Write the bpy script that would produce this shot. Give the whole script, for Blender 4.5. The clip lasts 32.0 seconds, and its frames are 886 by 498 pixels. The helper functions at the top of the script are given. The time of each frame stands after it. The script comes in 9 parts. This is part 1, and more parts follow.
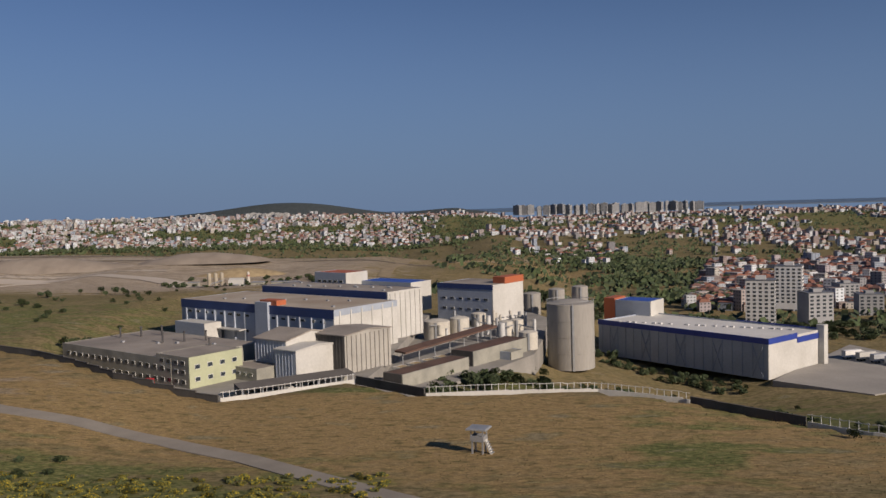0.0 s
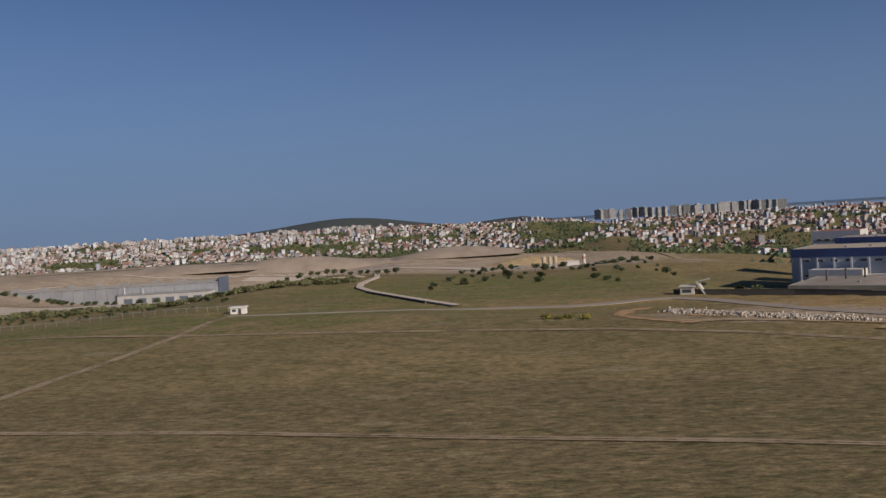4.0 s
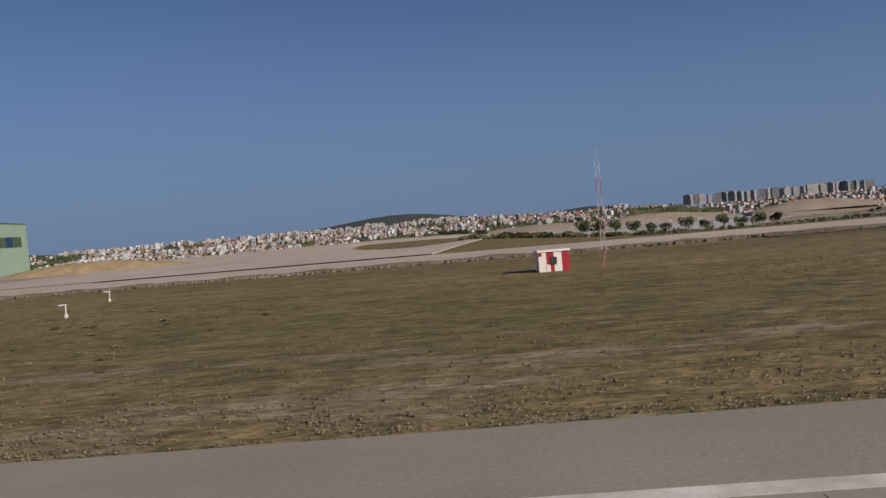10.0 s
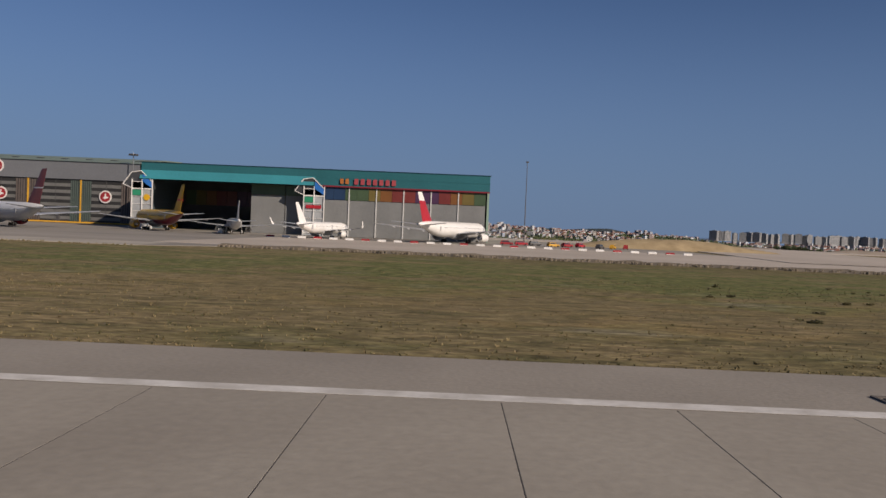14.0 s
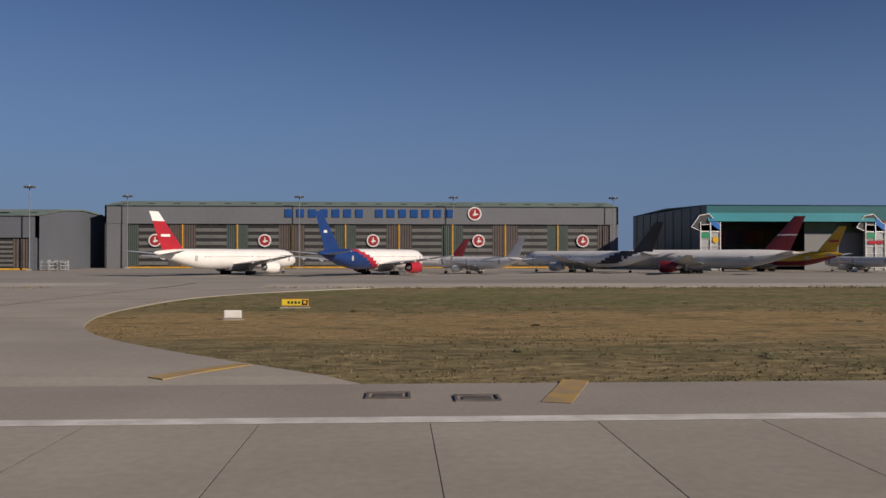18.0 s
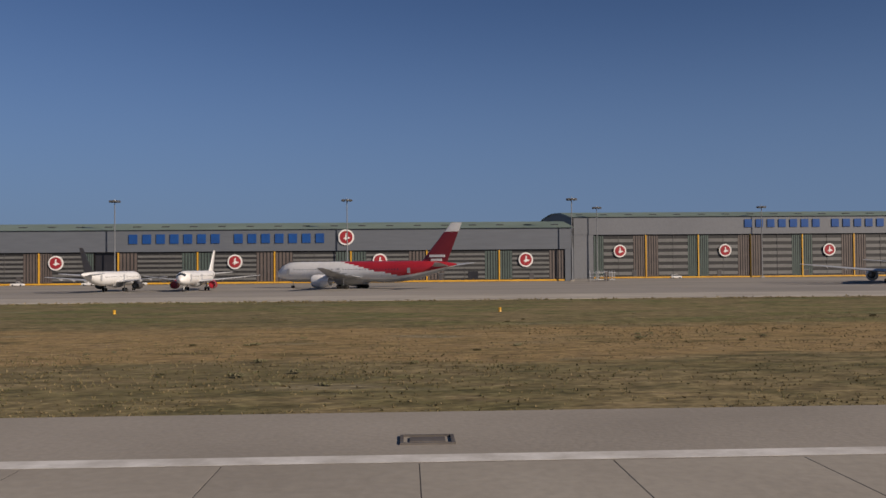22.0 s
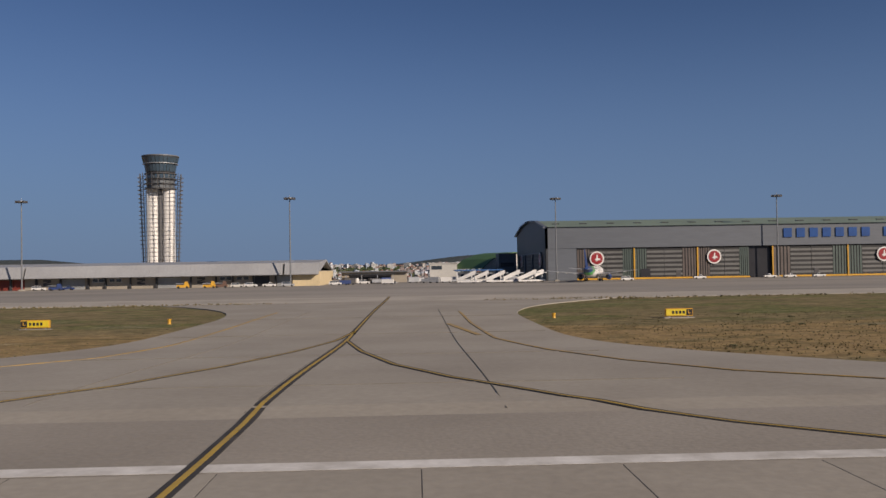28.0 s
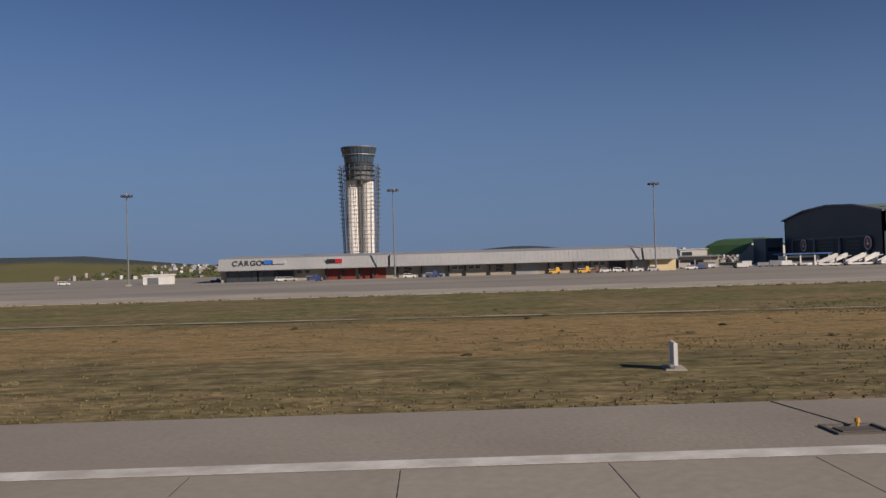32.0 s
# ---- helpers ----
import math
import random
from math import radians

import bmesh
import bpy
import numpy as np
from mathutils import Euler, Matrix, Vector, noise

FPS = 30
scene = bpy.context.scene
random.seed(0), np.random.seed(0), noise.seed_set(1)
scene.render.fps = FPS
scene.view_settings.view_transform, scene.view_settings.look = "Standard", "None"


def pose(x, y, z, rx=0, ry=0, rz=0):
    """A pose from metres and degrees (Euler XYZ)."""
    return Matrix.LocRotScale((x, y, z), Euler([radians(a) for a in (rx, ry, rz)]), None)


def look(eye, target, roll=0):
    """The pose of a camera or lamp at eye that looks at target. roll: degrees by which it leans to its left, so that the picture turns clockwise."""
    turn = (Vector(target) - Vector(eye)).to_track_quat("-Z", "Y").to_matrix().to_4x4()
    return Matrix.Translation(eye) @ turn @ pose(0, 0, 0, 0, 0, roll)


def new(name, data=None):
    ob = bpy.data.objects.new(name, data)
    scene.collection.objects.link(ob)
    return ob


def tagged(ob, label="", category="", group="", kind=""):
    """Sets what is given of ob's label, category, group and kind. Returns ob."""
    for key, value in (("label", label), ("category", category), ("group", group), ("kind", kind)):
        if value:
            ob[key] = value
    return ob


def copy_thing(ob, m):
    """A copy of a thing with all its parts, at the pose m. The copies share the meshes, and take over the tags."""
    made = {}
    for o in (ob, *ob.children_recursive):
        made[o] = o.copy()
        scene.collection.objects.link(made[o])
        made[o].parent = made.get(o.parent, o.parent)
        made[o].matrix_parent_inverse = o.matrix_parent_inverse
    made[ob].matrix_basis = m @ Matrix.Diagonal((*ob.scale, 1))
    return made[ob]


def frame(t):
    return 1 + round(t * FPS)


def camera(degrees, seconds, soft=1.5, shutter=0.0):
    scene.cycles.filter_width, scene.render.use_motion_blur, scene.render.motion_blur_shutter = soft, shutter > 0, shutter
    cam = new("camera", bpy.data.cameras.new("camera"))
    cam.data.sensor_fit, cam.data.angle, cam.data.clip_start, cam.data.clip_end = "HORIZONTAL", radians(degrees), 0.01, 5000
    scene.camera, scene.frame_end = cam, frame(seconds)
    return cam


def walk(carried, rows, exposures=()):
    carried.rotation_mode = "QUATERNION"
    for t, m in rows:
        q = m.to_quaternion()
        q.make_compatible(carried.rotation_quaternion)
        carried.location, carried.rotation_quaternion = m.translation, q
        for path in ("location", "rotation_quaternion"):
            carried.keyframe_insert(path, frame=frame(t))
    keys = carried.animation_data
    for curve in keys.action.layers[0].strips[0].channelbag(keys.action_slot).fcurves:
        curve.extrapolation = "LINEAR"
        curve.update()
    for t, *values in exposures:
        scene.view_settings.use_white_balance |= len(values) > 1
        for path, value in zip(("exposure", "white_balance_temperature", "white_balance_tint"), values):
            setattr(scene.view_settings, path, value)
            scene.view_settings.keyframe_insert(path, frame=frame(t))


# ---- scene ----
cam = camera(54.83, 32.0)
# seconds, x, y, z, turn, tilt, lean
PATH = [
    (0, 1041.31, 1.13, 24.96, 2.87, -2.99, -1.63),
    (0.5, 1022.30, 1.24, 23.46, 2.97, -3.09, -1.90),
    (1, 1003.28, 1.36, 21.98, 3.10, -3.11, -2.11),
    (1.5, 984.26, 1.48, 20.54, 3.33, -2.98, -2.36),
    (2, 965.25, 1.60, 19.17, 3.55, -2.65, -2.88),
    (2.5, 946.23, 1.72, 17.88, 3.62, -2.31, -3.31),
    (3, 927.22, 1.83, 16.75, 3.70, -2.02, -3.46),
    (3.5, 908.20, 1.93, 15.74, 3.88, -1.82, -3.51),
    (4, 889.19, 2.04, 14.82, 4.00, -1.88, -3.65),
    (4.5, 870.20, 2.14, 13.89, 3.97, -2.06, -3.34),
    (5, 851.21, 2.24, 12.90, 3.81, -2.14, -3.13),
    (5.5, 832.24, 2.34, 11.87, 3.57, -2.15, -3.00),
    (6, 813.27, 2.43, 10.82, 3.32, -2.11, -2.94),
    (6.5, 794.31, 2.52, 9.76, 3.12, -2.06, -2.94),
    (7, 775.36, 2.60, 8.73, 3.03, -2.01, -2.97),
    (7.5, 756.40, 2.65, 7.75, 2.99, -1.95, -3.11),
    (8, 737.43, 2.69, 6.84, 2.92, -1.72, -3.49),
    (8.5, 718.46, 2.69, 6.01, 2.89, -1.55, -4.11),
    (9, 699.45, 2.65, 5.24, 3.04, -1.51, -4.66),
    (9.5, 680.40, 2.55, 4.48, 3.20, -1.62, -5.18),
    (10, 661.31, 2.38, 3.72, 3.47, -1.75, -5.08),
    (10.5, 642.18, 2.12, 2.91, 3.60, -1.59, -4.39),
    (11, 623.03, 1.74, 3.04, 3.79, -1.23, -3.76),
    (11.5, 603.86, 1.22, 2.91, 3.96, -1.25, -1.52),
    (12, 584.62, 0.64, 2.80, 3.80, -0.98, -0.44),
    (12.5, 565.26, 0.10, 2.91, 3.57, -1.46, -0.35),
    (13, 545.78, -0.38, 2.89, 2.67, -1.68, -0.18),
    (13.5, 526.18, -0.81, 2.91, 1.73, -1.83, 1.74),
    (14, 506.53, -1.19, 2.91, 0.73, -1.58, 2.42),
    (14.5, 486.92, -1.50, 2.91, -0.24, -1.12, 2.26),
    (15, 467.43, -1.75, 2.91, -1.09, -0.61, 1.68),
    (15.5, 448.19, -1.94, 2.91, -1.70, -0.25, 1.07),
    (16, 429.28, -2.06, 2.91, -1.98, -0.21, 0.85),
    (16.5, 410.78, -2.11, 2.91, -2.33, -0.10, 0.93),
    (17, 392.73, -2.07, 2.88, -2.65, 0.18, 0.58),
    (17.5, 375.15, -1.95, 2.91, -2.81, 0.15, 0.25),
    (18, 358.01, -1.75, 2.90, -2.98, 0.40, 0.03),
    (18.5, 341.30, -1.50, 2.91, -2.99, 0.67, -0.31),
    (19, 324.99, -1.22, 2.92, -2.84, 0.79, -0.37),
    (19.5, 309.03, -0.94, 2.91, -2.61, 0.70, -0.34),
    (20, 293.38, -0.65, 2.91, -2.40, 0.57, -0.25),
    (20.5, 277.97, -0.38, 2.91, -2.38, 0.63, -0.23),
    (21, 262.75, -0.15, 2.91, -2.31, 0.59, -0.35),
    (21.5, 247.71, 0.05, 2.91, -2.46, 0.95, -0.35),
    (22, 232.88, 0.20, 2.93, -2.41, 1.18, -0.46),
    (22.5, 218.30, 0.29, 2.91, -2.26, 1.26, -0.41),
    (23, 204.02, 0.36, 2.89, -2.02, 0.47, -0.46),
    (23.5, 190.05, 0.42, 2.91, -2.13, 0.35, -0.44),
    (24, 176.37, 0.47, 2.90, -2.54, 0.53, -0.21),
    (24.5, 162.98, 0.50, 2.91, -2.77, 0.89, -0.52),
    (25, 149.87, 0.53, 2.91, -2.59, 0.99, -0.76),
    (25.5, 137.08, 0.55, 2.91, -2.42, 1.15, -0.92),
    (26, 124.64, 0.56, 2.91, -2.22, 1.13, -0.96),
    (26.5, 112.56, 0.57, 2.91, -2.01, 1.02, -0.94),
    (27, 100.81, 0.58, 2.91, -1.86, 0.94, -0.90),
    (27.5, 89.40, 0.60, 2.91, -1.80, 0.97, -0.88),
    (28, 78.29, 0.63, 2.90, -1.87, 1.23, -0.94),
    (28.5, 67.48, 0.67, 2.91, -1.84, 1.32, -0.89),
    (29, 56.95, 0.71, 2.92, -1.96, 1.35, -0.79),
    (29.5, 46.74, 0.75, 2.91, -1.74, 0.97, -0.71),
    (30, 36.85, 0.79, 2.90, -1.30, 0.80, -0.93),
    (30.5, 27.22, 0.84, 2.91, -0.87, 0.23, -1.16),
    (31, 17.87, 0.89, 2.90, -0.46, -0.26, -1.38),
    (31.5, 8.80, 0.95, 2.91, -0.56, 0.20, -1.40),
    (32, 0.00, 1.02, 2.91, -0.96, 0.76, -1.61),
]
walk(cam, [(t, pose(x, y, z, 90 + tilt, 0, turn) @ pose(0, 0, 0, 0, 0, lean)) for t, x, y, z, turn, tilt, lean in PATH],
     ((0, 0.03, 6350, 17), (32, 0.03, 6350, 17)))

# ---- light ----
world = bpy.data.worlds.new("sky_world")
scene.world = world
world.use_nodes = True
wn = world.node_tree.nodes
sky = wn.new("ShaderNodeTexSky")
sky.sky_type = "NISHITA"
sky.sun_disc = False
SUN_EL, SUN_AZ = 25.0, 131.0         # height over the horizon; turn from +y towards +x
sky.sun_elevation, sky.sun_rotation = radians(SUN_EL), radians(SUN_AZ)
sky.altitude = 3200.0
sky.air_density, sky.dust_density, sky.ozone_density = 1.0, 0.15, 4.5
wn["Background"].inputs[1].default_value = 0.055
# low haze round the whole horizon: a dull grey-blue veil that thins upwards
direction, parts_xyz = wn.new("ShaderNodeTexCoord"), wn.new("ShaderNodeSeparateXYZ")
veil, thick = wn.new("ShaderNodeMix"), wn.new("ShaderNodeMapRange")
veil.data_type, thick.interpolation_type = "RGBA", "SMOOTHSTEP"
for key, v in (("From Min", -0.03), ("From Max", 0.33), ("To Min", 0.97), ("To Max", 0.0)):
    thick.inputs[key].default_value = v
veil.inputs["B"].default_value = (2.2, 3.4, 5.3, 1)
wl = world.node_tree.links
wl.new(direction.outputs["Generated"], parts_xyz.inputs[0])
wl.new(parts_xyz.outputs["Z"], thick.inputs["Value"])
wl.new(thick.outputs[0], veil.inputs["Factor"])
wl.new(sky.outputs[0], veil.inputs["A"])
wl.new(veil.outputs["Result"], wn["Background"].inputs[0])
sun_data = bpy.data.lights.new("sun", "SUN")
sun_data.energy, sun_data.angle, sun_data.color = 4.7, radians(0.5), (1.0, 0.87, 0.69)
sun = new("sun", sun_data)
sun.matrix_world = look((0, 0, 0), (-math.sin(radians(SUN_AZ)) * math.cos(radians(SUN_EL)), -math.cos(radians(SUN_AZ)) * math.cos(radians(SUN_EL)), -math.sin(radians(SUN_EL)))) @ Matrix()
scene.view_settings.exposure = 0.0

# ---- materials ----
MATS = {}


def mat(name, c1, c2=None, scale=0.5, fine=6.0, rough=0.75, metal=0.0, bump=0.0, spread=0.0, stretch=None, spec=0.4):
    """Two-scale noise between two colours, with fine grain, optional bump and a shift of value from piece to piece."""
    if name in MATS:
        return MATS[name]
    m = bpy.data.materials.new(name)
    m.use_nodes = True
    nt, n, l = m.node_tree, m.node_tree.nodes, m.node_tree.links
    b = n["Principled BSDF"]
    b.inputs["Roughness"].default_value, b.inputs["Metallic"].default_value = rough, metal
    b.inputs["Specular IOR Level"].default_value = spec
    c2 = c2 or tuple(v * 0.82 for v in c1)
    geo = n.new("ShaderNodeNewGeometry")
    vec = geo.outputs["Position"]
    if stretch:
        mp = n.new("ShaderNodeMapping")
        mp.inputs["Scale"].default_value = stretch
        l.new(vec, mp.inputs[0])
        vec = mp.outputs[0]
    n1, n2 = n.new("ShaderNodeTexNoise"), n.new("ShaderNodeTexNoise")
    n1.inputs["Scale"].default_value, n1.inputs["Detail"].default_value = scale, 5
    n2.inputs["Scale"].default_value, n2.inputs["Detail"].default_value = fine, 3
    l.new(vec, n1.inputs["Vector"]), l.new(vec, n2.inputs["Vector"])
    ramp = n.new("ShaderNodeMapRange")
    ramp.inputs["From Min"].default_value, ramp.inputs["From Max"].default_value = 0.32, 0.68
    l.new(n1.outputs["Fac"], ramp.inputs["Value"])
    mix = n.new("ShaderNodeMix")
    mix.data_type = "RGBA"
    mix.inputs["A"].default_value, mix.inputs["B"].default_value = (*c1, 1), (*c2, 1)
    l.new(ramp.outputs[0], mix.inputs["Factor"])
    hsv = n.new("ShaderNodeHueSaturation")
    l.new(mix.outputs["Result"], hsv.inputs["Color"])
    val = n.new("ShaderNodeMapRange")
    val.inputs["To Min"].default_value, val.inputs["To Max"].default_value = 0.84, 1.16
    l.new(n2.outputs["Fac"], val.inputs["Value"])
    out = val.outputs[0]
    if spread:
        info = n.new("ShaderNodeObjectInfo")
        pm = n.new("ShaderNodeMapRange")
        pm.inputs["To Min"].default_value, pm.inputs["To Max"].default_value = 1 - spread, 1 + spread
        l.new(info.outputs["Random"], pm.inputs["Value"])
        mu = n.new("ShaderNodeMath")
        mu.operation = "MULTIPLY"
        l.new(out, mu.inputs[0]), l.new(pm.outputs[0], mu.inputs[1])
        out = mu.outputs[0]
    l.new(out, hsv.inputs["Value"])
    l.new(hsv.outputs[0], b.inputs["Base Color"])
    if bump:
        bp = n.new("ShaderNodeBump")
        bp.inputs["Strength"].default_value, bp.inputs["Distance"].default_value = bump, 0.05
        l.new(n2.outputs["Fac"], bp.inputs["Height"])
        l.new(bp.outputs[0], b.inputs["Normal"])
    MATS[name] = m
    return m


def island_mat(name, colours, rough=0.8, dirt=0.12):
    """One colour of several for each joined piece, with stains."""
    if name in MATS:
        return MATS[name]
    m = bpy.data.materials.new(name)
    m.use_nodes = True
    n, l = m.node_tree.nodes, m.node_tree.links
    b = n["Principled BSDF"]
    b.inputs["Roughness"].default_value = rough
    geo = n.new("ShaderNodeNewGeometry")
    ramp = n.new("ShaderNodeValToRGB")
    ramp.color_ramp.interpolation = "CONSTANT"
    els = ramp.color_ramp.elements
    while len(els) < len(colours):
        els.new(0.5)
    for i, c in enumerate(colours):
        els[i].position, els[i].color = i / len(colours), (*c, 1)
    l.new(geo.outputs["Random Per Island"], ramp.inputs[0])
    nz = n.new("ShaderNodeTexNoise")
    nz.inputs["Scale"].default_value, nz.inputs["Detail"].default_value = 0.35, 4
    l.new(geo.outputs["Position"], nz.inputs["Vector"])
    mr = n.new("ShaderNodeMapRange")
    mr.inputs["To Min"].default_value, mr.inputs["To Max"].default_value = 1 - 2 * dirt, 1 + 2 * dirt
    l.new(nz.outputs["Fac"], mr.inputs["Value"])
    hsv = n.new("ShaderNodeHueSaturation")
    l.new(ramp.outputs[0], hsv.inputs["Color"]), l.new(mr.outputs[0], hsv.inputs["Value"])
    l.new(hsv.outputs[0], b.inputs["Base Color"])
    MATS[name] = m
    return m


CONCRETE = mat("runway_concrete", (0.345, 0.315, 0.262), (0.28, 0.252, 0.208), 0.18, 5, 0.85, bump=0.15, spread=0.05)
ASPHALT = mat("shoulder_asphalt", (0.31, 0.28, 0.236), (0.25, 0.225, 0.188), 0.2, 8, 0.9, bump=0.2)
APRON = mat("apron_concrete", (0.33, 0.30, 0.255), (0.225, 0.207, 0.178), 0.055, 1.2, 0.85, stretch=(0.35, 1, 1))
PALE = mat("new_concrete", (0.50, 0.44, 0.37), (0.42, 0.365, 0.30), 0.05, 1.5, 0.85)
PAINT = mat("white_line_paint", (0.70, 0.68, 0.64), (0.46, 0.435, 0.39), 1.3, 9, 0.7)
YELLOW = mat("yellow_line_paint", (0.46, 0.31, 0.05), (0.35, 0.24, 0.06), 1.2, 8, 0.7)
FADED = mat("faded_yellow_paint", (0.42, 0.27, 0.07), (0.27, 0.21, 0.13), 1.5, 9, 0.8)
BLACKLINE = mat("black_line_paint", (0.03, 0.028, 0.026), (0.06, 0.055, 0.05), 1.2, 9, 0.8)
JOINT = mat("joint_sealant", (0.035, 0.032, 0.03), (0.07, 0.06, 0.055), 1, 9, 0.8)
WHITE = mat("aircraft_white", (0.78, 0.77, 0.74), (0.70, 0.69, 0.66), 0.25, 3, 0.28)
GREYPAINT = mat("aircraft_grey", (0.42, 0.43, 0.44), (0.35, 0.36, 0.37), 0.3, 3, 0.35)
DARKMETAL = mat("dark_metal", (0.05, 0.05, 0.055), (0.09, 0.085, 0.08), 1, 6, 0.5)
METAL = mat("bare_metal", (0.55, 0.55, 0.56), (0.42, 0.42, 0.43), 0.6, 5, 0.35, metal=0.9)
GALV = mat("galvanised_steel", (0.42, 0.43, 0.44), (0.33, 0.34, 0.35), 0.8, 6, 0.5, metal=0.5)
RUBBER = mat("tyre_rubber", (0.02, 0.02, 0.02), (0.035, 0.033, 0.03), 2, 9, 0.85)
GLASSY = mat("dark_window_glass", (0.03, 0.04, 0.05), (0.05, 0.06, 0.07), 0.3, 3, 0.12, spec=0.8)
CLAD = mat("grey_hangar_cladding", (0.122, 0.135, 0.154), (0.105, 0.116, 0.132), 0.06, 2, 0.5, stretch=(0.12, 1, 1))
CLADPALE = mat("pale_hangar_cladding", (0.15, 0.158, 0.17), (0.132, 0.139, 0.15), 0.06, 2, 0.5)
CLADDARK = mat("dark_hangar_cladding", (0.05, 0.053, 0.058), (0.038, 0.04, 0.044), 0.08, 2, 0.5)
ROOFGREEN = mat("pale_green_roof_sheet", (0.20, 0.25, 0.19), (0.16, 0.20, 0.15), 0.1, 2, 0.5)
DOORDARK = mat("hangar_door_dark", (0.03, 0.03, 0.03), (0.022, 0.022, 0.022), 0.15, 3, 0.55)
DOORSLAT = mat("hangar_door_slat", (0.15, 0.15, 0.143), (0.118, 0.118, 0.112), 0.2, 3, 0.5)
DOORRED = mat("hangar_door_red_brown_strip", (0.125, 0.102, 0.09), (0.095, 0.078, 0.07), 0.4, 4, 0.55)
DOORGREEN = mat("hangar_door_green_strip", (0.082, 0.112, 0.10), (0.065, 0.09, 0.08), 0.4, 4, 0.55)
YELLOWTRIM = mat("yellow_trim", (0.62, 0.34, 0.03), (0.48, 0.26, 0.03), 0.5, 5, 0.5)
BLUELETTER = mat("blue_letter", (0.012, 0.07, 0.25), (0.012, 0.055, 0.2), 0.5, 4, 0.4)
SIGNRED = mat("sign_red", (0.33, 0.03, 0.035), (0.26, 0.025, 0.03), 0.5, 4, 0.4)
SIGNWHITE = mat("sign_white", (0.72, 0.71, 0.68), (0.62, 0.61, 0.58), 0.5, 4, 0.5)
TEAL = mat("teal_cladding", (0.022, 0.12, 0.14), (0.018, 0.10, 0.115), 0.1, 2, 0.4)
TEALLIGHT = mat("light_teal_cladding", (0.04, 0.23, 0.27), (0.035, 0.19, 0.225), 0.1, 2, 0.4)
PALEGREEN = mat("pale_green_wall", (0.23, 0.33, 0.26), (0.20, 0.285, 0.225), 0.1, 2, 0.6)
RED = mat("livery_red", (0.42, 0.025, 0.035), (0.34, 0.02, 0.03), 0.3, 3, 0.3)
DARKRED = mat("livery_dark_red", (0.20, 0.02, 0.03), (0.16, 0.018, 0.025), 0.3, 3, 0.3)
NAVY = mat("livery_navy", (0.015, 0.045, 0.17), (0.012, 0.035, 0.13), 0.3, 3, 0.3)
BLACK = mat("livery_black", (0.02, 0.02, 0.024), (0.03, 0.03, 0.034), 0.3, 3, 0.35)
OCHRE = mat("livery_yellow", (0.62, 0.36, 0.015), (0.5, 0.29, 0.015), 0.3, 3, 0.3)
ORANGE = mat("winglet_orange", (0.80, 0.36, 0.005), (0.72, 0.32, 0.005), 0.3, 3, 0.3)
GREENLIV = mat("livery_green", (0.09, 0.42, 0.10), (0.07, 0.35, 0.08), 0.3, 3, 0.3)
MASTGREY = mat("weathered_mast_steel", (0.20, 0.21, 0.22), (0.16, 0.168, 0.176), 0.8, 6, 0.6, metal=0.3)
STRUT = mat("strut_white", (0.6, 0.6, 0.58), (0.5, 0.5, 0.48), 0.6, 5, 0.5)


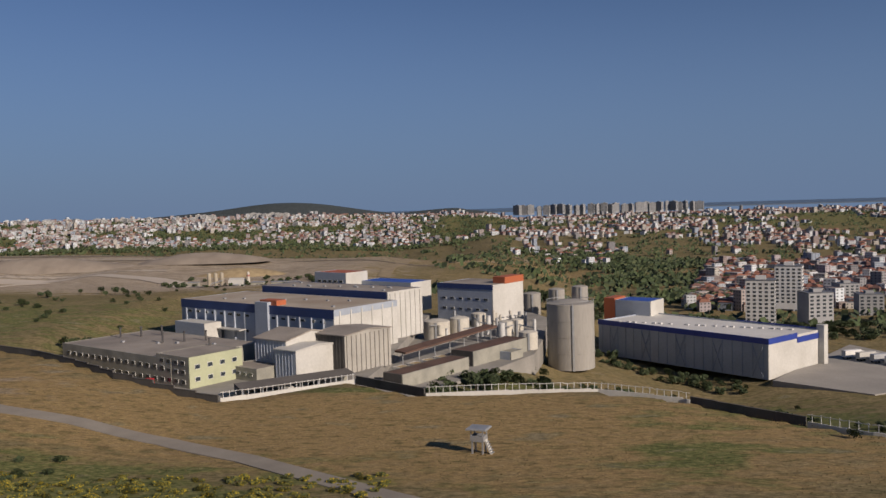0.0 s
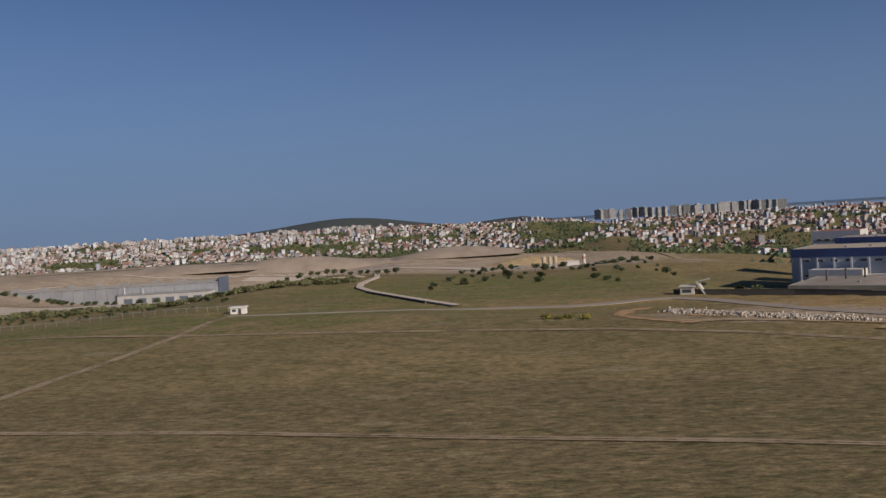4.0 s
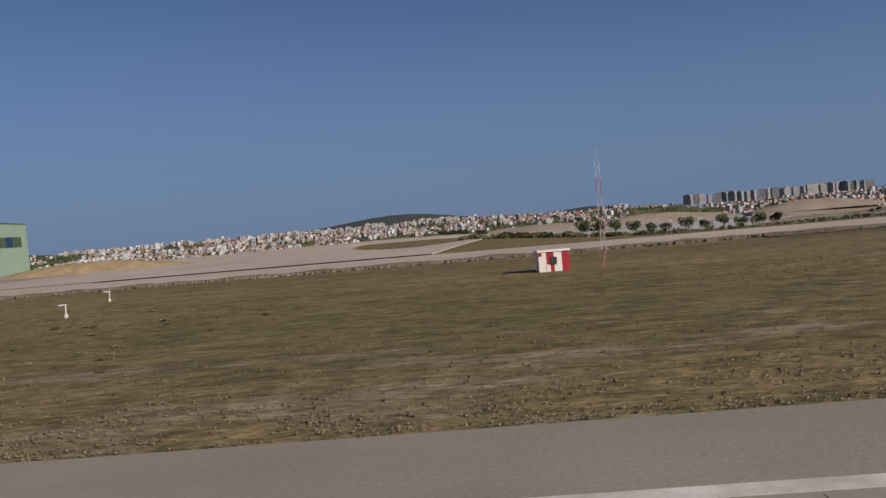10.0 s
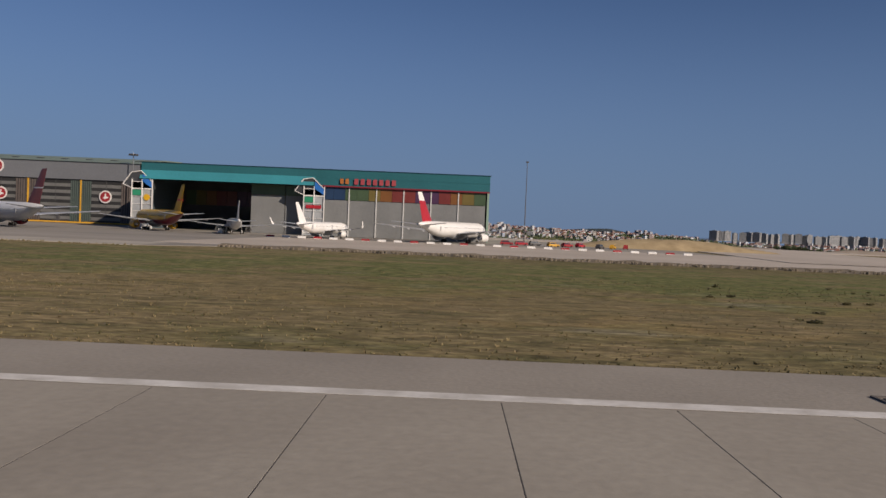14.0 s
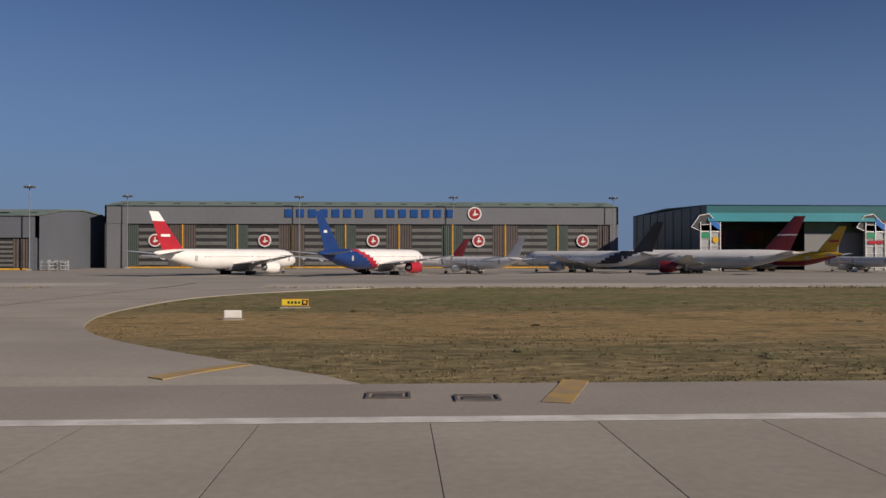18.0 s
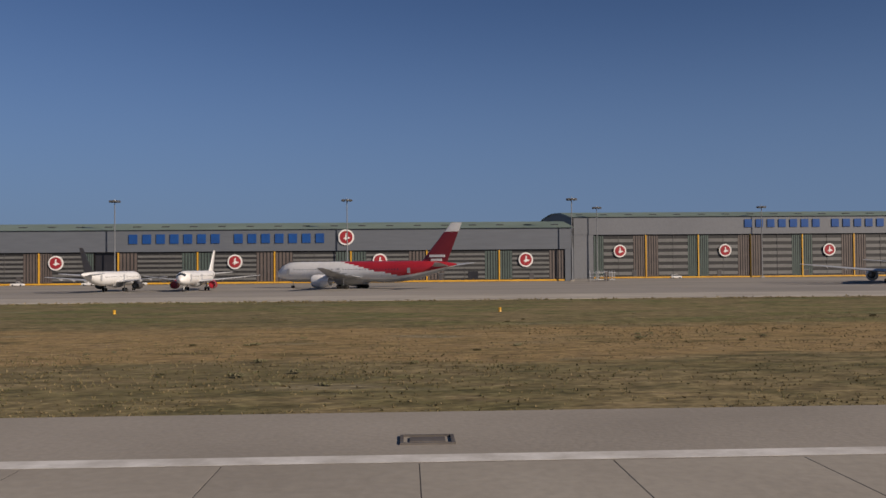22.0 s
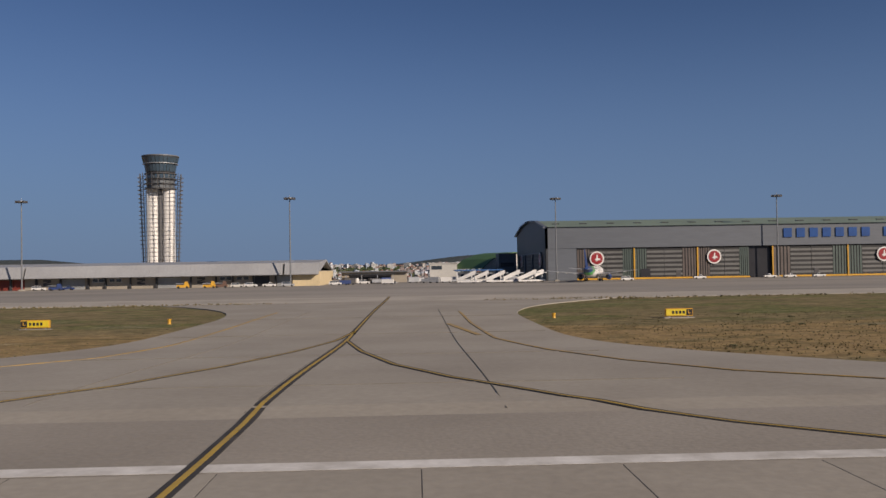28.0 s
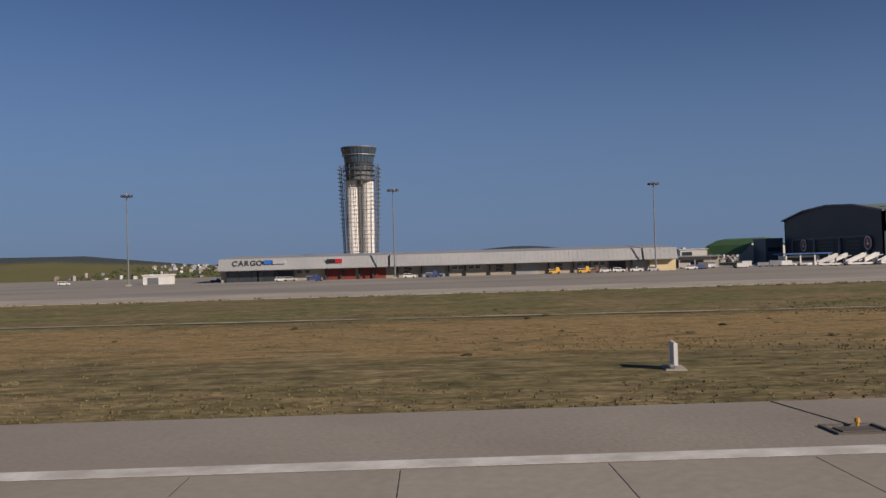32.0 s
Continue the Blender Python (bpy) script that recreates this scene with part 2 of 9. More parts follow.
# ---- mesh helpers ----
class Geo:
    def __init__(self):
        self.v, self.f = [], []

    def add(self, verts, faces):
        o = len(self.v)
        self.v += [tuple(p) for p in verts]
        self.f += [tuple(i + o for i in f) for f in faces]
        return self

    def box(self, x0, x1, y0, y1, z0, z1):
        return self.add([(x0, y0, z0), (x1, y0, z0), (x1, y1, z0), (x0, y1, z0), (x0, y0, z1), (x1, y0, z1), (x1, y1, z1), (x0, y1, z1)],
                        [(0, 3, 2, 1), (4, 5, 6, 7), (0, 1, 5, 4), (1, 2, 6, 5), (2, 3, 7, 6), (3, 0, 4, 7)])

    def bevel_box(self, x0, x1, y0, y1, z0, z1, b):
        """A box with its upper edges chamfered."""
        lo = [(x0, y0, z0), (x1, y0, z0), (x1, y1, z0), (x0, y1, z0)]
        mi = [(x0, y0, z1 - b), (x1, y0, z1 - b), (x1, y1, z1 - b), (x0, y1, z1 - b)]
        hi = [(x0 + b, y0 + b, z1), (x1 - b, y0 + b, z1), (x1 - b, y1 - b, z1), (x0 + b, y1 - b, z1)]
        return self.loft([lo, mi, hi])

    def loft(self, rings, close=True, caps=True):
        k = len(rings[0])
        vs = [p for r in rings for p in r]
        fs = []
        for i in range(len(rings) - 1):
            for j in range(k if close else k - 1):
                a, b = i * k + j, i * k + (j + 1) % k
                fs.append((a, b, b + k, a + k))
        if caps:
            fs.append(tuple(reversed(range(k))))
            fs.append(tuple(range((len(rings) - 1) * k, len(rings) * k)))
        return self.add(vs, fs)

    def cyl(self, p0, p1, r0, r1=None, n=10, caps=True):
        r1 = r0 if r1 is None else r1
        a, b = Vector(p0), Vector(p1)
        d = (b - a).normalized()
        u = d.orthogonal().normalized()
        w = d.cross(u)
        ring = lambda c, r: [tuple(c + r * (math.cos(2 * math.pi * i / n) * u + math.sin(2 * math.pi * i / n) * w)) for i in range(n)]
        return self.loft([ring(a, r0), ring(b, r1)], caps=caps)

    def revolve(self, profile, axis, centre, n=20, caps=True):
        """profile: (along, radius) pairs about a line through centre along axis 'x', 'y' or 'z'."""
        rings = []
        for s, r in profile:
            ring = []
            for i in range(n):
                c, q = r * math.cos(2 * math.pi * i / n), r * math.sin(2 * math.pi * i / n)
                p = {"x": (s, c, q), "y": (q, s, c), "z": (c, q, s)}[axis]
                ring.append((p[0] + centre[0], p[1] + centre[1], p[2] + centre[2]))
            rings.append(ring)
        return self.loft(rings, caps=caps)

    def prism(self, outline, axis, a, b):
        """A flat outline pushed along an axis from a to b; the outline's pairs are the two other axes in order."""
        def at(s, p):
            return {"x": (s, p[0], p[1]), "y": (p[0], s, p[1]), "z": (p[0], p[1], s)}[axis]
        return self.loft([[at(a, p) for p in outline], [at(b, p) for p in outline]])

    def mesh(self, name, smooth=False):
        me = bpy.data.meshes.new(name)
        me.from_pydata(self.v, [], self.f)
        bm = bmesh.new()
        bm.from_mesh(me)
        bmesh.ops.recalc_face_normals(bm, faces=bm.faces)
        bm.to_mesh(me)
        bm.free()
        if smooth:
            me.polygons.foreach_set("use_smooth", [True] * len(me.polygons))
            me.set_sharp_from_angle(angle=radians(38))
        return me


def part(name, geo, material, parent, label="", smooth=False):
    me = geo if isinstance(geo, bpy.types.Mesh) else geo.mesh(name, smooth)
    if not me.materials:
        me.materials.append(material)
    ob = new(name, me)
    ob.parent = parent
    if label:
        ob["label"] = label
    return ob


def thing(name, label, category, m=None, group="", kind=""):
    ob = tagged(new(name), label, category, group, kind)
    ob.matrix_world = m or Matrix()
    return ob


def solid(name, geo, material, label, category, group="", kind="", smooth=False, m=None):
    """A thing of one mesh."""
    ob = new(name, geo.mesh(name, smooth))
    ob.data.materials.append(material)
    if m:
        ob.matrix_world = m
    return tagged(ob, label, category, group, kind)


def sm(v, a, b):
    t = np.clip((np.asarray(v, float) - a) / (b - a), 0, 1)
    return t * t * (3 - 2 * t)


def bell(x, y, cx, cy, rx, ry):
    return np.exp(-((np.asarray(x, float) - cx) / rx) ** 2 - ((np.asarray(y, float) - cy) / ry) ** 2)


def height(x, y):
    """The lie of the land."""
    x, y = np.asarray(x, float), np.asarray(y, float)
    z = -0.55 * sm(y, 17.5, 44) - 0.25 * sm(y, 60, 100)
    z = z - 1.6 * sm(x, 800, 930) * sm(y, 30, 90)
    z = z - 5.0 * sm(x, 950, 1000) * sm(y, 40, 125)
    z = z - 3.0 * sm(x, 1035, 1075) * sm(y, 120, 200)
    z = z - 10.5 * sm(x, 1062, 1120) * sm(y, 92, 195)
    z = z - 8.0 * sm(x, 960, 1150) * sm(y, 260, 420) - 7 * sm(y, 300, 420) * sm(x, 640, 900)
    z = z - 10.5 * np.clip((y - 128) / 242, 0, 1) * sm(x, 640, 720) * (1 - sm(x, 780, 830)) * (1 - sm(y, 420, 560))
    line = np.interp(x, (925, 946, 972, 995.4, 1016.6, 1030.4, 1060, 1074, 1087, 1122), (187, 174, 154.5, 142.4, 157, 144.7, 148, 141, 127, 100))
    z = z - 3.7 * sm(y - line, 0.5, 5) * sm(x, 930, 948) * (1 - sm(x, 1095, 1125)) * (1 - sm(y, 285, 340))
    z = z - 5.2 * sm(x, 1040, 1060) * sm(y, 165, 205) * (1 - sm(x, 1080, 1115)) * (1 - sm(y, 285, 360))
    z = z - 1.5 * sm(y + 0.6 * np.maximum(x - 890, -20), 140, 172) * sm(x, 800, 835) * (1 - sm(x, 950, 985)) * (1 - sm(y, 300, 380)) - 1.8 * bell(x, y, 890, 318, 45, 40) - 2.6 * bell(x, y, 918, 405, 45, 32)
    z = z - 6.0 * sm(y, 280, 700)
    z = z + 10.0 * sm(y, 700, 1900) + 18 * sm(y, 900, 1900) * sm(x, 800, 1300)
    z = z + 6 * bell(x, y, 860, 560, 60, 40) + 5 * bell(x, y, 1010, 520, 80, 60)
    z = z - 34 * sm(y, 650, 1050) * (1 - sm(y, 1250, 2100)) * (1 - sm(x, 900, 1150))
    z = z - 18 * sm(y, 2150, 2700)
    z = z + 45 * bell(x, y, 361, 3090, 285, 260) + 24 * bell(x, y, 80, 3000, 500, 260) + 30 * bell(x, y, 930, 2540, 190, 160)
    z = z + 54 * bell(x, y, -1400, 2600, 480, 300) + 30 * bell(x, y, -950, 2500, 300, 260) - 60 * sm(y, 3300, 4200)
    return z


def h(x, y):
    return float(height(x, y))

# ---- ground ----
def ground_sheet():
    xs = np.concatenate([np.arange(-6000, -200, 250), np.arange(-200, 1300, 5.0), np.arange(1300, 2400, 40), np.arange(2400, 8001, 250)])
    ys = np.concatenate([np.arange(-3000, -60, 200), np.arange(-60, 16, 8), np.arange(16, 60, 2.0), np.arange(60, 420, 4.0), np.arange(420, 1000, 14), np.arange(1000, 4900, 60)])
    gx, gy = np.meshgrid(xs, ys)
    gz = height(gx, gy)
    rough = np.array([noise.noise((x * 0.06, y * 0.06, 0)) for x, y in zip(gx.ravel(), gy.ravel())]).reshape(gx.shape)
    gz = gz + rough * 0.07 * sm(gy, 19, 26) * (1 - 0.9 * ((gy > 92) & (gx < 800)))
    nx, ny = len(xs), len(ys)
    idx = np.arange(nx * ny).reshape(ny, nx)
    quads = np.stack([idx[:-1, :-1], idx[:-1, 1:], idx[1:, 1:], idx[1:, :-1]], -1).reshape(-1, 4)
    me = bpy.data.meshes.new("ground")
    me.from_pydata(np.stack([gx, gy, gz - 0.03], -1).reshape(-1, 3).tolist(), [], quads.tolist())
    me.polygons.foreach_set("use_smooth", [True] * len(me.polygons))
    x, y = gx.ravel(), gy.ravel()
    zones = {
        "bare": np.clip(0.72 * sm(y, 300, 340) * (1 - sm(y, 900, 1150)) * (1 - sm(x, 930, 1050)) + 0.3 * sm(y, 330, 360) * (1 - sm(y, 560, 640)) * (1 - sm(x, 900, 1000)) + 0.9 * bell(x, y, 935, 142, 22, 14) + 0.5 * bell(x, y, 40, 36, 8, 7) + 0.3 * sm(x, 560, 640) * (1 - sm(x, 690, 760)) * (1 - sm(y, 20, 40)) * sm(y, 16, 18), 0, 1),
        "green": np.clip(0.55 * bell(x, y, 985, 88, 34, 22) + 0.8 * bell(x, y, 960, 106, 16, 8) + 0.8 * bell(x, y, 1016, 150, 14, 3) + 0.72 * bell(x, y, 880, 235, 80, 60) + 0.5 * bell(x, y, 1000, 84, 40, 20) + 0.8 * bell(x, y, 780, 160, 90, 22) + 0.9 * bell(x, y, 1060, 170, 40, 16) + 1.0 * bell(x, y, 1096, 158, 26, 34) + 0.75 * bell(x, y, 1068, 108, 10, 16) + 0.36 * sm(y, 44, 60) * (1 - sm(y, 90, 100)) * (1 - sm(x, 500, 640)) + 0.6 * sm(y, 1200, 1500) + 0.42 * bell(x, y, 540, 60, 80, 30) + 0.3 * bell(x, y, 440, 30, 50, 14), 0, 1),
        "dry": np.clip(0.8 * bell(x, y, 948, 158, 16, 14) + 0.7 * bell(x, y, 905, 178, 40, 10) + 0.9 * bell(x, y, 1000, 122, 60, 22) + 1.0 * bell(x, y, 985, 138, 50, 14) + 0.9 * bell(x, y, 1060, 128, 40, 14) + 0.8 * bell(x, y, 1060, 105, 40, 22) + 0.9 * sm(y, 24, 34) * (1 - sm(y, 46, 54)) * (1 - sm(x, 430, 520)) + 0.45 * bell(x, y, 1120, 430, 170, 240) + 0.9 * sm(y, 300, 340) * (1 - sm(x, -60, 20)) * (1 - sm(y, 1100, 1500)) + 0.5 * sm(y, 600, 700) * (1 - sm(y, 800, 1000)) + 0.4 * sm(x, 470, 520) * (1 - sm(x, 600, 660)) * sm(y, 20, 26) * (1 - sm(y, 60, 90)), 0, 1),
        # where the ground takes on the painted distance haze
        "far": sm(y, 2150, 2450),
        "mown": np.clip(sm(x, 640, 720) * (1 - sm(x, 930, 965)) * sm(y, 18, 24) * (1 - sm(y, 84, 96)), 0, 1),
    }
    for key, v in zones.items():
        me.attributes.new(key, "FLOAT", "POINT").data.foreach_set("value", v.astype(np.float32))
    m = bpy.data.materials.new("meadow_and_earth")
    m.use_nodes = True
    n, l = m.node_tree.nodes, m.node_tree.links
    b = n["Principled BSDF"]
    b.inputs["Roughness"].default_value, b.inputs["Specular IOR Level"].default_value = 0.95, 0.1
    geo = n.new("ShaderNodeNewGeometry")

    def tex(scale, detail=5, stretch=(1, 1, 1)):
        mp, t = n.new("ShaderNodeMapping"), n.new("ShaderNodeTexNoise")
        mp.inputs["Scale"].default_value = stretch
        t.inputs["Scale"].default_value, t.inputs["Detail"].default_value = scale, detail
        l.new(geo.outputs["Position"], mp.inputs[0]), l.new(mp.outputs[0], t.inputs["Vector"])
        return t.outputs["Fac"]

    def rng(v, a, c, lo=0.0, hi=1.0):
        r = n.new("ShaderNodeMapRange")
        for key, w in (("From Min", a), ("From Max", c), ("To Min", lo), ("To Max", hi)):
            r.inputs[key].default_value = w
        l.new(v, r.inputs["Value"])
        return r.outputs[0]

    def mix(f, a, c):
        k = n.new("ShaderNodeMix")
        k.data_type = "RGBA"
        l.new(f, k.inputs["Factor"])
        for key, w in (("A", a), ("B", c)):
            if isinstance(w, tuple):
                k.inputs[key].default_value = (*w, 1)
            else:
                l.new(w, k.inputs[key])
        return k.outputs["Result"]

    big, mid, fine, grain = tex(0.035, 6, (0.45, 1, 1)), tex(0.22, 7, (0.5, 1, 1)), tex(1.9, 7, (0.55, 1, 1)), tex(6.5, 5, (0.6, 1, 1))

    def zone(key, jag=0.5):
        a = n.new("ShaderNodeAttribute")
        a.attribute_name = key
        s = n.new("ShaderNodeMath")
        s.operation = "ADD"
        l.new(a.outputs["Fac"], s.inputs[0]), l.new(rng(mid, 0.3, 0.7, -jag, jag), s.inputs[1])
        return rng(s.outputs[0], 0.3, 0.7)

    col = mix(rng(big, 0.35, 0.65), (0.235, 0.185, 0.095), (0.17, 0.142, 0.07))
    col = mix(rng(mid, 0.45, 0.7, 0, 0.75), col, (0.105, 0.102, 0.04))
    col = mix(zone("mown", 0.25), col, mix(rng(big, 0.35, 0.65), (0.19, 0.15, 0.083), (0.155, 0.13, 0.067)))
    col = mix(zone("dry"), col, mix(rng(fine, 0.35, 0.65), (0.33, 0.232, 0.11), (0.25, 0.18, 0.082)))
    clump = tex(0.8, 9, (0.5, 1, 1))
    col = mix(rng(clump, 0.52, 0.68, 0, 0.6), col, (0.075, 0.075, 0.032))
    col = mix(rng(clump, 0.46, 0.32, 0, 0.5), col, (0.27, 0.205, 0.115))
    col = mix(zone("green"), col, mix(rng(fine, 0.35, 0.65), (0.105, 0.125, 0.042), (0.165, 0.16, 0.062)))
    col = mix(zone("bare"), col, mix(rng(mid, 0.35, 0.65), (0.42, 0.355, 0.275), (0.27, 0.22, 0.16)))
    # blue-grey of the far hills: distance haze mixed into the ground colour
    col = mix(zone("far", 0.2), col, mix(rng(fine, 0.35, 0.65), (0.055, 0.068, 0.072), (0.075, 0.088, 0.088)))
    hs = n.new("ShaderNodeHueSaturation")
    l.new(col, hs.inputs["Color"])
    mul = n.new("ShaderNodeMath")
    mul.operation = "MULTIPLY"
    l.new(rng(fine, 0.3, 0.7, 0.58, 1.38), mul.inputs[0]), l.new(rng(grain, 0.3, 0.7, 0.66, 1.32), mul.inputs[1])
    l.new(mul.outputs[0], hs.inputs["Value"])
    l.new(hs.outputs[0], b.inputs["Base Color"])
    bp = n.new("ShaderNodeBump")
    bp.inputs["Strength"].default_value, bp.inputs["Distance"].default_value = 0.5, 0.2
    l.new(fine, bp.inputs["Height"])
    l.new(bp.outputs[0], b.inputs["Normal"])
    me.materials.append(m)
    return tagged(new("ground", me), "dry grassy ground with green and bare earth patches", "ground", kind="structure")


ground = ground_sheet()
SEA = mat("grey_blue_sea", (0.10, 0.13, 0.17), (0.085, 0.115, 0.15), 0.002, 0.02, 0.35)
solid("sea", Geo().box(-40000, 40000, 3300, 45000, -12, -8), SEA, "calm grey-blue sea along the horizon", "sea", kind="structure")


def ribbon(points, width, lift=0.03, step=3.0, ragged=0.0):
    """A strip of even width along a line of (x, y), lying on the ground, with its edges folded down."""
    pts = [Vector((p[0], p[1])) for p in points]
    dense = [pts[0]]
    for a, b in zip(pts, pts[1:]):
        k = max(1, int((b - a).length / step))
        dense += [a + (b - a) * (i / k) for i in range(1, k + 1)]
    g, rings = Geo(), []
    for i, p in enumerate(dense):
        d = (dense[min(i + 1, len(dense) - 1)] - dense[max(i - 1, 0)]).normalized()
        nrm = Vector((-d.y, d.x))
        wa, wb = (width / 2 * (1 + ragged * (noise.noise((p.x * 0.31, p.y * 0.31, q)) + 0.7 * noise.noise((p.x * 1.3, p.y * 1.3, q)))) for q in (2.0, 7.0))
        l, r = p + nrm * wa, p - nrm * wb
        zl, zr = h(l.x, l.y) + lift, h(r.x, r.y) + lift
        rings.append([(l.x, l.y, zl - 0.25), (l.x, l.y, zl), (p.x, p.y, max(h(p.x, p.y) + lift, (zl + zr) / 2)), (r.x, r.y, zr), (r.x, r.y, zr - 0.25)])
    return g.loft(rings, close=False, caps=False)


def arc(cx, cy, r, a0, a1, k=14):
    return [(cx + r * math.cos(radians(a0 + (a1 - a0) * i / k)), cy + r * math.sin(radians(a0 + (a1 - a0) * i / k))) for i in range(k + 1)]


def slab(name, outline, z, material, label, depth=0.3):
    g = Geo()
    g.prism(outline, "z", z - depth, z)
    return solid(name, g, material, label, "pavement", kind="structure")


# runway: x -260 .. 760; edge line at y 13.35, shoulder to y 17.6
slab("runway", [(-400, -40), (762, -40), (762, 13.0), (-400, 13.0)], 0.0, CONCRETE, "grey concrete runway slabs with dark rubber traces")
slab("runway_shoulder", [(-400, 13.0), (762, 13.0), (762, 17.55), (-400, 17.55)], -0.004, ASPHALT, "darker grey paved runway shoulder")
slab("runway_edge_line", [(-400, 13.08), (700, 13.08), (700, 13.58), (-400, 13.58)], 0.006, PAINT, "worn white painted runway edge line", 0.004)
APZ = -0.78
slab("apron", [(-400, 96), (470, 96), (500, 122), (560, 122), (560, 262), (-400, 330)], APZ, APRON, "grey concrete apron in front of the hangars")

slab("apron_edge", [(-400, 95.6), (300, 95.6), (322, 104), (322, 112), (-400, 112)], APZ + 0.005, mat("pale_apron_edge", (0.44, 0.40, 0.335), (0.33, 0.30, 0.25), 0.12, 3, 0.85), "paler worn concrete band at the apron edge", 0.3)
slab("apron_edge", [(342, 95.6), (470, 95.6), (470, 108), (342, 108)], APZ + 0.005, mat("pale_apron_edge", (0.44, 0.40, 0.335)), "paler worn concrete band at the apron edge", 0.3)

# ---- hangars ----
def hangar(name, label, x0, x1, yf, yb, z0, zdoor, ztop, bays, face):
    """A long gabled maintenance hangar with a row of sliding doors under a plain fascia."""
    t = thing(name, label, "hangar", pose((x0 + x1) / 2, yf, z0))
    hw, hd, zt, zd = (x1 - x0) / 2, yb - yf, ztop - z0, zdoor - z0
    part("fascia", Geo().box(-hw, hw, 0, 1.2, zd, zt), face, t)
    # left end: the shade of the sunless side is put into a darker cladding
    part("side_wall", Geo().prism([(0, 0), (hd, 0), (hd, zt), (hd * 0.75, zt + 2.15), (hd * 0.5, zt + 2.8), (hd * 0.25, zt + 2.15), (0, zt)], "x", -hw, -hw + 0.5), CLADDARK, t, "metal end wall coloured dark for its shade")
    part("side_wall", Geo().prism([(0, 0), (hd, 0), (hd, zt), (hd * 0.75, zt + 2.15), (hd * 0.5, zt + 2.8), (hd * 0.25, zt + 2.15), (0, zt)], "x", hw - 0.5, hw), face, t)
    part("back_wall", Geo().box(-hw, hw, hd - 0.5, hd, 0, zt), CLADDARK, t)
    roof = [(-0.4, zt), (hd * 0.25, zt + 2.25), (hd * 0.5, zt + 2.95), (hd * 0.75, zt + 2.25), (hd + 0.4, zt), (hd * 0.75, zt + 1.95), (hd * 0.5, zt + 2.65), (hd * 0.25, zt + 1.95)]
    part("roof", Geo().prism(roof, "x", -hw - 0.3, hw + 0.3), ROOFGREEN, t, "pale green ribbed metal roof")
    return t, hw


def bay(parent, x0, x1, zd, kind, first):
    """One sliding door of a hangar: side strips, dark slatted middle, a yellow post and a yellow foot rail."""
    w = x1 - x0
    d = part("door", Geo().box(x0 + 0.12, x1 - 0.12, 0.55, 0.75, 0, zd), DOORDARK, parent, "tall dark slatted sliding hangar door")
    a, b = x0 + w * (0.2 if kind else 0.24), x1 - w * (0.24 if kind else 0.2)
    rows = 6
    for i in range(rows):
        z = 0.9 + (zd - 1.2) * i / rows
        part("slat", Geo().box(a, b, 0.47, 0.55, z, z + (zd - 1.2) / rows * 0.5), DOORSLAT, d)
    for lo, hi, m in ((x0 + 0.15, a, DOORGREEN if kind else DOORRED), (b, x1 - 0.15, DOORRED if kind else DOORGREEN)):
        k = 5
        for i in range(k):
            u = lo + (hi - lo) * (i + 0.15) / k
            part("rib", Geo().box(u, u + (hi - lo) / k * 0.62, 0.45, 0.56, 0.5, zd - 0.3), m, d)
    part("centre_seam", Geo().box((a + b) / 2 - 0.05, (a + b) / 2 + 0.05, 0.42, 0.5, 0.2, zd - 0.2), DARKMETAL, d)
    part("foot_rail", Geo().box(x0 + 0.1, x1 - 0.1, 0.25, 0.5, 0.02, 0.42), YELLOWTRIM, d, "yellow foot rail")
    if first:
        part("yellow_post", Geo().box(x0 - 0.16, x0 + 0.16, 0.2, 0.52, 0, zd - 0.1), YELLOWTRIM, d, "yellow upright post")
    return d


def disc_sign(r, m, name="round_sign", group="round hangar signs"):
    t = thing(name, "round red sign with a white ring and white bird shape", "sign", m, group)
    part("ring", Geo().revolve([(-0.12, r), (0.06, r)], "y", (0, 0, 0), 28), SIGNWHITE, t)
    part("disc", Geo().revolve([(-0.17, r * 0.8), (-0.1, r * 0.8)], "y", (0, 0, 0), 28), SIGNRED, t)
    part("emblem", Geo().prism([(-0.38 * r, -0.2 * r), (-0.1 * r, 0.05 * r), (-0.05 * r, 0.5 * r), (0.12 * r, 0.55 * r), (0.1 * r, 0.1 * r), (0.5 * r, -0.05 * r), (0.5 * r, -0.12 * r), (0.05 * r, -0.3 * r), (-0.1 * r, -0.42 * r), (-0.12 * r, -0.22 * r)], "y", -0.22, -0.15), SIGNWHITE, t)
    return t


def sign_bars(words, x0, x1, y, zmid, height, material, label, depth=0.12):
    """A brand sign as plain raised bars, one in place of each character."""
    t = thing("wall_sign", label, "sign", pose(x0, y, zmid))
    step = (x1 - x0) / (sum(words) + 0.7 * (len(words) - 1))
    at = 0.0
    for n in words:
        for _ in range(n):
            part("bar", Geo().bevel_box(at + step * 0.15, at + step * 0.78, -depth, 0.02, -height / 2, height / 2, 0.04), material, t)
            at += step
        at += step * 0.7
    return t


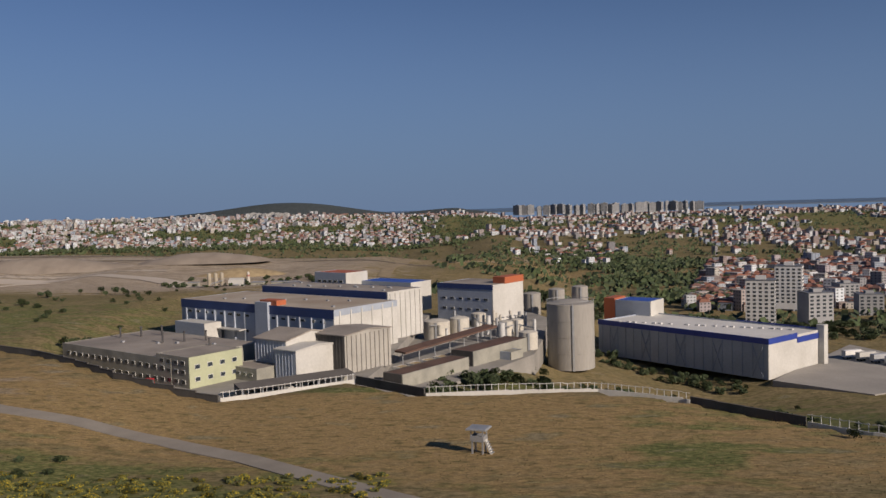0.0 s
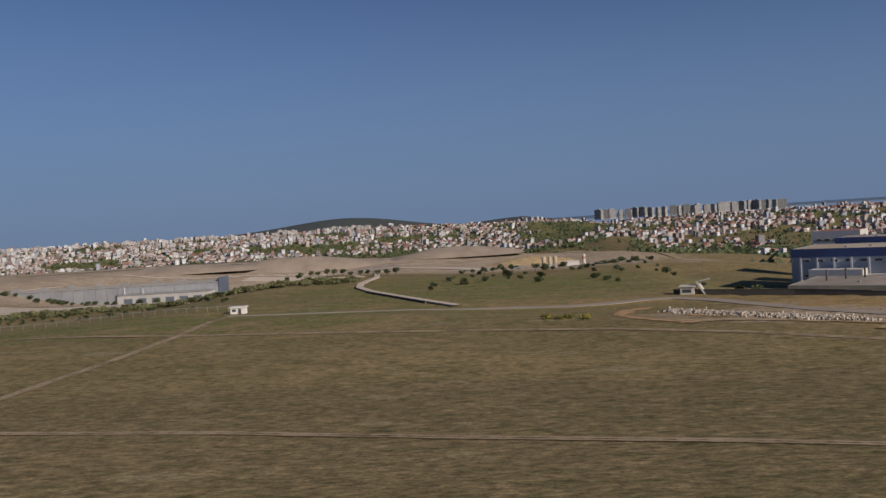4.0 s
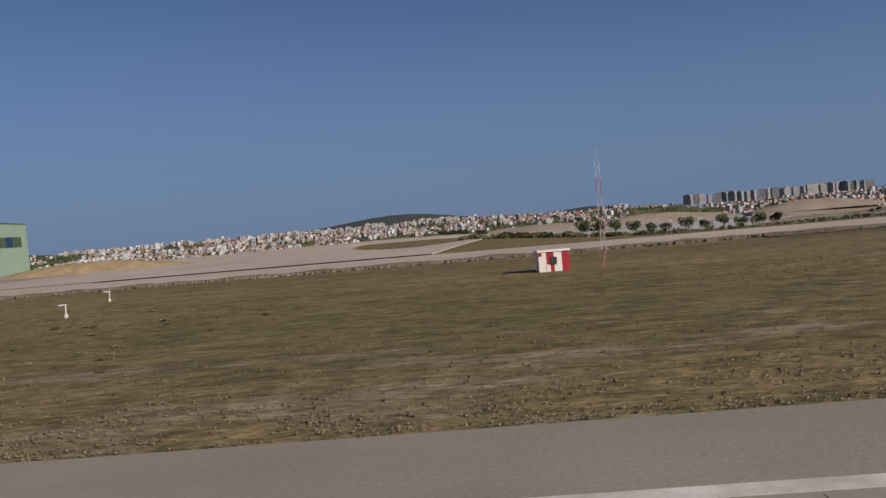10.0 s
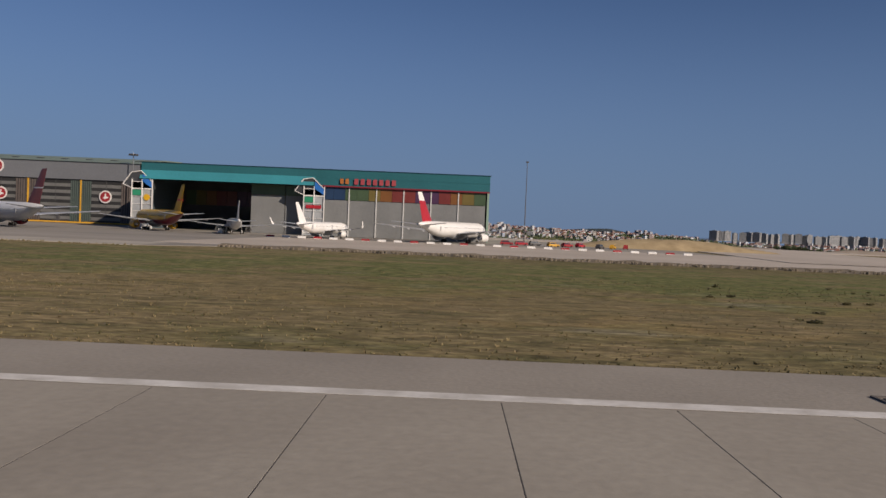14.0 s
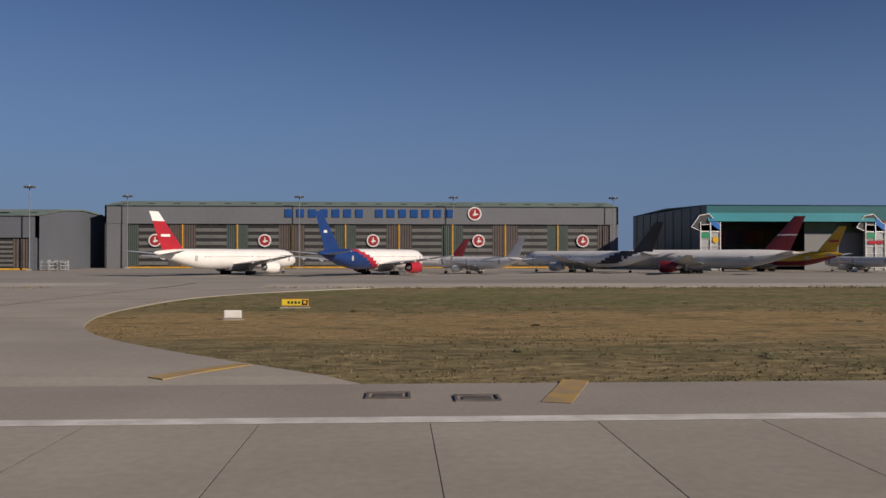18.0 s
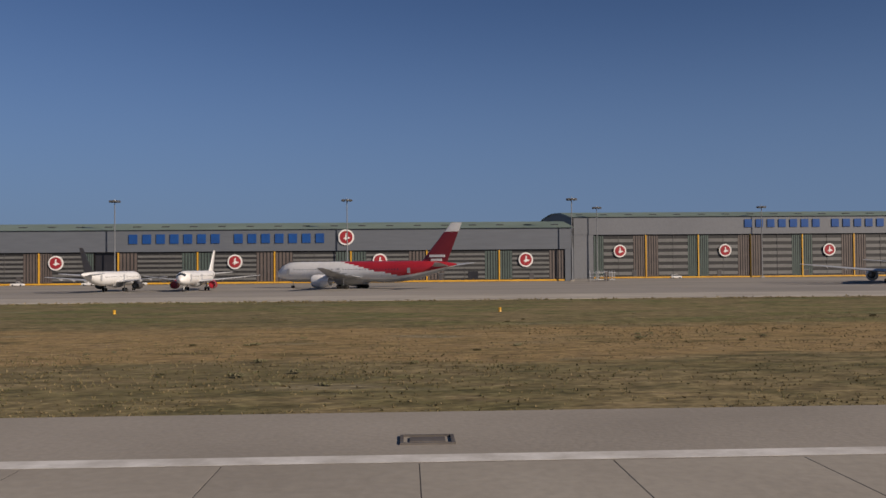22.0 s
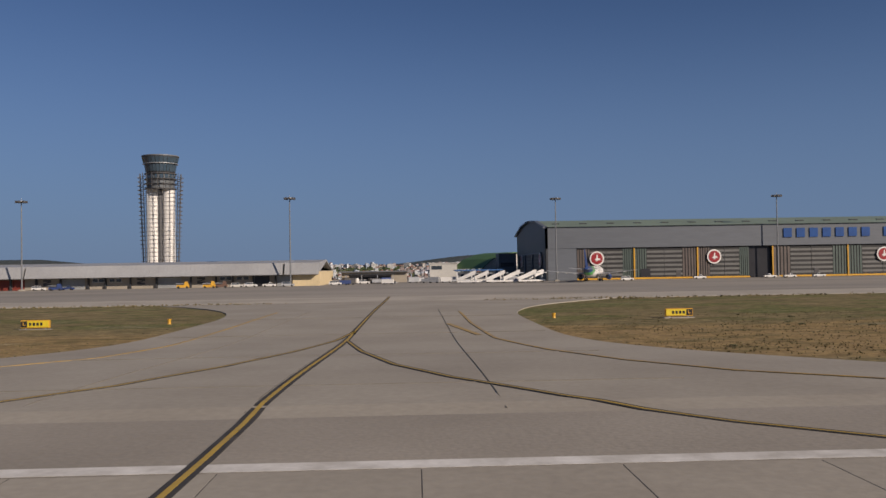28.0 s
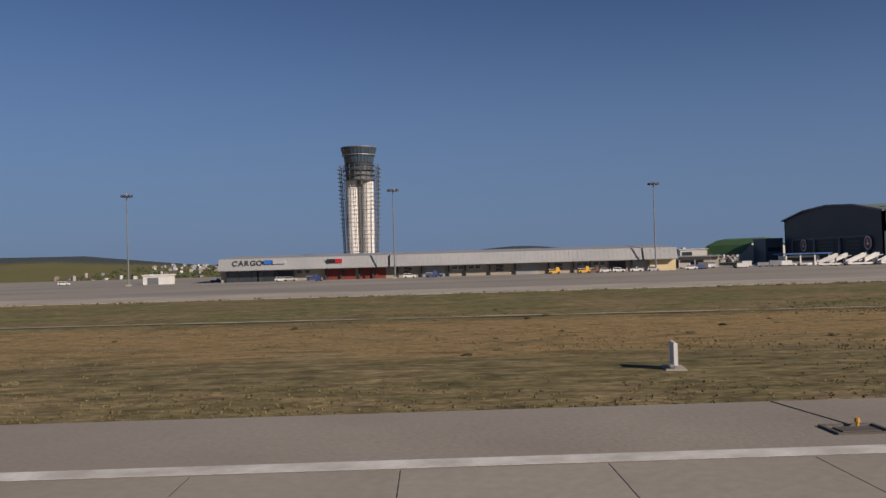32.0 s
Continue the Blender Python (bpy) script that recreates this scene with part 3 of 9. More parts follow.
def lettering(text, x0, x1, y, zmid, capheight, material, label, depth=0.12, lean=0.0):
    """Raised capital letters on a wall, each a piece of its own, spread evenly from x0 to x1."""
    t = thing("wall_lettering", label, "sign", pose(x0, y, zmid, -lean, 0, 0))
    made = []
    for ch in text:
        if ch == " ":
            made.append((None, 0, capheight * 0.55))
            continue
        cu = bpy.data.curves.new("letter", "FONT")
        cu.body, cu.size, cu.extrude, cu.offset = ch, capheight / 0.69, depth / 2, capheight * 0.035
        tmp = bpy.data.objects.new("letter_source", cu)
        scene.collection.objects.link(tmp)
        me = bpy.data.meshes.new_from_object(tmp.evaluated_get(bpy.context.evaluated_depsgraph_get()))
        bpy.data.objects.remove(tmp)
        me.materials.append(material)
        xs = [v.co.x for v in me.vertices]
        made.append((me, min(xs), max(xs) - min(xs)))
    gap = (x1 - x0 - sum(w for _, _, w in made)) / (len(made) - 1)
    u = 0.0
    for me, lo, w in made:
        if me:
            o = part("letter", me, material, t)
            o.matrix_basis = pose(u - lo, -0.1, -capheight / 2, 90, 0, 0)
        u += w + gap
    return t


HZ = APZ + 0.05
# the two big grey hangars: bays by their left edges
h2, hw = hangar("hangar", "long grey metal hangar with dark sliding doors and yellow trim", 109.6, 272.9, 204.4, 262, HZ, 6.95, 12.1, 0, CLAD)
hw2 = hw
c2 = (109.6 + 272.9) / 2
edges2 = [117.0, 131.0, 146.4, 159.2, 164.8, 183.3, 201.4, 219.5, 237.6, 255.0, 270.9]
for i, (a, b) in enumerate(zip(edges2, edges2[1:])):
    if i == 3:
        # black panel in place of the shade inside the recess
        part("dark_recess", Geo().box(a - c2, b - c2, 1.0, 1.4, 0, 6.95 - HZ), BLACK, h2)
        continue
    bay(h2, a - c2, b - c2, 6.95 - HZ, i % 2, i > 0)
part("pier", Geo().box(-hw, 117.0 - c2, 0.1, 1.0, 0, 6.95 - HZ), CLAD, h2)
part("pier", Geo().box(270.9 - c2, hw, 0.1, 1.0, 0, 6.95 - HZ), CLAD, h2)
h1, hw = hangar("hangar", "large grey metal hangar with striped sliding doors", 278.4, 419.4, 234.4, 300, HZ, 11.4, 16.3, 0, CLADPALE)
c1 = (278.4 + 419.4) / 2
edges1 = [284.4 + 14.75 * i for i in range(10)]
for i, (a, b) in enumerate(zip(edges1, edges1[1:])):
    bay(h1, a - c1, b - c1, 11.4 - HZ, (i + 1) % 2, i > 0)
part("pier", Geo().box(-hw, 284.4 - c1, 0.1, 1.0, 0, 11.4 - HZ), CLADPALE, h1)
part("pier", Geo().box(417.1 - c1, hw, 0.1, 1.0, 0, 11.4 - HZ), CLADPALE, h1)
# open hatches, their inner shade drawn as black panels, and small wicket doors at the foot of the sliding doors
for host, cx, xs in ((h2, c2, (132.5, 247.5)),):
    for x in xs:
        part("open_hatch", Geo().box(x - cx, x + 2.4 - cx, 0.4, 0.6, 0.03, 2.5), BLACK, host, "black open hatch")
for host, cx, xs in ((h2, c2, (141.7, 175.5, 209.6, 241.0, 262.8)), (h1, c1, (295.9, 319.8, 344.6, 358.5, 371.8, 396.2))):
    for x in xs:
        d = part("wicket_door", Geo().box(x - 0.55 - cx, x + 0.55 - cx, 0.4, 0.5, 0.03, 2.0), DARKMETAL, host)
        part("lintel", Geo().box(x - 0.8 - cx, x + 0.8 - cx, 0.36, 0.5, 2.0, 2.12), DOORSLAT, d)
sign = disc_sign(1.75, pose(121.9, 204.6, 4.4))
for x in (150.4, 192.1, 226.4, 261.4):
    copy_thing(sign, pose(x, 204.6, 4.45))
for x in (291.8, 321.4, 351.0, 380.2, 409.4):
    copy_thing(sign, pose(x, 234.6, 6.85))
big = disc_sign(1.9, pose(218.4, 204.2, 10.1))
copy_thing(big, pose(379.1, 234.2, 14.35))
sign_bars((7, 7), 166.9, 213.9, 204.3, 9.95, 2.2, BLUELETTER, "long row of raised blue sign bars on the grey hangar fascia")
sign_bars((7, 7), 326.4, 373.7, 234.3, 14.35, 2.2, BLUELETTER, "long row of raised blue sign bars on the pale hangar fascia")

# the arched end of the nearer hangar: three door bays and two round signs
for k, (a, b) in enumerate(((9, 21), (23, 36), (38, 50))):
    d = part("end_door", Geo().box(-hw2 - 0.12, -hw2, a, b, 0, 6.3), DOORDARK, h2, "dark slatted door in the hangar end")
    for i in range(6):
        # slats darker than on the front doors, shade included in the colour
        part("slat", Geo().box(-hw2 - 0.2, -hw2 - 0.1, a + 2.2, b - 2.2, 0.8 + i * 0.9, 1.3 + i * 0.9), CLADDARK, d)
for a in (7.6, 22, 37, 51.4):
    part("end_pier", Geo().box(-hw2 - 0.45, -hw2, a - 0.6, a + 0.6, 0, 6.6), CLAD, h2)
part("end_lintel", Geo().box(-hw2 - 0.3, -hw2, 7, 52, 6.6, 7.0), CLAD, h2)
part("end_arch_trim", Geo().prism([(-0.6, 12.1 - HZ - 0.3), (14.4, 12.1 - HZ + 2.0), (28.8, 12.1 - HZ + 2.7), (43.2, 12.1 - HZ + 2.0), (58.2, 12.1 - HZ - 0.3), (58.2, 12.1 - HZ + 0.15), (43.2, 12.1 - HZ + 2.4), (28.8, 12.1 - HZ + 3.1), (14.4, 12.1 - HZ + 2.4), (-0.6, 12.1 - HZ + 0.15)], "x", -hw2 - 0.7, -hw2 + 0.2), CLAD, h2)
for y in (211.5, 248):
    copy_thing(sign, pose(109.2, y, 4.3, 0, 0, -90))

# ---- parked airliners ----
K = 0.587   # one true metre in this place's units


def section(chord, thick, x, y, z, upright=False):
    """An aerofoil outline with its leading edge at (x, y, z), running back along -x."""
    pts = [(0, 0), (0.06, 0.5), (0.3, 0.62), (0.65, 0.38), (1, 0.04), (1, -0.04), (0.65, -0.2), (0.3, -0.34), (0.06, -0.32)]
    if upright:
        return [(x - chord * a, y + thick * (b - 0.12), z) for a, b in pts]
    return [(x - chord * a, y, z + thick * b) for a, b in pts]


def airliner(name, label, L, R, span, zc, tail, m, paint, fin_mat, eng_mat=WHITE, winglet=None, wing_mat=GREYPAINT, fan_cover=None, wheels=2, group="parked airliners", fin_bars=()):
    """A twin-engined airliner, nose along +x, on the ground at z 0. paint(s, c) gives the skin at the length share s and the
    height share c (-1 belly, 1 crown). True metres, scaled by K."""
    t = thing(name, label, "airliner", m, group)

    def P(*a, **k):
        g = a[1]
        if isinstance(g, Geo):
            g.v = [(p[0] * K, p[1] * K, p[2] * K) for p in g.v]
        return part(*a, **k)
    x0 = L * 0.45                      # nose tip ahead of the main wheels
    prof = [(0, 0.03, -0.28), (0.006, 0.26, -0.25), (0.02, 0.5, -0.18), (0.045, 0.76, -0.08), (0.08, 0.94, -0.02), (0.12, 1, 0)] + [(0.15 + 0.03 * i, 1, 0) for i in range(18)] + [(0.69, 0.985, 0.015), (0.72, 0.97, 0.03), (0.75, 0.93, 0.07), (0.78, 0.88, 0.12), (0.81, 0.81, 0.18), (0.84, 0.73, 0.25), (0.87, 0.63, 0.33), (0.9, 0.53, 0.4), (0.95, 0.33, 0.52), (0.985, 0.17, 0.58), (1.0, 0.06, 0.6)]
    n = 40
    rings = [[(x0 - s * L, R * r * math.sin(2 * math.pi * j / n), zc + R * dz + R * r * math.cos(2 * math.pi * j / n)) for j in range(n)] for s, r, dz in prof]
    skins = {}
    for i in range(len(rings) - 1):
        for j in range(n):
            s = (prof[i][0] + prof[i + 1][0]) / 2
            c = math.cos(2 * math.pi * (j + 0.5) / n)
            g = skins.setdefault(paint(s, c).name, Geo())
            g.add([rings[i][j], rings[i][(j + 1) % n], rings[i + 1][(j + 1) % n], rings[i + 1][j]], [(0, 1, 2, 3)])
    for i, (key, g) in enumerate(skins.items()):
        me = g.mesh("fuselage")
        bm = bmesh.new()
        bm.from_mesh(me)
        for v in bm.verts:
            v.co *= K
        bmesh.ops.remove_doubles(bm, verts=bm.verts, dist=0.002)
        bmesh.ops.recalc_face_normals(bm, faces=bm.faces)
        bm.to_mesh(me)
        bm.free()
        me.polygons.foreach_set("use_smooth", [True] * len(me.polygons))
        part("fuselage" if not i else "fuselage_skin", me, MATS[key], t)
    # windows: a row of small panes each side, and the cockpit
    for side in (-1, 1):
        g = Geo()
        k = int(L * 0.55 / 0.9)
        a = math.radians(78)
        for i in range(k):
            x = x0 - L * 0.14 - i * L * 0.6 / k
            if abs(i - k * 0.42) < 1.2:
                continue
            y, z = side * (R * math.sin(a) + 0.015), zc + R * math.cos(a)
            g.add([(x, y, z - 0.17), (x - 0.28, y, z - 0.17), (x - 0.28, y * 0.995, z + 0.2), (x, y * 0.995, z + 0.2)], [(0, 1, 2, 3)])
        P("window_row", g, GLASSY, t)
        for xd in (0.105, 0.40, 0.78):
            y = side * (R * (0.99 if xd < 0.7 else 0.9) * math.sin(a) + 0.03)
            P("cabin_door", Geo().box(x0 - L * xd - 0.5, x0 - L * xd + 0.45, y - 0.03, y + 0.03, zc - 0.75 + (0.3 if xd > 0.7 else 0), zc + 1.05), GREYPAINT, t)
    g = Geo()
    for a0, a1 in ((-52, -20), (-18, -1), (1, 18), (20, 52)):
        q = []
        for s, dz, rr in ((0.027, -0.14, 0.6), (0.047, -0.075, 0.79)):
            for a in (a0, a1):
                aa = math.radians(a)
                q.append((x0 - L * s + 0.05, (R * rr + 0.03) * math.sin(aa), zc + R * dz + (R * rr + 0.03) * math.cos(aa)))
        g.add(q, [(0, 1, 3, 2)])
    P("cockpit_window", g, GLASSY, t)
    # wings with root, kink and tip
    half = span / 2
    xr = x0 - L * 0.33
    rc, kc, tc = L * 0.2, L * 0.115, L * 0.036
    zr = zc - R * 0.55
    for side in (-1, 1):
        yk = half * 0.36
        w = Geo().loft([section(rc, rc * 0.13, xr, side * R * 0.5, zr), section(kc, kc * 0.12, xr - (yk - R * 0.5) * 0.62, side * yk, zr + (yk - R) * 0.1), section(tc, tc * 0.1, xr - (half - R * 0.5) * 0.6, side * half, zr + (half - R) * 0.105)])
        P("wing", w, wing_mat, t, smooth=True)
        for f in (0.3, 0.5, 0.7):
            yy = side * (R + (half - R) * f)
            xx = xr - (abs(yy) - R * 0.5) * 0.61 - (rc * (1 - f) * 0.55 + tc)
            P("flap_fairing", Geo().loft([[(xx + 1.2, yy - 0.1, zr + (abs(yy) - R) * 0.1), (xx + 1.2, yy + 0.1, zr + (abs(yy) - R) * 0.1), (xx + 1.2, yy, zr - 0.15 + (abs(yy) - R) * 0.1)], [(xx - 0.5, yy - 0.22, zr + (abs(yy) - R) * 0.1), (xx - 0.5, yy + 0.22, zr + (abs(yy) - R) * 0.1), (xx - 0.5, yy, zr - 0.55 + (abs(yy) - R) * 0.1)], [(xx - 2.2, yy - 0.04, zr + 0.05 + (abs(yy) - R) * 0.1), (xx - 2.2, yy + 0.04, zr + 0.05 + (abs(yy) - R) * 0.1), (xx - 2.2, yy, zr - 0.05 + (abs(yy) - R) * 0.1)]]), wing_mat, t)
        if winglet:
            xt, zt = xr - (half - R * 0.5) * 0.6, zr + (half - R) * 0.105
            P("winglet", Geo().loft([section(tc, tc * 0.1, xt, side * half, zt), section(tc * 0.8, tc * 0.1, xt - 0.5, side * (half + 0.25), zt + 0.5), section(tc * 0.4, 0.06, xt - 1.9, side * (half + 0.6), zt + 2.3)]), winglet, t, smooth=True)
        # engine under the wing
        ye = side * span * 0.158
        re = R * (0.62 if R > 3 else 0.56)
        ze = max(zr + (abs(ye) - R) * 0.1 - re * 1.15, re + 0.45)
        xe = xr - (abs(ye) - R * 0.5) * 0.62 + L * 0.062
        nl = L * 0.085
        nac = P("nacelle", Geo().revolve([(0.0, re * 0.86), (0.06 * nl, re * 0.97), (-0.25 * nl, re * 1.03), (-0.6 * nl, re * 0.98), (-nl, re * 0.72), (-nl, re * 0.6), (-0.6 * nl, re * 0.55)], "x", (xe, ye, ze), 22, caps=False), eng_mat, t, smooth=True)
        P("fan", Geo().revolve([(-0.12 * nl, 0.02), (-0.13 * nl, re * 0.86)], "x", (xe, ye, ze), 22), fan_cover or DARKMETAL, nac, "red intake cover" if fan_cover else "dark fan face")
        P("intake_lip", Geo().revolve([(0.03 * nl, re * 0.84), (0.085 * nl, re * 0.92), (0.02 * nl, re * 1.0)], "x", (xe, ye, ze), 22, caps=False), METAL, nac, smooth=True)
        P("exhaust_cone", Geo().revolve([(-0.75 * nl, re * 0.5), (-1.12 * nl, re * 0.32), (-1.3 * nl, 0.03)], "x", (xe, ye, ze), 16), METAL, nac, smooth=True)
        P("pylon", Geo().loft([section(nl * 1.2, 0.35, xe - nl * 0.25, ye - 0.1, ze + re * 0.8, True), section(nl * 1.1, 0.3, xe - nl * 0.6, ye - 0.1, zr + (abs(ye) - R) * 0.1 + 0.1, True)]), eng_mat, t)
        # tailplane
        xt = x0 - L * 0.885
        P("tailplane", Geo().loft([section(L * 0.085, 0.5, xt, side * R * 0.2, zc + R * 0.45), section(L * 0.03, 0.18, xt - span * 0.1, side * span * 0.175, zc + R * 0.45 + span * 0.016)]), wing_mat, t, smooth=True)
        # main gear
        yg, xg = side * span * 0.085, 0.0
        leg = P("main_gear", Geo().cyl((xg, yg, 0.5), (xg, yg * 0.9, zr), 0.16, 0.22, 10), STRUT, t)
        rw = 0.62 if L > 45 else 0.55
        for i in range(wheels):
            xx = xg + (i - (wheels - 1) / 2) * rw * 2.15
            for dy in (-0.42, 0.42):
                P("wheel", Geo().revolve([(-0.2, rw * 0.8), (-0.15, rw), (0.15, rw), (0.2, rw * 0.8)], "y", (xx, yg + dy, rw), 16), RUBBER, leg)
    P("belly_fairing", Geo().revolve([(-L * 0.11, 0.1), (-L * 0.08, R * 0.75), (0, R * 0.92), (L * 0.07, R * 0.9), (L * 0.13, 0.1)], "x", (0.5, 0, zc - R * 0.42), 18), wing_mat, t, smooth=True)
    xf = x0 - L * 0.815
    zf = zc + R * 0.75
    bands = fin_mat if isinstance(fin_mat, list) else [(0, 1, fin_mat)]

    def cut(f):
        z = zf + (tail - zf) * f
        return section(L * (0.135 - 0.082 * f), 0.75 - 0.4 * f, xf - (z - zf) * 0.9, 0, z, True)
    for i, (f0, f1, fm) in enumerate(bands):
        P("fin" if not i else "fin_band", Geo().loft([cut(f0), cut(f1)]), fm, t, smooth=True)
    for side in (-1, 1):
        y = side * 0.42
        g = Geo()
        for f, a, b in fin_bars:
            z = zf + (tail - zf) * f
            xa = xf - (z - zf) * 0.9
            g.box(xa - b, xa - a, y - 0.1, y + 0.1, z - 0.35, z + 0.35)
        if fin_bars:
            P("fin_lettering", g, WHITE if bands[0][2] is not OCHRE else RED, t)
    xn = x0 - L * 0.095
    leg = P("nose_gear", Geo().cyl((xn, 0, 0.4), (xn - 0.2, 0, zc - R * 0.8), 0.11, 0.15, 8), STRUT, t)
    for dy in (-0.28, 0.28):
        P("wheel", Geo().revolve([(-0.14, 0.32), (-0.1, 0.42), (0.1, 0.42), (0.14, 0.32)], "y", (xn, dy, 0.42), 14), RUBBER, leg)
    return t


def stand(tail_x, tail_y, dx, dy, L):
    """Where to put an airliner whose fin tip is over (tail_x, tail_y) and whose nose looks along (dx, dy)."""
    d = Vector((dx, dy)).normalized()
    p = Vector((tail_x, tail_y)) + d * (L * 0.52) * K
    return pose(p.x, p.y, APZ, 0, 0, math.degrees(math.atan2(d.y, d.x)))


def plain(s, c):
    return WHITE


def red_back(s, c):
    return RED if s > 0.37 and c > 1.1 - 1.6 * min(1, (s - 0.37) / 0.38) else (GREYPAINT if c < -0.75 else WHITE)


def blue_back(s, c):
    e = s - 0.1 * c
    return NAVY if e > 0.66 else (RED if e > 0.6 else WHITE)


def black_band(s, c):
    return BLACK if abs(s - 0.74 - 0.1 * c) < 0.075 and c > -0.55 else WHITE


def grey_body(s, c):
    return GREYPAINT if c < 0.1 else WHITE


def ochre_all(s, c):
    return OCHRE if c > -0.35 else DARKRED


def blue_green(s, c):
    e = s + 0.1 * c
    return NAVY if e > 0.8 else (GREENLIV if e > 0.7 else WHITE)


W777 = dict(L=63.7, R=3.1, span=60.9, zc=5.0, tail=18.6, wheels=3)
A330 = dict(L=58.8, R=2.82, span=58, zc=4.9, tail=17.3, wheels=2)
A320 = dict(L=37.6, R=1.98, span=34, zc=3.75, tail=11.9, wheels=1)
airliner("airliner", "white wide-body airliner with red rear fuselage and fin", m=stand(240.0, 140.4, -31, 18.8, 63.7), paint=red_back, fin_mat=[(0, 0.78, DARKRED), (0.78, 1, WHITE)], fin_bars=((0.18, 1.5, 6.5), (0.08, 3, 6.5)), **W777)
airliner("airliner", "white wide-body airliner with a red and white fin", m=stand(318, 143.3, 0.515, 0.857, 63.7), paint=plain, fin_mat=[(0, 0.76, RED), (0.76, 1, WHITE)], fin_bars=((0.4, 2, 5.5),), **W777)
airliner("airliner", "white wide-body airliner with blue tail and red stripe", m=stand(345.7, 142, 0.477, 0.879, 61), paint=blue_back, fin_mat=NAVY, fin_bars=((0.5, 3.0, 4.6),), fan_cover=RED, eng_mat=RED, **W777)
airliner("airliner", "plain white narrow-body airliner parked before the hangar", m=stand(380.4, 154.9, -15.3, 17, 37.6), paint=plain, fin_mat=WHITE, winglet=WHITE, **A320)
airliner("airliner", "white narrow-body airliner with a dark red fin", m=stand(372, 181, -0.9, 0.5, 37.6), paint=plain, fin_mat=DARKRED, **A320)
airliner("airliner", "white wide-body airliner with black tail band and fin", m=stand(408.3, 163.6, -19, 22, 58.8), paint=black_band, fin_mat=BLACK, eng_mat=GREYPAINT, **A330)
airliner("airliner", "grey-white wide-body airliner with a dark red fin", m=stand(431.2, 153.1, -20, 17, 63.7), paint=grey_body, fin_mat=[(0, 0.46, DARKRED), (0.46, 0.495, WHITE), (0.495, 1, DARKRED)], eng_mat=DARKRED, **W777)
airliner("airliner", "yellow freight airliner standing in the open hangar", m=stand(450.3, 173.3, -12, 17, 54), paint=ochre_all, fin_mat=OCHRE, fin_bars=((0.45, 1.5, 5),), eng_mat=OCHRE, **{**A330, "L": 54, "tail": 16.6, "span": 45})
airliner("airliner", "small plain white airliner before the teal hangar", m=stand(463, 170, -6, 18, 37.6), paint=plain, fin_mat=WHITE, winglet=WHITE, **A320)
airliner("airliner", "white narrow-body airliner with white winglets", m=stand(476.3, 163, 0.31, 0.95, 37.6), paint=plain, fin_mat=WHITE, winglet=WHITE, **A320)
airliner("airliner", "white wide-body airliner with red fin by the teal hangar", m=stand(499.7, 169.5, 0.4, 0.916, 58.8), paint=plain, fin_mat=[(0, 0.72, RED), (0.72, 1, WHITE)], **A330)
airliner("airliner", "white narrow-body airliner with a black fin and dark engines", m=stand(183.5, 132.6, 0.08, 1, 37.6), paint=plain, fin_mat=BLACK, eng_mat=DARKMETAL, **A320)
airliner("airliner", "white narrow-body airliner with red engine covers", m=stand(197.6, 157.6, -0.02, -1, 37.6), paint=plain, fin_mat=WHITE, eng_mat=RED, fan_cover=RED, **A320)
airliner("airliner", "white airliner with blue and green tail beside the hangar", m=stand(114.2, 180.5, 0.35, 0.94, 37.6), paint=blue_green, fin_mat=NAVY, eng_mat=NAVY, **A320)


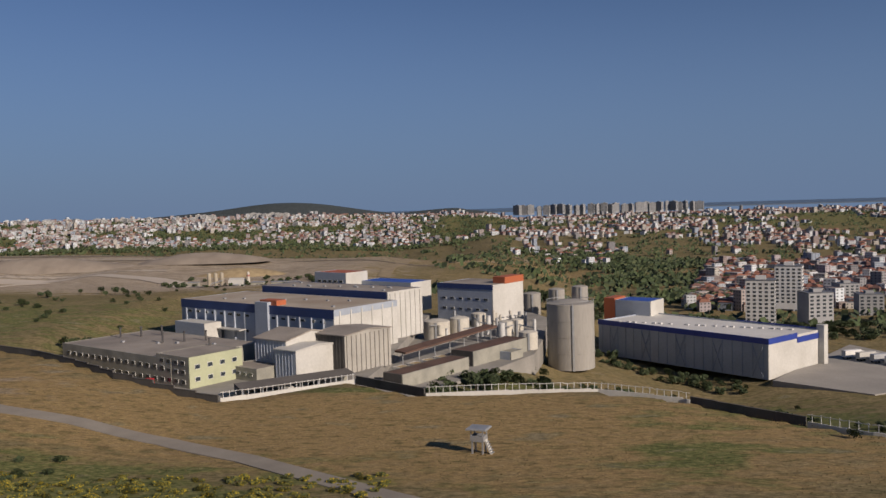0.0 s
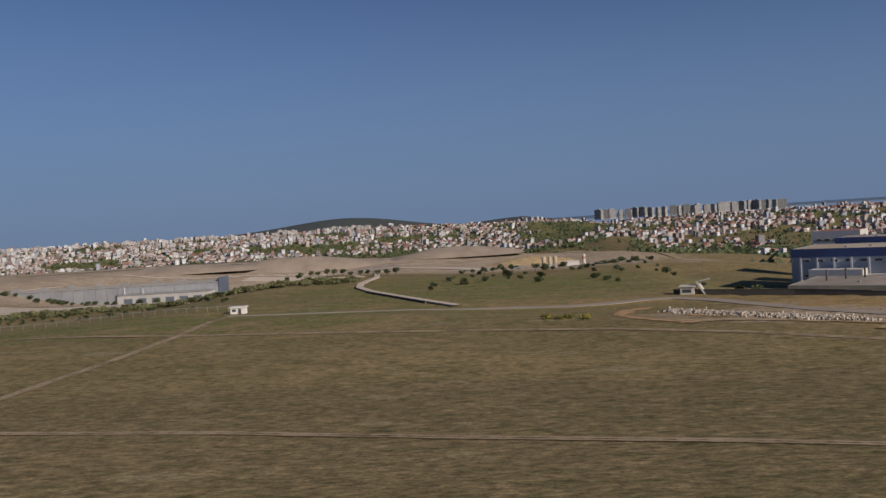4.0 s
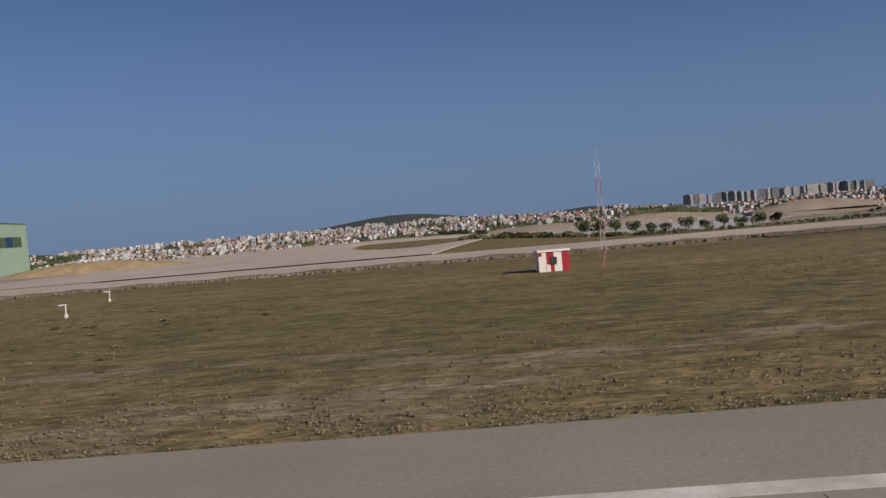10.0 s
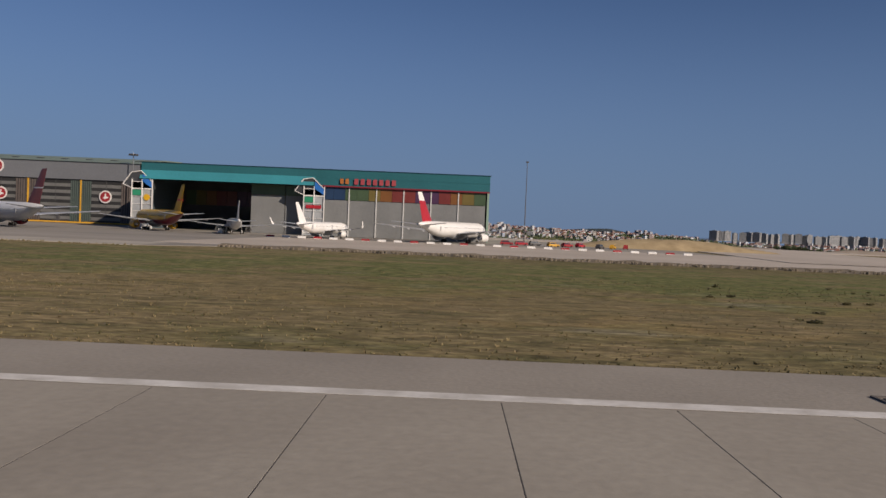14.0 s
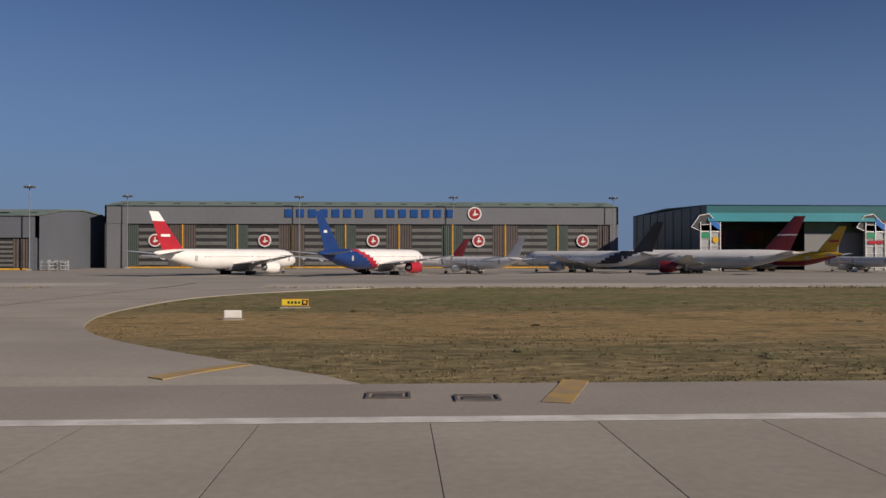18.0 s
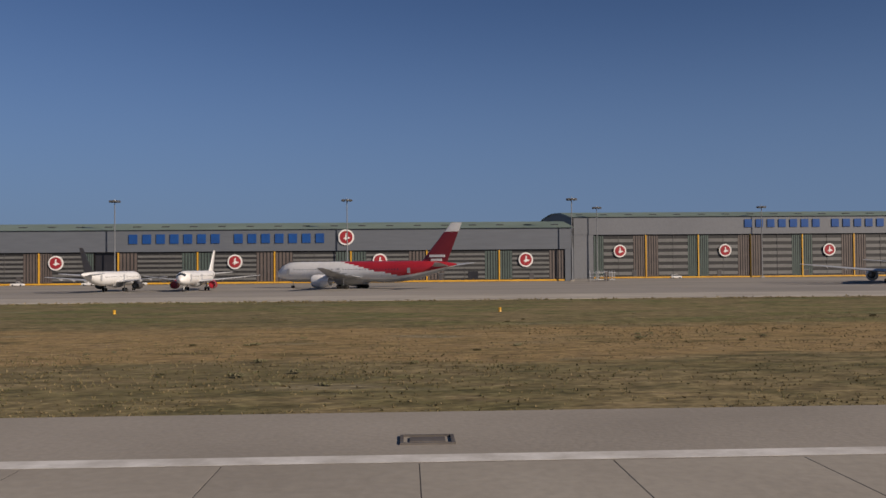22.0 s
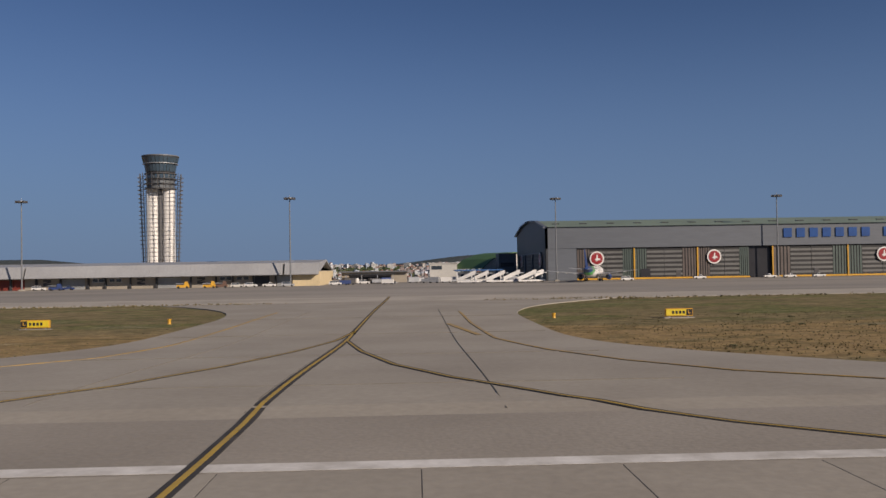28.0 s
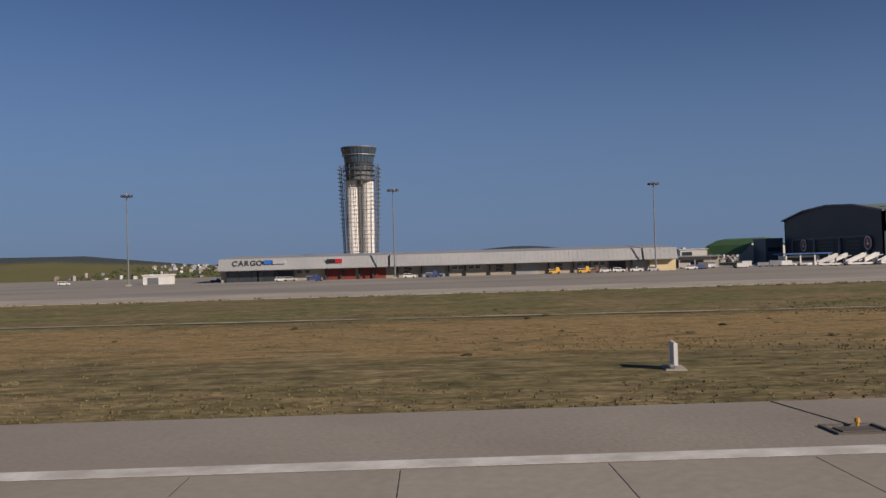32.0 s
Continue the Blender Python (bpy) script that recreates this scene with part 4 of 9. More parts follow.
# ---- teal hangar ----
def teal_hangar():
    x0, x1, yf, yb, z0 = 432.0, 514.4, 200.0, 264.5, HZ
    t = thing("teal_hangar", "large teal hangar with an open door and coloured glass band", "hangar", pose(x0, yf, z0))
    w, d, top = x1 - x0, yb - yf, 15.0 - z0
    fb = 11.2 - z0
    part("fascia", Geo().box(0, w, 0, 1.2, fb + 1.8, top), TEAL, t)
    part("canopy_band", Geo().loft([[(0, -1.2, fb - 0.2), (w * 0.5, -1.2, fb - 0.2), (w * 0.5, 0.0, fb + 1.9), (0, 0.0, fb + 1.9)], [(0, 0.4, fb - 0.2), (w * 0.5, 0.4, fb - 0.2), (w * 0.5, 0.6, fb + 1.9), (0, 0.6, fb + 1.9)]]), TEALLIGHT, t, "light teal sloping canopy band")
    part("band", Geo().box(w * 0.5, w, 0.05, 1.0, fb, fb + 1.8), TEAL, t)
    part("red_strip", Geo().box(w * 0.5, w, -0.1, 0.06, fb - 0.35, fb), DARKRED, t)
    part("roof", Geo().prism([(-0.3, top), (d / 2, top + 0.8), (d + 0.3, top), (d / 2, top + 0.4)], "x", -0.3, w + 0.3), TEAL, t)
    part("side_wall", Geo().box(w - 0.5, w, 1.2, d, 0, top - 0.02), PALEGREEN, t, "pale green metal side wall")
    part("side_wall", Geo().box(0, 0.5, 1.2, d, 0, top - 0.02), mat("blue_grey_side_cladding", (0.085, 0.115, 0.135), (0.07, 0.095, 0.11), 0.1, 2, 0.4), t, "blue-grey panelled side wall")
    for i in range(9):
        part("side_rib", Geo().box(-0.12, 0.0, 4 + i * 7, 4.25 + i * 7, 0, top - 0.1), CLADDARK, t)
    part("back_wall", Geo().box(0.5, w - 0.5, d - 0.5, d, 0, top - 0.02), CLADDARK, t)
    cols = [(0.17, 0.035, 0.03), (0.19, 0.08, 0.025), (0.15, 0.115, 0.035), (0.06, 0.095, 0.05), (0.02, 0.045, 0.10), (0.075, 0.035, 0.08)]
    mats = [mat(f"coloured_glass_{['red', 'orange', 'yellow', 'green', 'blue', 'violet'][i]}", c, None, 0.3, 3, 0.35) for i, c in enumerate(cols)]
    order = [4, 4, 3, 3, 2, 1, 0, 0, 5, 5, 0, 1, 2, 3]
    for i in range(14):
        a = w * 0.52 + i * (w * 0.47) / 14
        part("coloured_pane", Geo().box(a, a + w * 0.47 / 14 - 0.05, 0.5, 0.7, fb - 3.3, fb - 0.4), mats[order[i]], t)
    for i in range(12):
        a = 2 + i * (w * 0.4) / 12
        part("coloured_pane", Geo().box(a, a + w * 0.4 / 12 - 0.08, 28.0, 28.3, fb - 5.5, fb - 1.6), mats[order[(i + 3) % 14]], t)
    part("inner_wall", Geo().box(1, w * 0.5, 28.4, 28.8, 0, fb + 1.5), mat("hangar_inside", (0.08, 0.08, 0.085), (0.05, 0.05, 0.055), 0.2, 2, 0.7), t)
    grey = mat("grey_door_panel", (0.185, 0.19, 0.188), (0.15, 0.155, 0.153), 0.2, 3, 0.6)
    for i in range(6):
        a = w * 0.52 + i * (w * 0.47) / 6
        part("door", Geo().box(a + 0.1, a + w * 0.47 / 6 - 0.1, 0.55, 0.8, 0, fb - 3.4), grey, t, "plain grey hangar door leaf")
        part("door_post", Geo().box(a - 0.12, a + 0.12, 0.35, 0.6, 0, fb - 0.4), STRUT, t)
    for a in (w * 0.31, w * 0.41):
        part("door", Geo().box(a, a + w * 0.1 - 0.2, 3.0, 3.3, 0, fb - 2.8), grey, t, "plain grey hangar door leaf")
        part("coloured_pane", Geo().box(a, a + w * 0.1 - 0.2, 3.0, 3.3, fb - 2.7, fb - 0.3), mats[3], t)
    # side wall's coloured windows
    for i in range(12):
        part("coloured_pane", Geo().box(w, w + 0.06, 6 + i * 4.6, 6 + i * 4.6 + 4.4, 7.8 - z0, 11.0 - z0), mats[[4, 4, 0, 5, 0, 1, 0, 1, 2, 3, 4, 3][i]], t)
    for cx in (0.6, w * 0.5):
        tw = part("door_tower", Geo().box(cx - 2.3, cx + 2.3, -0.7, 0.3, 0, fb - 0.9), mat("tower_cladding_grey", (0.36, 0.38, 0.39), (0.29, 0.305, 0.315), 0.5, 3, 0.5), t, "pale boxed door tower with coloured panels")
        for u in (cx - 2.4, cx, cx + 2.4):
            part("frame", Geo().box(u - 0.1, u + 0.1, -1.0, -0.7, 0, fb - 0.4), SIGNWHITE, tw, "white steel upright")
        for k in range(7):
            z = 0.6 + k * (fb - 1.6) / 6
            part("frame", Geo().box(cx - 2.4, cx + 2.4, -0.92, -0.76, z - 0.06, z + 0.06), SIGNWHITE, tw, "white steel crossbar")
        hood = [(cx - 4.6, fb - 1.6), (cx - 2.3, fb - 2.6), (cx + 2.4, fb - 2.6), (cx + 2.4, fb - 1.0), (cx - 0.4, fb + 1.6), (cx - 2.6, fb + 1.2)]
        part("hood", Geo().prism(hood, "y", -0.7, 1.6), CLADDARK, tw, "dark sloping glazed hood")
        for p, q in zip(hood, hood[1:] + hood[:1]):
            part("hood_edge", Geo().cyl((p[0], -0.75, p[1]), (q[0], -0.75, q[1]), 0.11, n=5), SIGNWHITE, tw)
        part("sloped_panel", Geo().prism([(cx + 0.1, fb - 0.9), (cx + 0.1, fb + 0.8), (cx + 2.3, fb - 1.1), (cx + 2.3, fb - 2.4)], "y", -1.02, -0.92), mat("blue_panel", (0.03, 0.16, 0.5), None, 0.4, 3, 0.4), tw, "blue sloping panel")
        part("green_panel", Geo().box(cx - 2.2, cx - 0.2, -0.98, -0.9, fb - 4.2, fb - 2.9), mat("green_panel", (0.03, 0.26, 0.14), None, 0.4, 3, 0.4), tw)
        if cx > 5:
            part("red_panel", Geo().box(cx - 1.8, cx + 1.8, -1.02, -0.93, fb - 5.6, fb - 4.8), RED, tw)
        else:
            part("emblem", Geo().revolve([(-1.0, 0.75), (-0.92, 0.75)], "y", (cx + 1.2, 0, fb - 4.6), 18), OCHRE, tw)
    sign_bars((7,), w * 0.61 + x0, w * 0.735 + x0, yf - 0.2, 12.3, 1.35, mat("red_letter", (0.34, 0.06, 0.07), None, 0.4, 3, 0.5), "row of raised red sign bars on the teal hangar fascia")
    sign_bars((2,), w * 0.57 + x0, w * 0.60 + x0, yf - 0.2, 12.3, 1.2, mat("orange_letter", (0.40, 0.14, 0.03), None, 0.4, 3, 0.5), "two small raised orange sign bars on the teal hangar fascia")
    return t


teal_hangar()


# ---- control tower ----
def control_tower():
    t = thing("control_tower", "tall white twin-column control tower inside steel scaffolding", "tower", pose(-28.6, 364, APZ))
    conc = mat("tower_white_concrete", (0.80, 0.78, 0.74), (0.70, 0.68, 0.64), 0.2, 2, 0.7)
    for dx in (-3.3, 3.3):
        part("column", Geo().revolve([(0, 2.6), (38.6, 2.6)], "z", (dx, 0, 0), 24), conc, t, "white round concrete column", smooth=True)
    part("core", Geo().box(-1.6, 1.6, -1.2, 1.2, 0, 38), mat("tower_core_grey", (0.18, 0.18, 0.18), None, 0.2, 3, 0.7), t)
    drum = mat("unfinished_dark_concrete", (0.15, 0.165, 0.175), (0.10, 0.11, 0.12), 0.2, 2, 0.7)
    glass = mat("tower_blue_glass", (0.035, 0.06, 0.085), (0.05, 0.08, 0.11), 0.3, 2, 0.12, spec=0.8)
    part("service_floor", Geo().revolve([(38.4, 5.0), (38.7, 5.6), (44.6, 5.9), (45.0, 5.6)], "z", (0, 0, 0), 24), drum, t)
    for z in (38.4, 40.4, 42.5, 44.7):
        part("floor_ring", Geo().revolve([(z, 5.7), (z, 6.6), (z + 0.3, 6.6), (z + 0.3, 5.7)], "z", (0, 0, 0), 24, caps=False), DARKMETAL, t)
    for i in range(18):
        a = 2 * math.pi * (i + 0.5) / 18
        c, s = math.cos(a), math.sin(a)
        part("service_window", Geo().loft([[(5.72 * c - 0.7 * s, 5.72 * s + 0.7 * c, z), (5.72 * c + 0.7 * s, 5.72 * s - 0.7 * c, z), (5.95 * c + 0.7 * s, 5.95 * s - 0.7 * c, z), (5.95 * c - 0.7 * s, 5.95 * s + 0.7 * c, z)] for z in (42.9, 44.4)]), glass, t)
    part("cab", Geo().revolve([(45.0, 5.7), (45.5, 5.9), (48.9, 6.5), (49.1, 6.7), (51.7, 7.45), (52.1, 7.55), (52.3, 7.2)], "z", (0, 0, 0), 28), CLADDARK, t, "flared dark control cab")
    part("cab_roof", Geo().revolve([(52.1, 7.65), (52.5, 7.6), (52.7, 6.0)], "z", (0, 0, 0), 28), CLADPALE, t)
    part("gallery", Geo().revolve([(48.95, 6.5), (48.95, 7.2), (49.2, 7.2), (49.2, 6.5)], "z", (0, 0, 0), 28, caps=False), GALV, t, "pale steel gallery ring")
    for r0, z0, r1, z1 in ((5.98, 45.7, 6.52, 48.7), (6.8, 49.3, 7.46, 51.6)):
        for i in range(28):
            a = 2 * math.pi * (i + 0.5) / 28
            c, s = math.cos(a), math.sin(a)
            ring = lambda r, z, e: [(r * c - e * s, r * s + e * c, z), (r * c + e * s, r * s - e * c, z), ((r + 0.07) * c + e * s, (r + 0.07) * s - e * c, z), ((r + 0.07) * c - e * s, (r + 0.07) * s + e * c, z)]
            part("pane", Geo().loft([ring(r0, z0, r0 * 0.1), ring(r1, z1, r1 * 0.1)]), glass, t)
    # scaffolding: uprights, rings of ledgers, short outriggers
    nz = 24
    flare = lambda z: 7.0 + 1.5 * max(0, (z - 8) / 37)
    for i in range(22):
        a = 2 * math.pi * i / 22
        c, s = math.cos(a), math.sin(a)
        part("scaffold_upright", Geo().cyl((7.0 * c, 7.0 * s, 0), (8.4 * c, 8.4 * s, 45), 0.12, n=5), DARKMETAL, t)
        g = Geo()
        for k in range(nz):
            z = 3 + k * 42 / nz
            r = flare(z)
            g.cyl((r * c, r * s, z), ((r + 1.0) * c, (r + 1.0) * s, z), 0.13, n=4)
        part("outrigger", g, DARKMETAL, t)
    for k in range(nz):
        z = 3 + k * 42 / nz
        r = flare(z)
        part("ledger_ring", Geo().revolve([(z, r - 0.08), (z, r + 0.12), (z + 0.12, r + 0.12), (z + 0.12, r - 0.08)], "z", (0, 0, 0), 22, caps=False), DARKMETAL, t)
    part("mast", Geo().cyl((-3.2, -7.6, 0), (-3.2, -7.6, 36), 0.25, n=6), GALV, t)
    return t


control_tower()


# ---- floodlight masts ----
def mast():
    t = thing("floodlight_mast", "tall grey steel apron floodlight mast", "mast", pose(0, 0, 0), "apron floodlight masts")
    part("pole", Geo().cyl((0, 0, 0), (0, 0, 19.6), 0.19, 0.1, 10), MASTGREY, t)
    part("base_plate", Geo().bevel_box(-0.5, 0.5, -0.5, 0.5, 0, 0.35, 0.08), CONCRETE, t)
    part("ring", Geo().revolve([(19.5, 0.2), (19.5, 1.0), (19.68, 1.0), (19.68, 0.2)], "z", (0, 0, 0), 16, caps=False), GALV, t)
    for i in range(8):
        a = 2 * math.pi * i / 8
        c, s = 1.05 * math.cos(a), 1.05 * math.sin(a)
        part("lamp_head", Geo().bevel_box(c - 0.24, c + 0.24, s - 0.18, s + 0.18, 19.25, 19.72, 0.08), DARKMETAL, t)
    part("tip", Geo().cyl((0, 0, 19.6), (0, 0, 20.3), 0.05, 0.03, 6), GALV, t)
    return t


first = mast()
first.matrix_world = pose(-65.1, 187, APZ)
for x, y in ((-7.6, 190), (50.6, 191), (111.7, 202), (164.9, 202), (218.8, 202), (272.1, 202), (285, 232.6), (331, 232.6), (373.1, 232.6), (417.6, 232.6)):
    copy_thing(first, pose(x, y, APZ))
single = thing("thin_mast", "thin dark lightning mast by the teal hangar", "mast", pose(523, 201, APZ))
part("pole", Geo().cyl((0, 0, 0), (0, 0, 19.5), 0.14, 0.06, 8), DARKMETAL, single)
part("tip", Geo().box(-0.35, 0.35, -0.1, 0.1, 19.3, 19.6), DARKMETAL, single)


# ---- cargo terminal ----
def cargo():
    x0, x1, yf, z0 = -47.5, 56.4, 195.0, APZ
    t = thing("cargo_terminal", "long low beige cargo terminal with grey metal roof", "building", pose(x0, yf, z0))
    w, ez = x1 - x0, 3.35
    wallm = mat("beige_wall", (0.36, 0.32, 0.26), (0.30, 0.265, 0.215), 0.2, 3, 0.8)
    roofm = mat("grey_standing_seam", (0.34, 0.345, 0.35), (0.29, 0.295, 0.30), 0.15, 3, 0.55)
    part("wall", Geo().box(0, w, 1.5, 34, 0, ez), wallm, t)
    part("end_wall", Geo().box(w - 6, w + 0.02, 0.5, 33, 0, ez - 0.1), mat("cream_wall", (0.62, 0.50, 0.30), (0.54, 0.44, 0.27), 0.3, 3, 0.8), t)
    for a, b in ((0, 38.2), (38.7, 95.8), (96.3, w)):
        k = 1.9 if b < w else 1.5
        part("roof", Geo().loft([[(a, -1.2, ez - 0.55), (a, -0.1, ez + 1.9), (a, 17, ez + 2.7), (a, 35, ez), (a, 35, ez - 0.3), (a, 17, ez + 2.3), (a, -1.2, ez - 0.75)], [(b, -1.2, ez - 0.55), (b, -0.1, ez + 1.9), (b, 17, ez + 2.7), (b, 35, ez), (b, 35, ez - 0.3), (b, 17, ez + 2.3), (b, -1.2, ez - 0.75)]]), roofm, t, "sloping grey metal roof")
        g = Geo()
        n = int((b - a) / 1.0)
        for i in range(n):
            u = a + (b - a) * (i + 0.5) / n
            g.loft([[(u - 0.03, -1.22, ez - 0.55), (u + 0.03, -1.22, ez - 0.55), (u + 0.03, -1.235, ez - 0.52), (u - 0.03, -1.235, ez - 0.52)], [(u - 0.03, -0.12, ez + 1.9), (u + 0.03, -0.12, ez + 1.9), (u + 0.03, -0.13, ez + 1.92), (u - 0.03, -0.13, ez + 1.92)]])
        part("roof_seams", g, roofm, t)
        part("fascia", Geo().loft([[(a, -1.15, ez - 0.85), (b, -1.15, ez - 0.85), (b, -1.15, ez - 0.7), (a, -1.15, ez - 0.7)], [(a, -1.0, ez - 0.85), (b, -1.0, ez - 0.85), (b, -1.0, ez - 0.7), (a, -1.0, ez - 0.7)]]), DARKMETAL, t)
    # bays between columns
    bays = ((-38.8, -34.9, "g"), (-34.9, -31.0, "d"), (-30.8, -26.4, "w"), (-23.4, -20.1, "r"), (-20.0, -16.7, "r"), (-15.8, -12.8, "r"), (-12.7, -9.8, "r"), (-7.0, -3.2, "b"), (-1.6, 3.6, "g"), (4.6, 8.2, "w"), (8.4, 12.2, "w"), (14.0, 18.6, "b"), (19.8, 25.2, "g"), (27.5, 32.2, "b"), (33.2, 36.9, "w"), (37.0, 40.8, "w"), (41.6, 45.2, "d"), (46.6, 49.8, "g"))
    pal = {"r": mat("red_roller_door", (0.22, 0.045, 0.03), (0.17, 0.035, 0.025), 0.4, 4, 0.6), "g": mat("grey_roller_door", (0.33, 0.34, 0.34), (0.26, 0.27, 0.27), 0.4, 4, 0.6), "d": BLACK}
    for wa, wb, kd in bays:
        a, b = wa - x0, wb - x0
        part("column", Geo().box(a - 0.32, a - 0.02, 0.9, 1.5, 0, ez), CLADDARK, t)
        if kd in pal:
            door = part("roller_door", Geo().box(a + 0.1, b - 0.1, 1.42, 1.52, 0, 2.35), pal[kd], t)
            for z in (0.5, 1.0, 1.5, 2.0):
                part("rib", Geo().box(a + 0.1, b - 0.1, 1.38, 1.43, z, z + 0.08), pal[kd], door)
        elif kd == "w":
            for u in (a + 0.6, (a + b) / 2 + 0.2):
                win = part("window", Geo().box(u, u + 1.3, 1.42, 1.5, 1.5, 2.4), STRUT, t)
                part("pane", Geo().box(u + 0.08, u + 1.22, 1.38, 1.44, 1.58, 2.32), GLASSY, win)
        else:
            part("wall_emblem", Geo().prism([(a + 1.2, 0.9), (a + 3.0, 0.9), (a + 3.0, 1.3), (a + 1.7, 1.4), (a + 3.0, 1.7), (a + 3.0, 2.3), (a + 1.2, 2.3), (a + 1.2, 1.9), (a + 2.5, 1.8), (a + 1.2, 1.5)], "y", 1.4, 1.5), DARKMETAL, t)
    return t


cargo()
entry = thing("glazed_entrance", "dark glazed entrance front of the cargo terminal", "entrance", pose(-47.5, 195, APZ))
part("glazing", Geo().box(1.5, 13, 0.9, 1.3, 0, 2.7), GLASSY, entry)
for a in (1.5, 4.3, 7.2, 10.1, 13):
    part("mullion", Geo().box(a - 0.08, a + 0.08, 0.8, 0.92, 0, 2.75), CLADDARK, entry)
lettering("CARGO", -44.4, -37.6, 194.42, APZ + 4.2, 1.2, mat("dark_letter", (0.05, 0.05, 0.05), None, 0.4, 3, 0.5), "dark raised letters on the sloping roof edge", 0.1, 24.2)
for a, b, z, c, nm in ((-37.2, -35.4, 4.4, mat("blue_panel", (0.03, 0.16, 0.5), None, 0.4, 3, 0.4), "blue company sign on the sloping roof edge"), (-35.2, -32.4, 4.4, GREYPAINT, "pale grey company sign on the sloping roof edge"), (-23.0, -21.2, 4.25, BLACK, "dark company sign on the sloping roof edge"), (-21.1, -19.6, 4.25, RED, "red company sign on the sloping roof edge")):
    solid("company_sign", Geo().bevel_box(a, b, 193.9, 195.3, APZ + z - 0.45, APZ + z + 0.45, 0.05), c, nm, "sign")

# ---- town ----
def town():
    """The far town: rows of apartment houses with window bands, joined into one mesh, with tiled or flat roofs."""
    rnd = random.Random(5)
    vs, fs, mi = [], [], []

    def quadbox(x, y, z, w, d, hh, rot, top):
        c, s = math.cos(rot), math.sin(rot)
        o = len(vs)
        for zz in (z - 3, z + hh):
            for a, b in ((-w, -d), (w, -d), (w, d), (-w, d)):
                vs.append((x + a * c - b * s, y + a * s + b * c, zz))
        for f in ((0, 1, 5, 4), (1, 2, 6, 5), (2, 3, 7, 6), (3, 0, 4, 7)):
            fs.append(tuple(o + i for i in f))
            mi.append(0)
        if top:
            p = len(vs)
            for a, b in ((-w - 0.3, -d - 0.3), (w + 0.3, -d - 0.3), (w + 0.3, d + 0.3), (-w - 0.3, d + 0.3)):
                vs.append((x + a * c - b * s, y + a * s + b * c, z + hh))
            vs.append((x - 0.4 * w * c, y - 0.4 * w * s, z + hh + 1.5))
            vs.append((x + 0.4 * w * c, y + 0.4 * w * s, z + hh + 1.5))
            for f in ((0, 1, 5, 4), (1, 2, 5), (2, 3, 4, 5), (3, 0, 4), (3, 2, 1, 0)):
                fs.append(tuple(p + i for i in f))
                mi.append(1)
        else:
            p = len(vs)
            for a, b in ((-w, -d), (w, -d), (w, d), (-w, d)):
                vs.append((x + a * c - b * s, y + a * s + b * c, z + hh))
            fs.append((p, p + 1, p + 2, p + 3))
            mi.append(2)
        floors = max(2, int(hh / 1.75))
        for face in (0, 1, 3):
            for k in range(floors):
                zz = z + 0.55 + k * hh / floors
                z2 = zz + 0.7
                spans = 3 if face == 0 else 2
                for q in range(spans):
                    e0, e1 = (q + 0.25) / spans * 2 - 1, (q + 0.62) / spans * 2 - 1
                    if face == 0:
                        pts = [(e0 * w, -d - 0.06), (e1 * w, -d - 0.06)]
                    elif face == 1:
                        pts = [(w + 0.06, e0 * d), (w + 0.06, e1 * d)]
                    else:
                        pts = [(-w - 0.06, e1 * d), (-w - 0.06, e0 * d)]
                    p = len(vs)
                    for (a, b), hz in ((pts[0], zz), (pts[1], zz), (pts[1], z2), (pts[0], z2)):
                        vs.append((x + a * c - b * s, y + a * s + b * c, hz))
                    fs.append((p, p + 1, p + 2, p + 3))
                    mi.append(3)

    def place(x, y, tall, low=1.0):
        z = h(x, y)
        hh = rnd.uniform(3.6, 6.6) * low * (1 if not tall else rnd.uniform(1.4, 2.4))
        quadbox(x, y, z, rnd.uniform(2.2, 4.2), rnd.uniform(2.4, 3.8), hh, rnd.choice((-0.95, -0.8, 0.2, 0.35)) + rnd.uniform(-0.3, 0.3), rnd.random() < (0.1 if tall else 0.6))

    for _ in range(17500):
        y = 820 + 1330 * rnd.random() ** 0.85
        x = rnd.uniform(-900 + 0.1 * y, 2600)
        if y < 1350 and x < 1120 + rnd.uniform(-60, 60):
            continue
        if x < -0.2 * y - 20 and rnd.random() < 0.88:
            continue
        gap = noise.noise((x * 0.006, y * 0.006, 3.3)) + 0.5 * noise.noise((x * 0.022, y * 0.022, 5.1))
        if gap < -0.08 and y < 2060:
            continue
        left = x < 620 and y > 1500
        tall = rnd.random() < (0.5 if left and noise.noise((x * 0.012, 0.0, 9.1)) > 0.0 else 0.1)
        place(x, y, tall)
    for _ in range(2600):
        y = rnd.uniform(480, 850)
        x = rnd.uniform(1150 + (y - 480) * 0.3, 1140 + (y - 480) * 0.4 + 280)
        if noise.noise((x * 0.012, y * 0.012, 8.3)) > -0.2:
            place(x, y, rnd.random() < 0.08, 0.85)
    # the terrace of long pale blocks on the ridge
    me = bpy.data.meshes.new("town_houses")
    me.from_pydata(vs, [], fs)
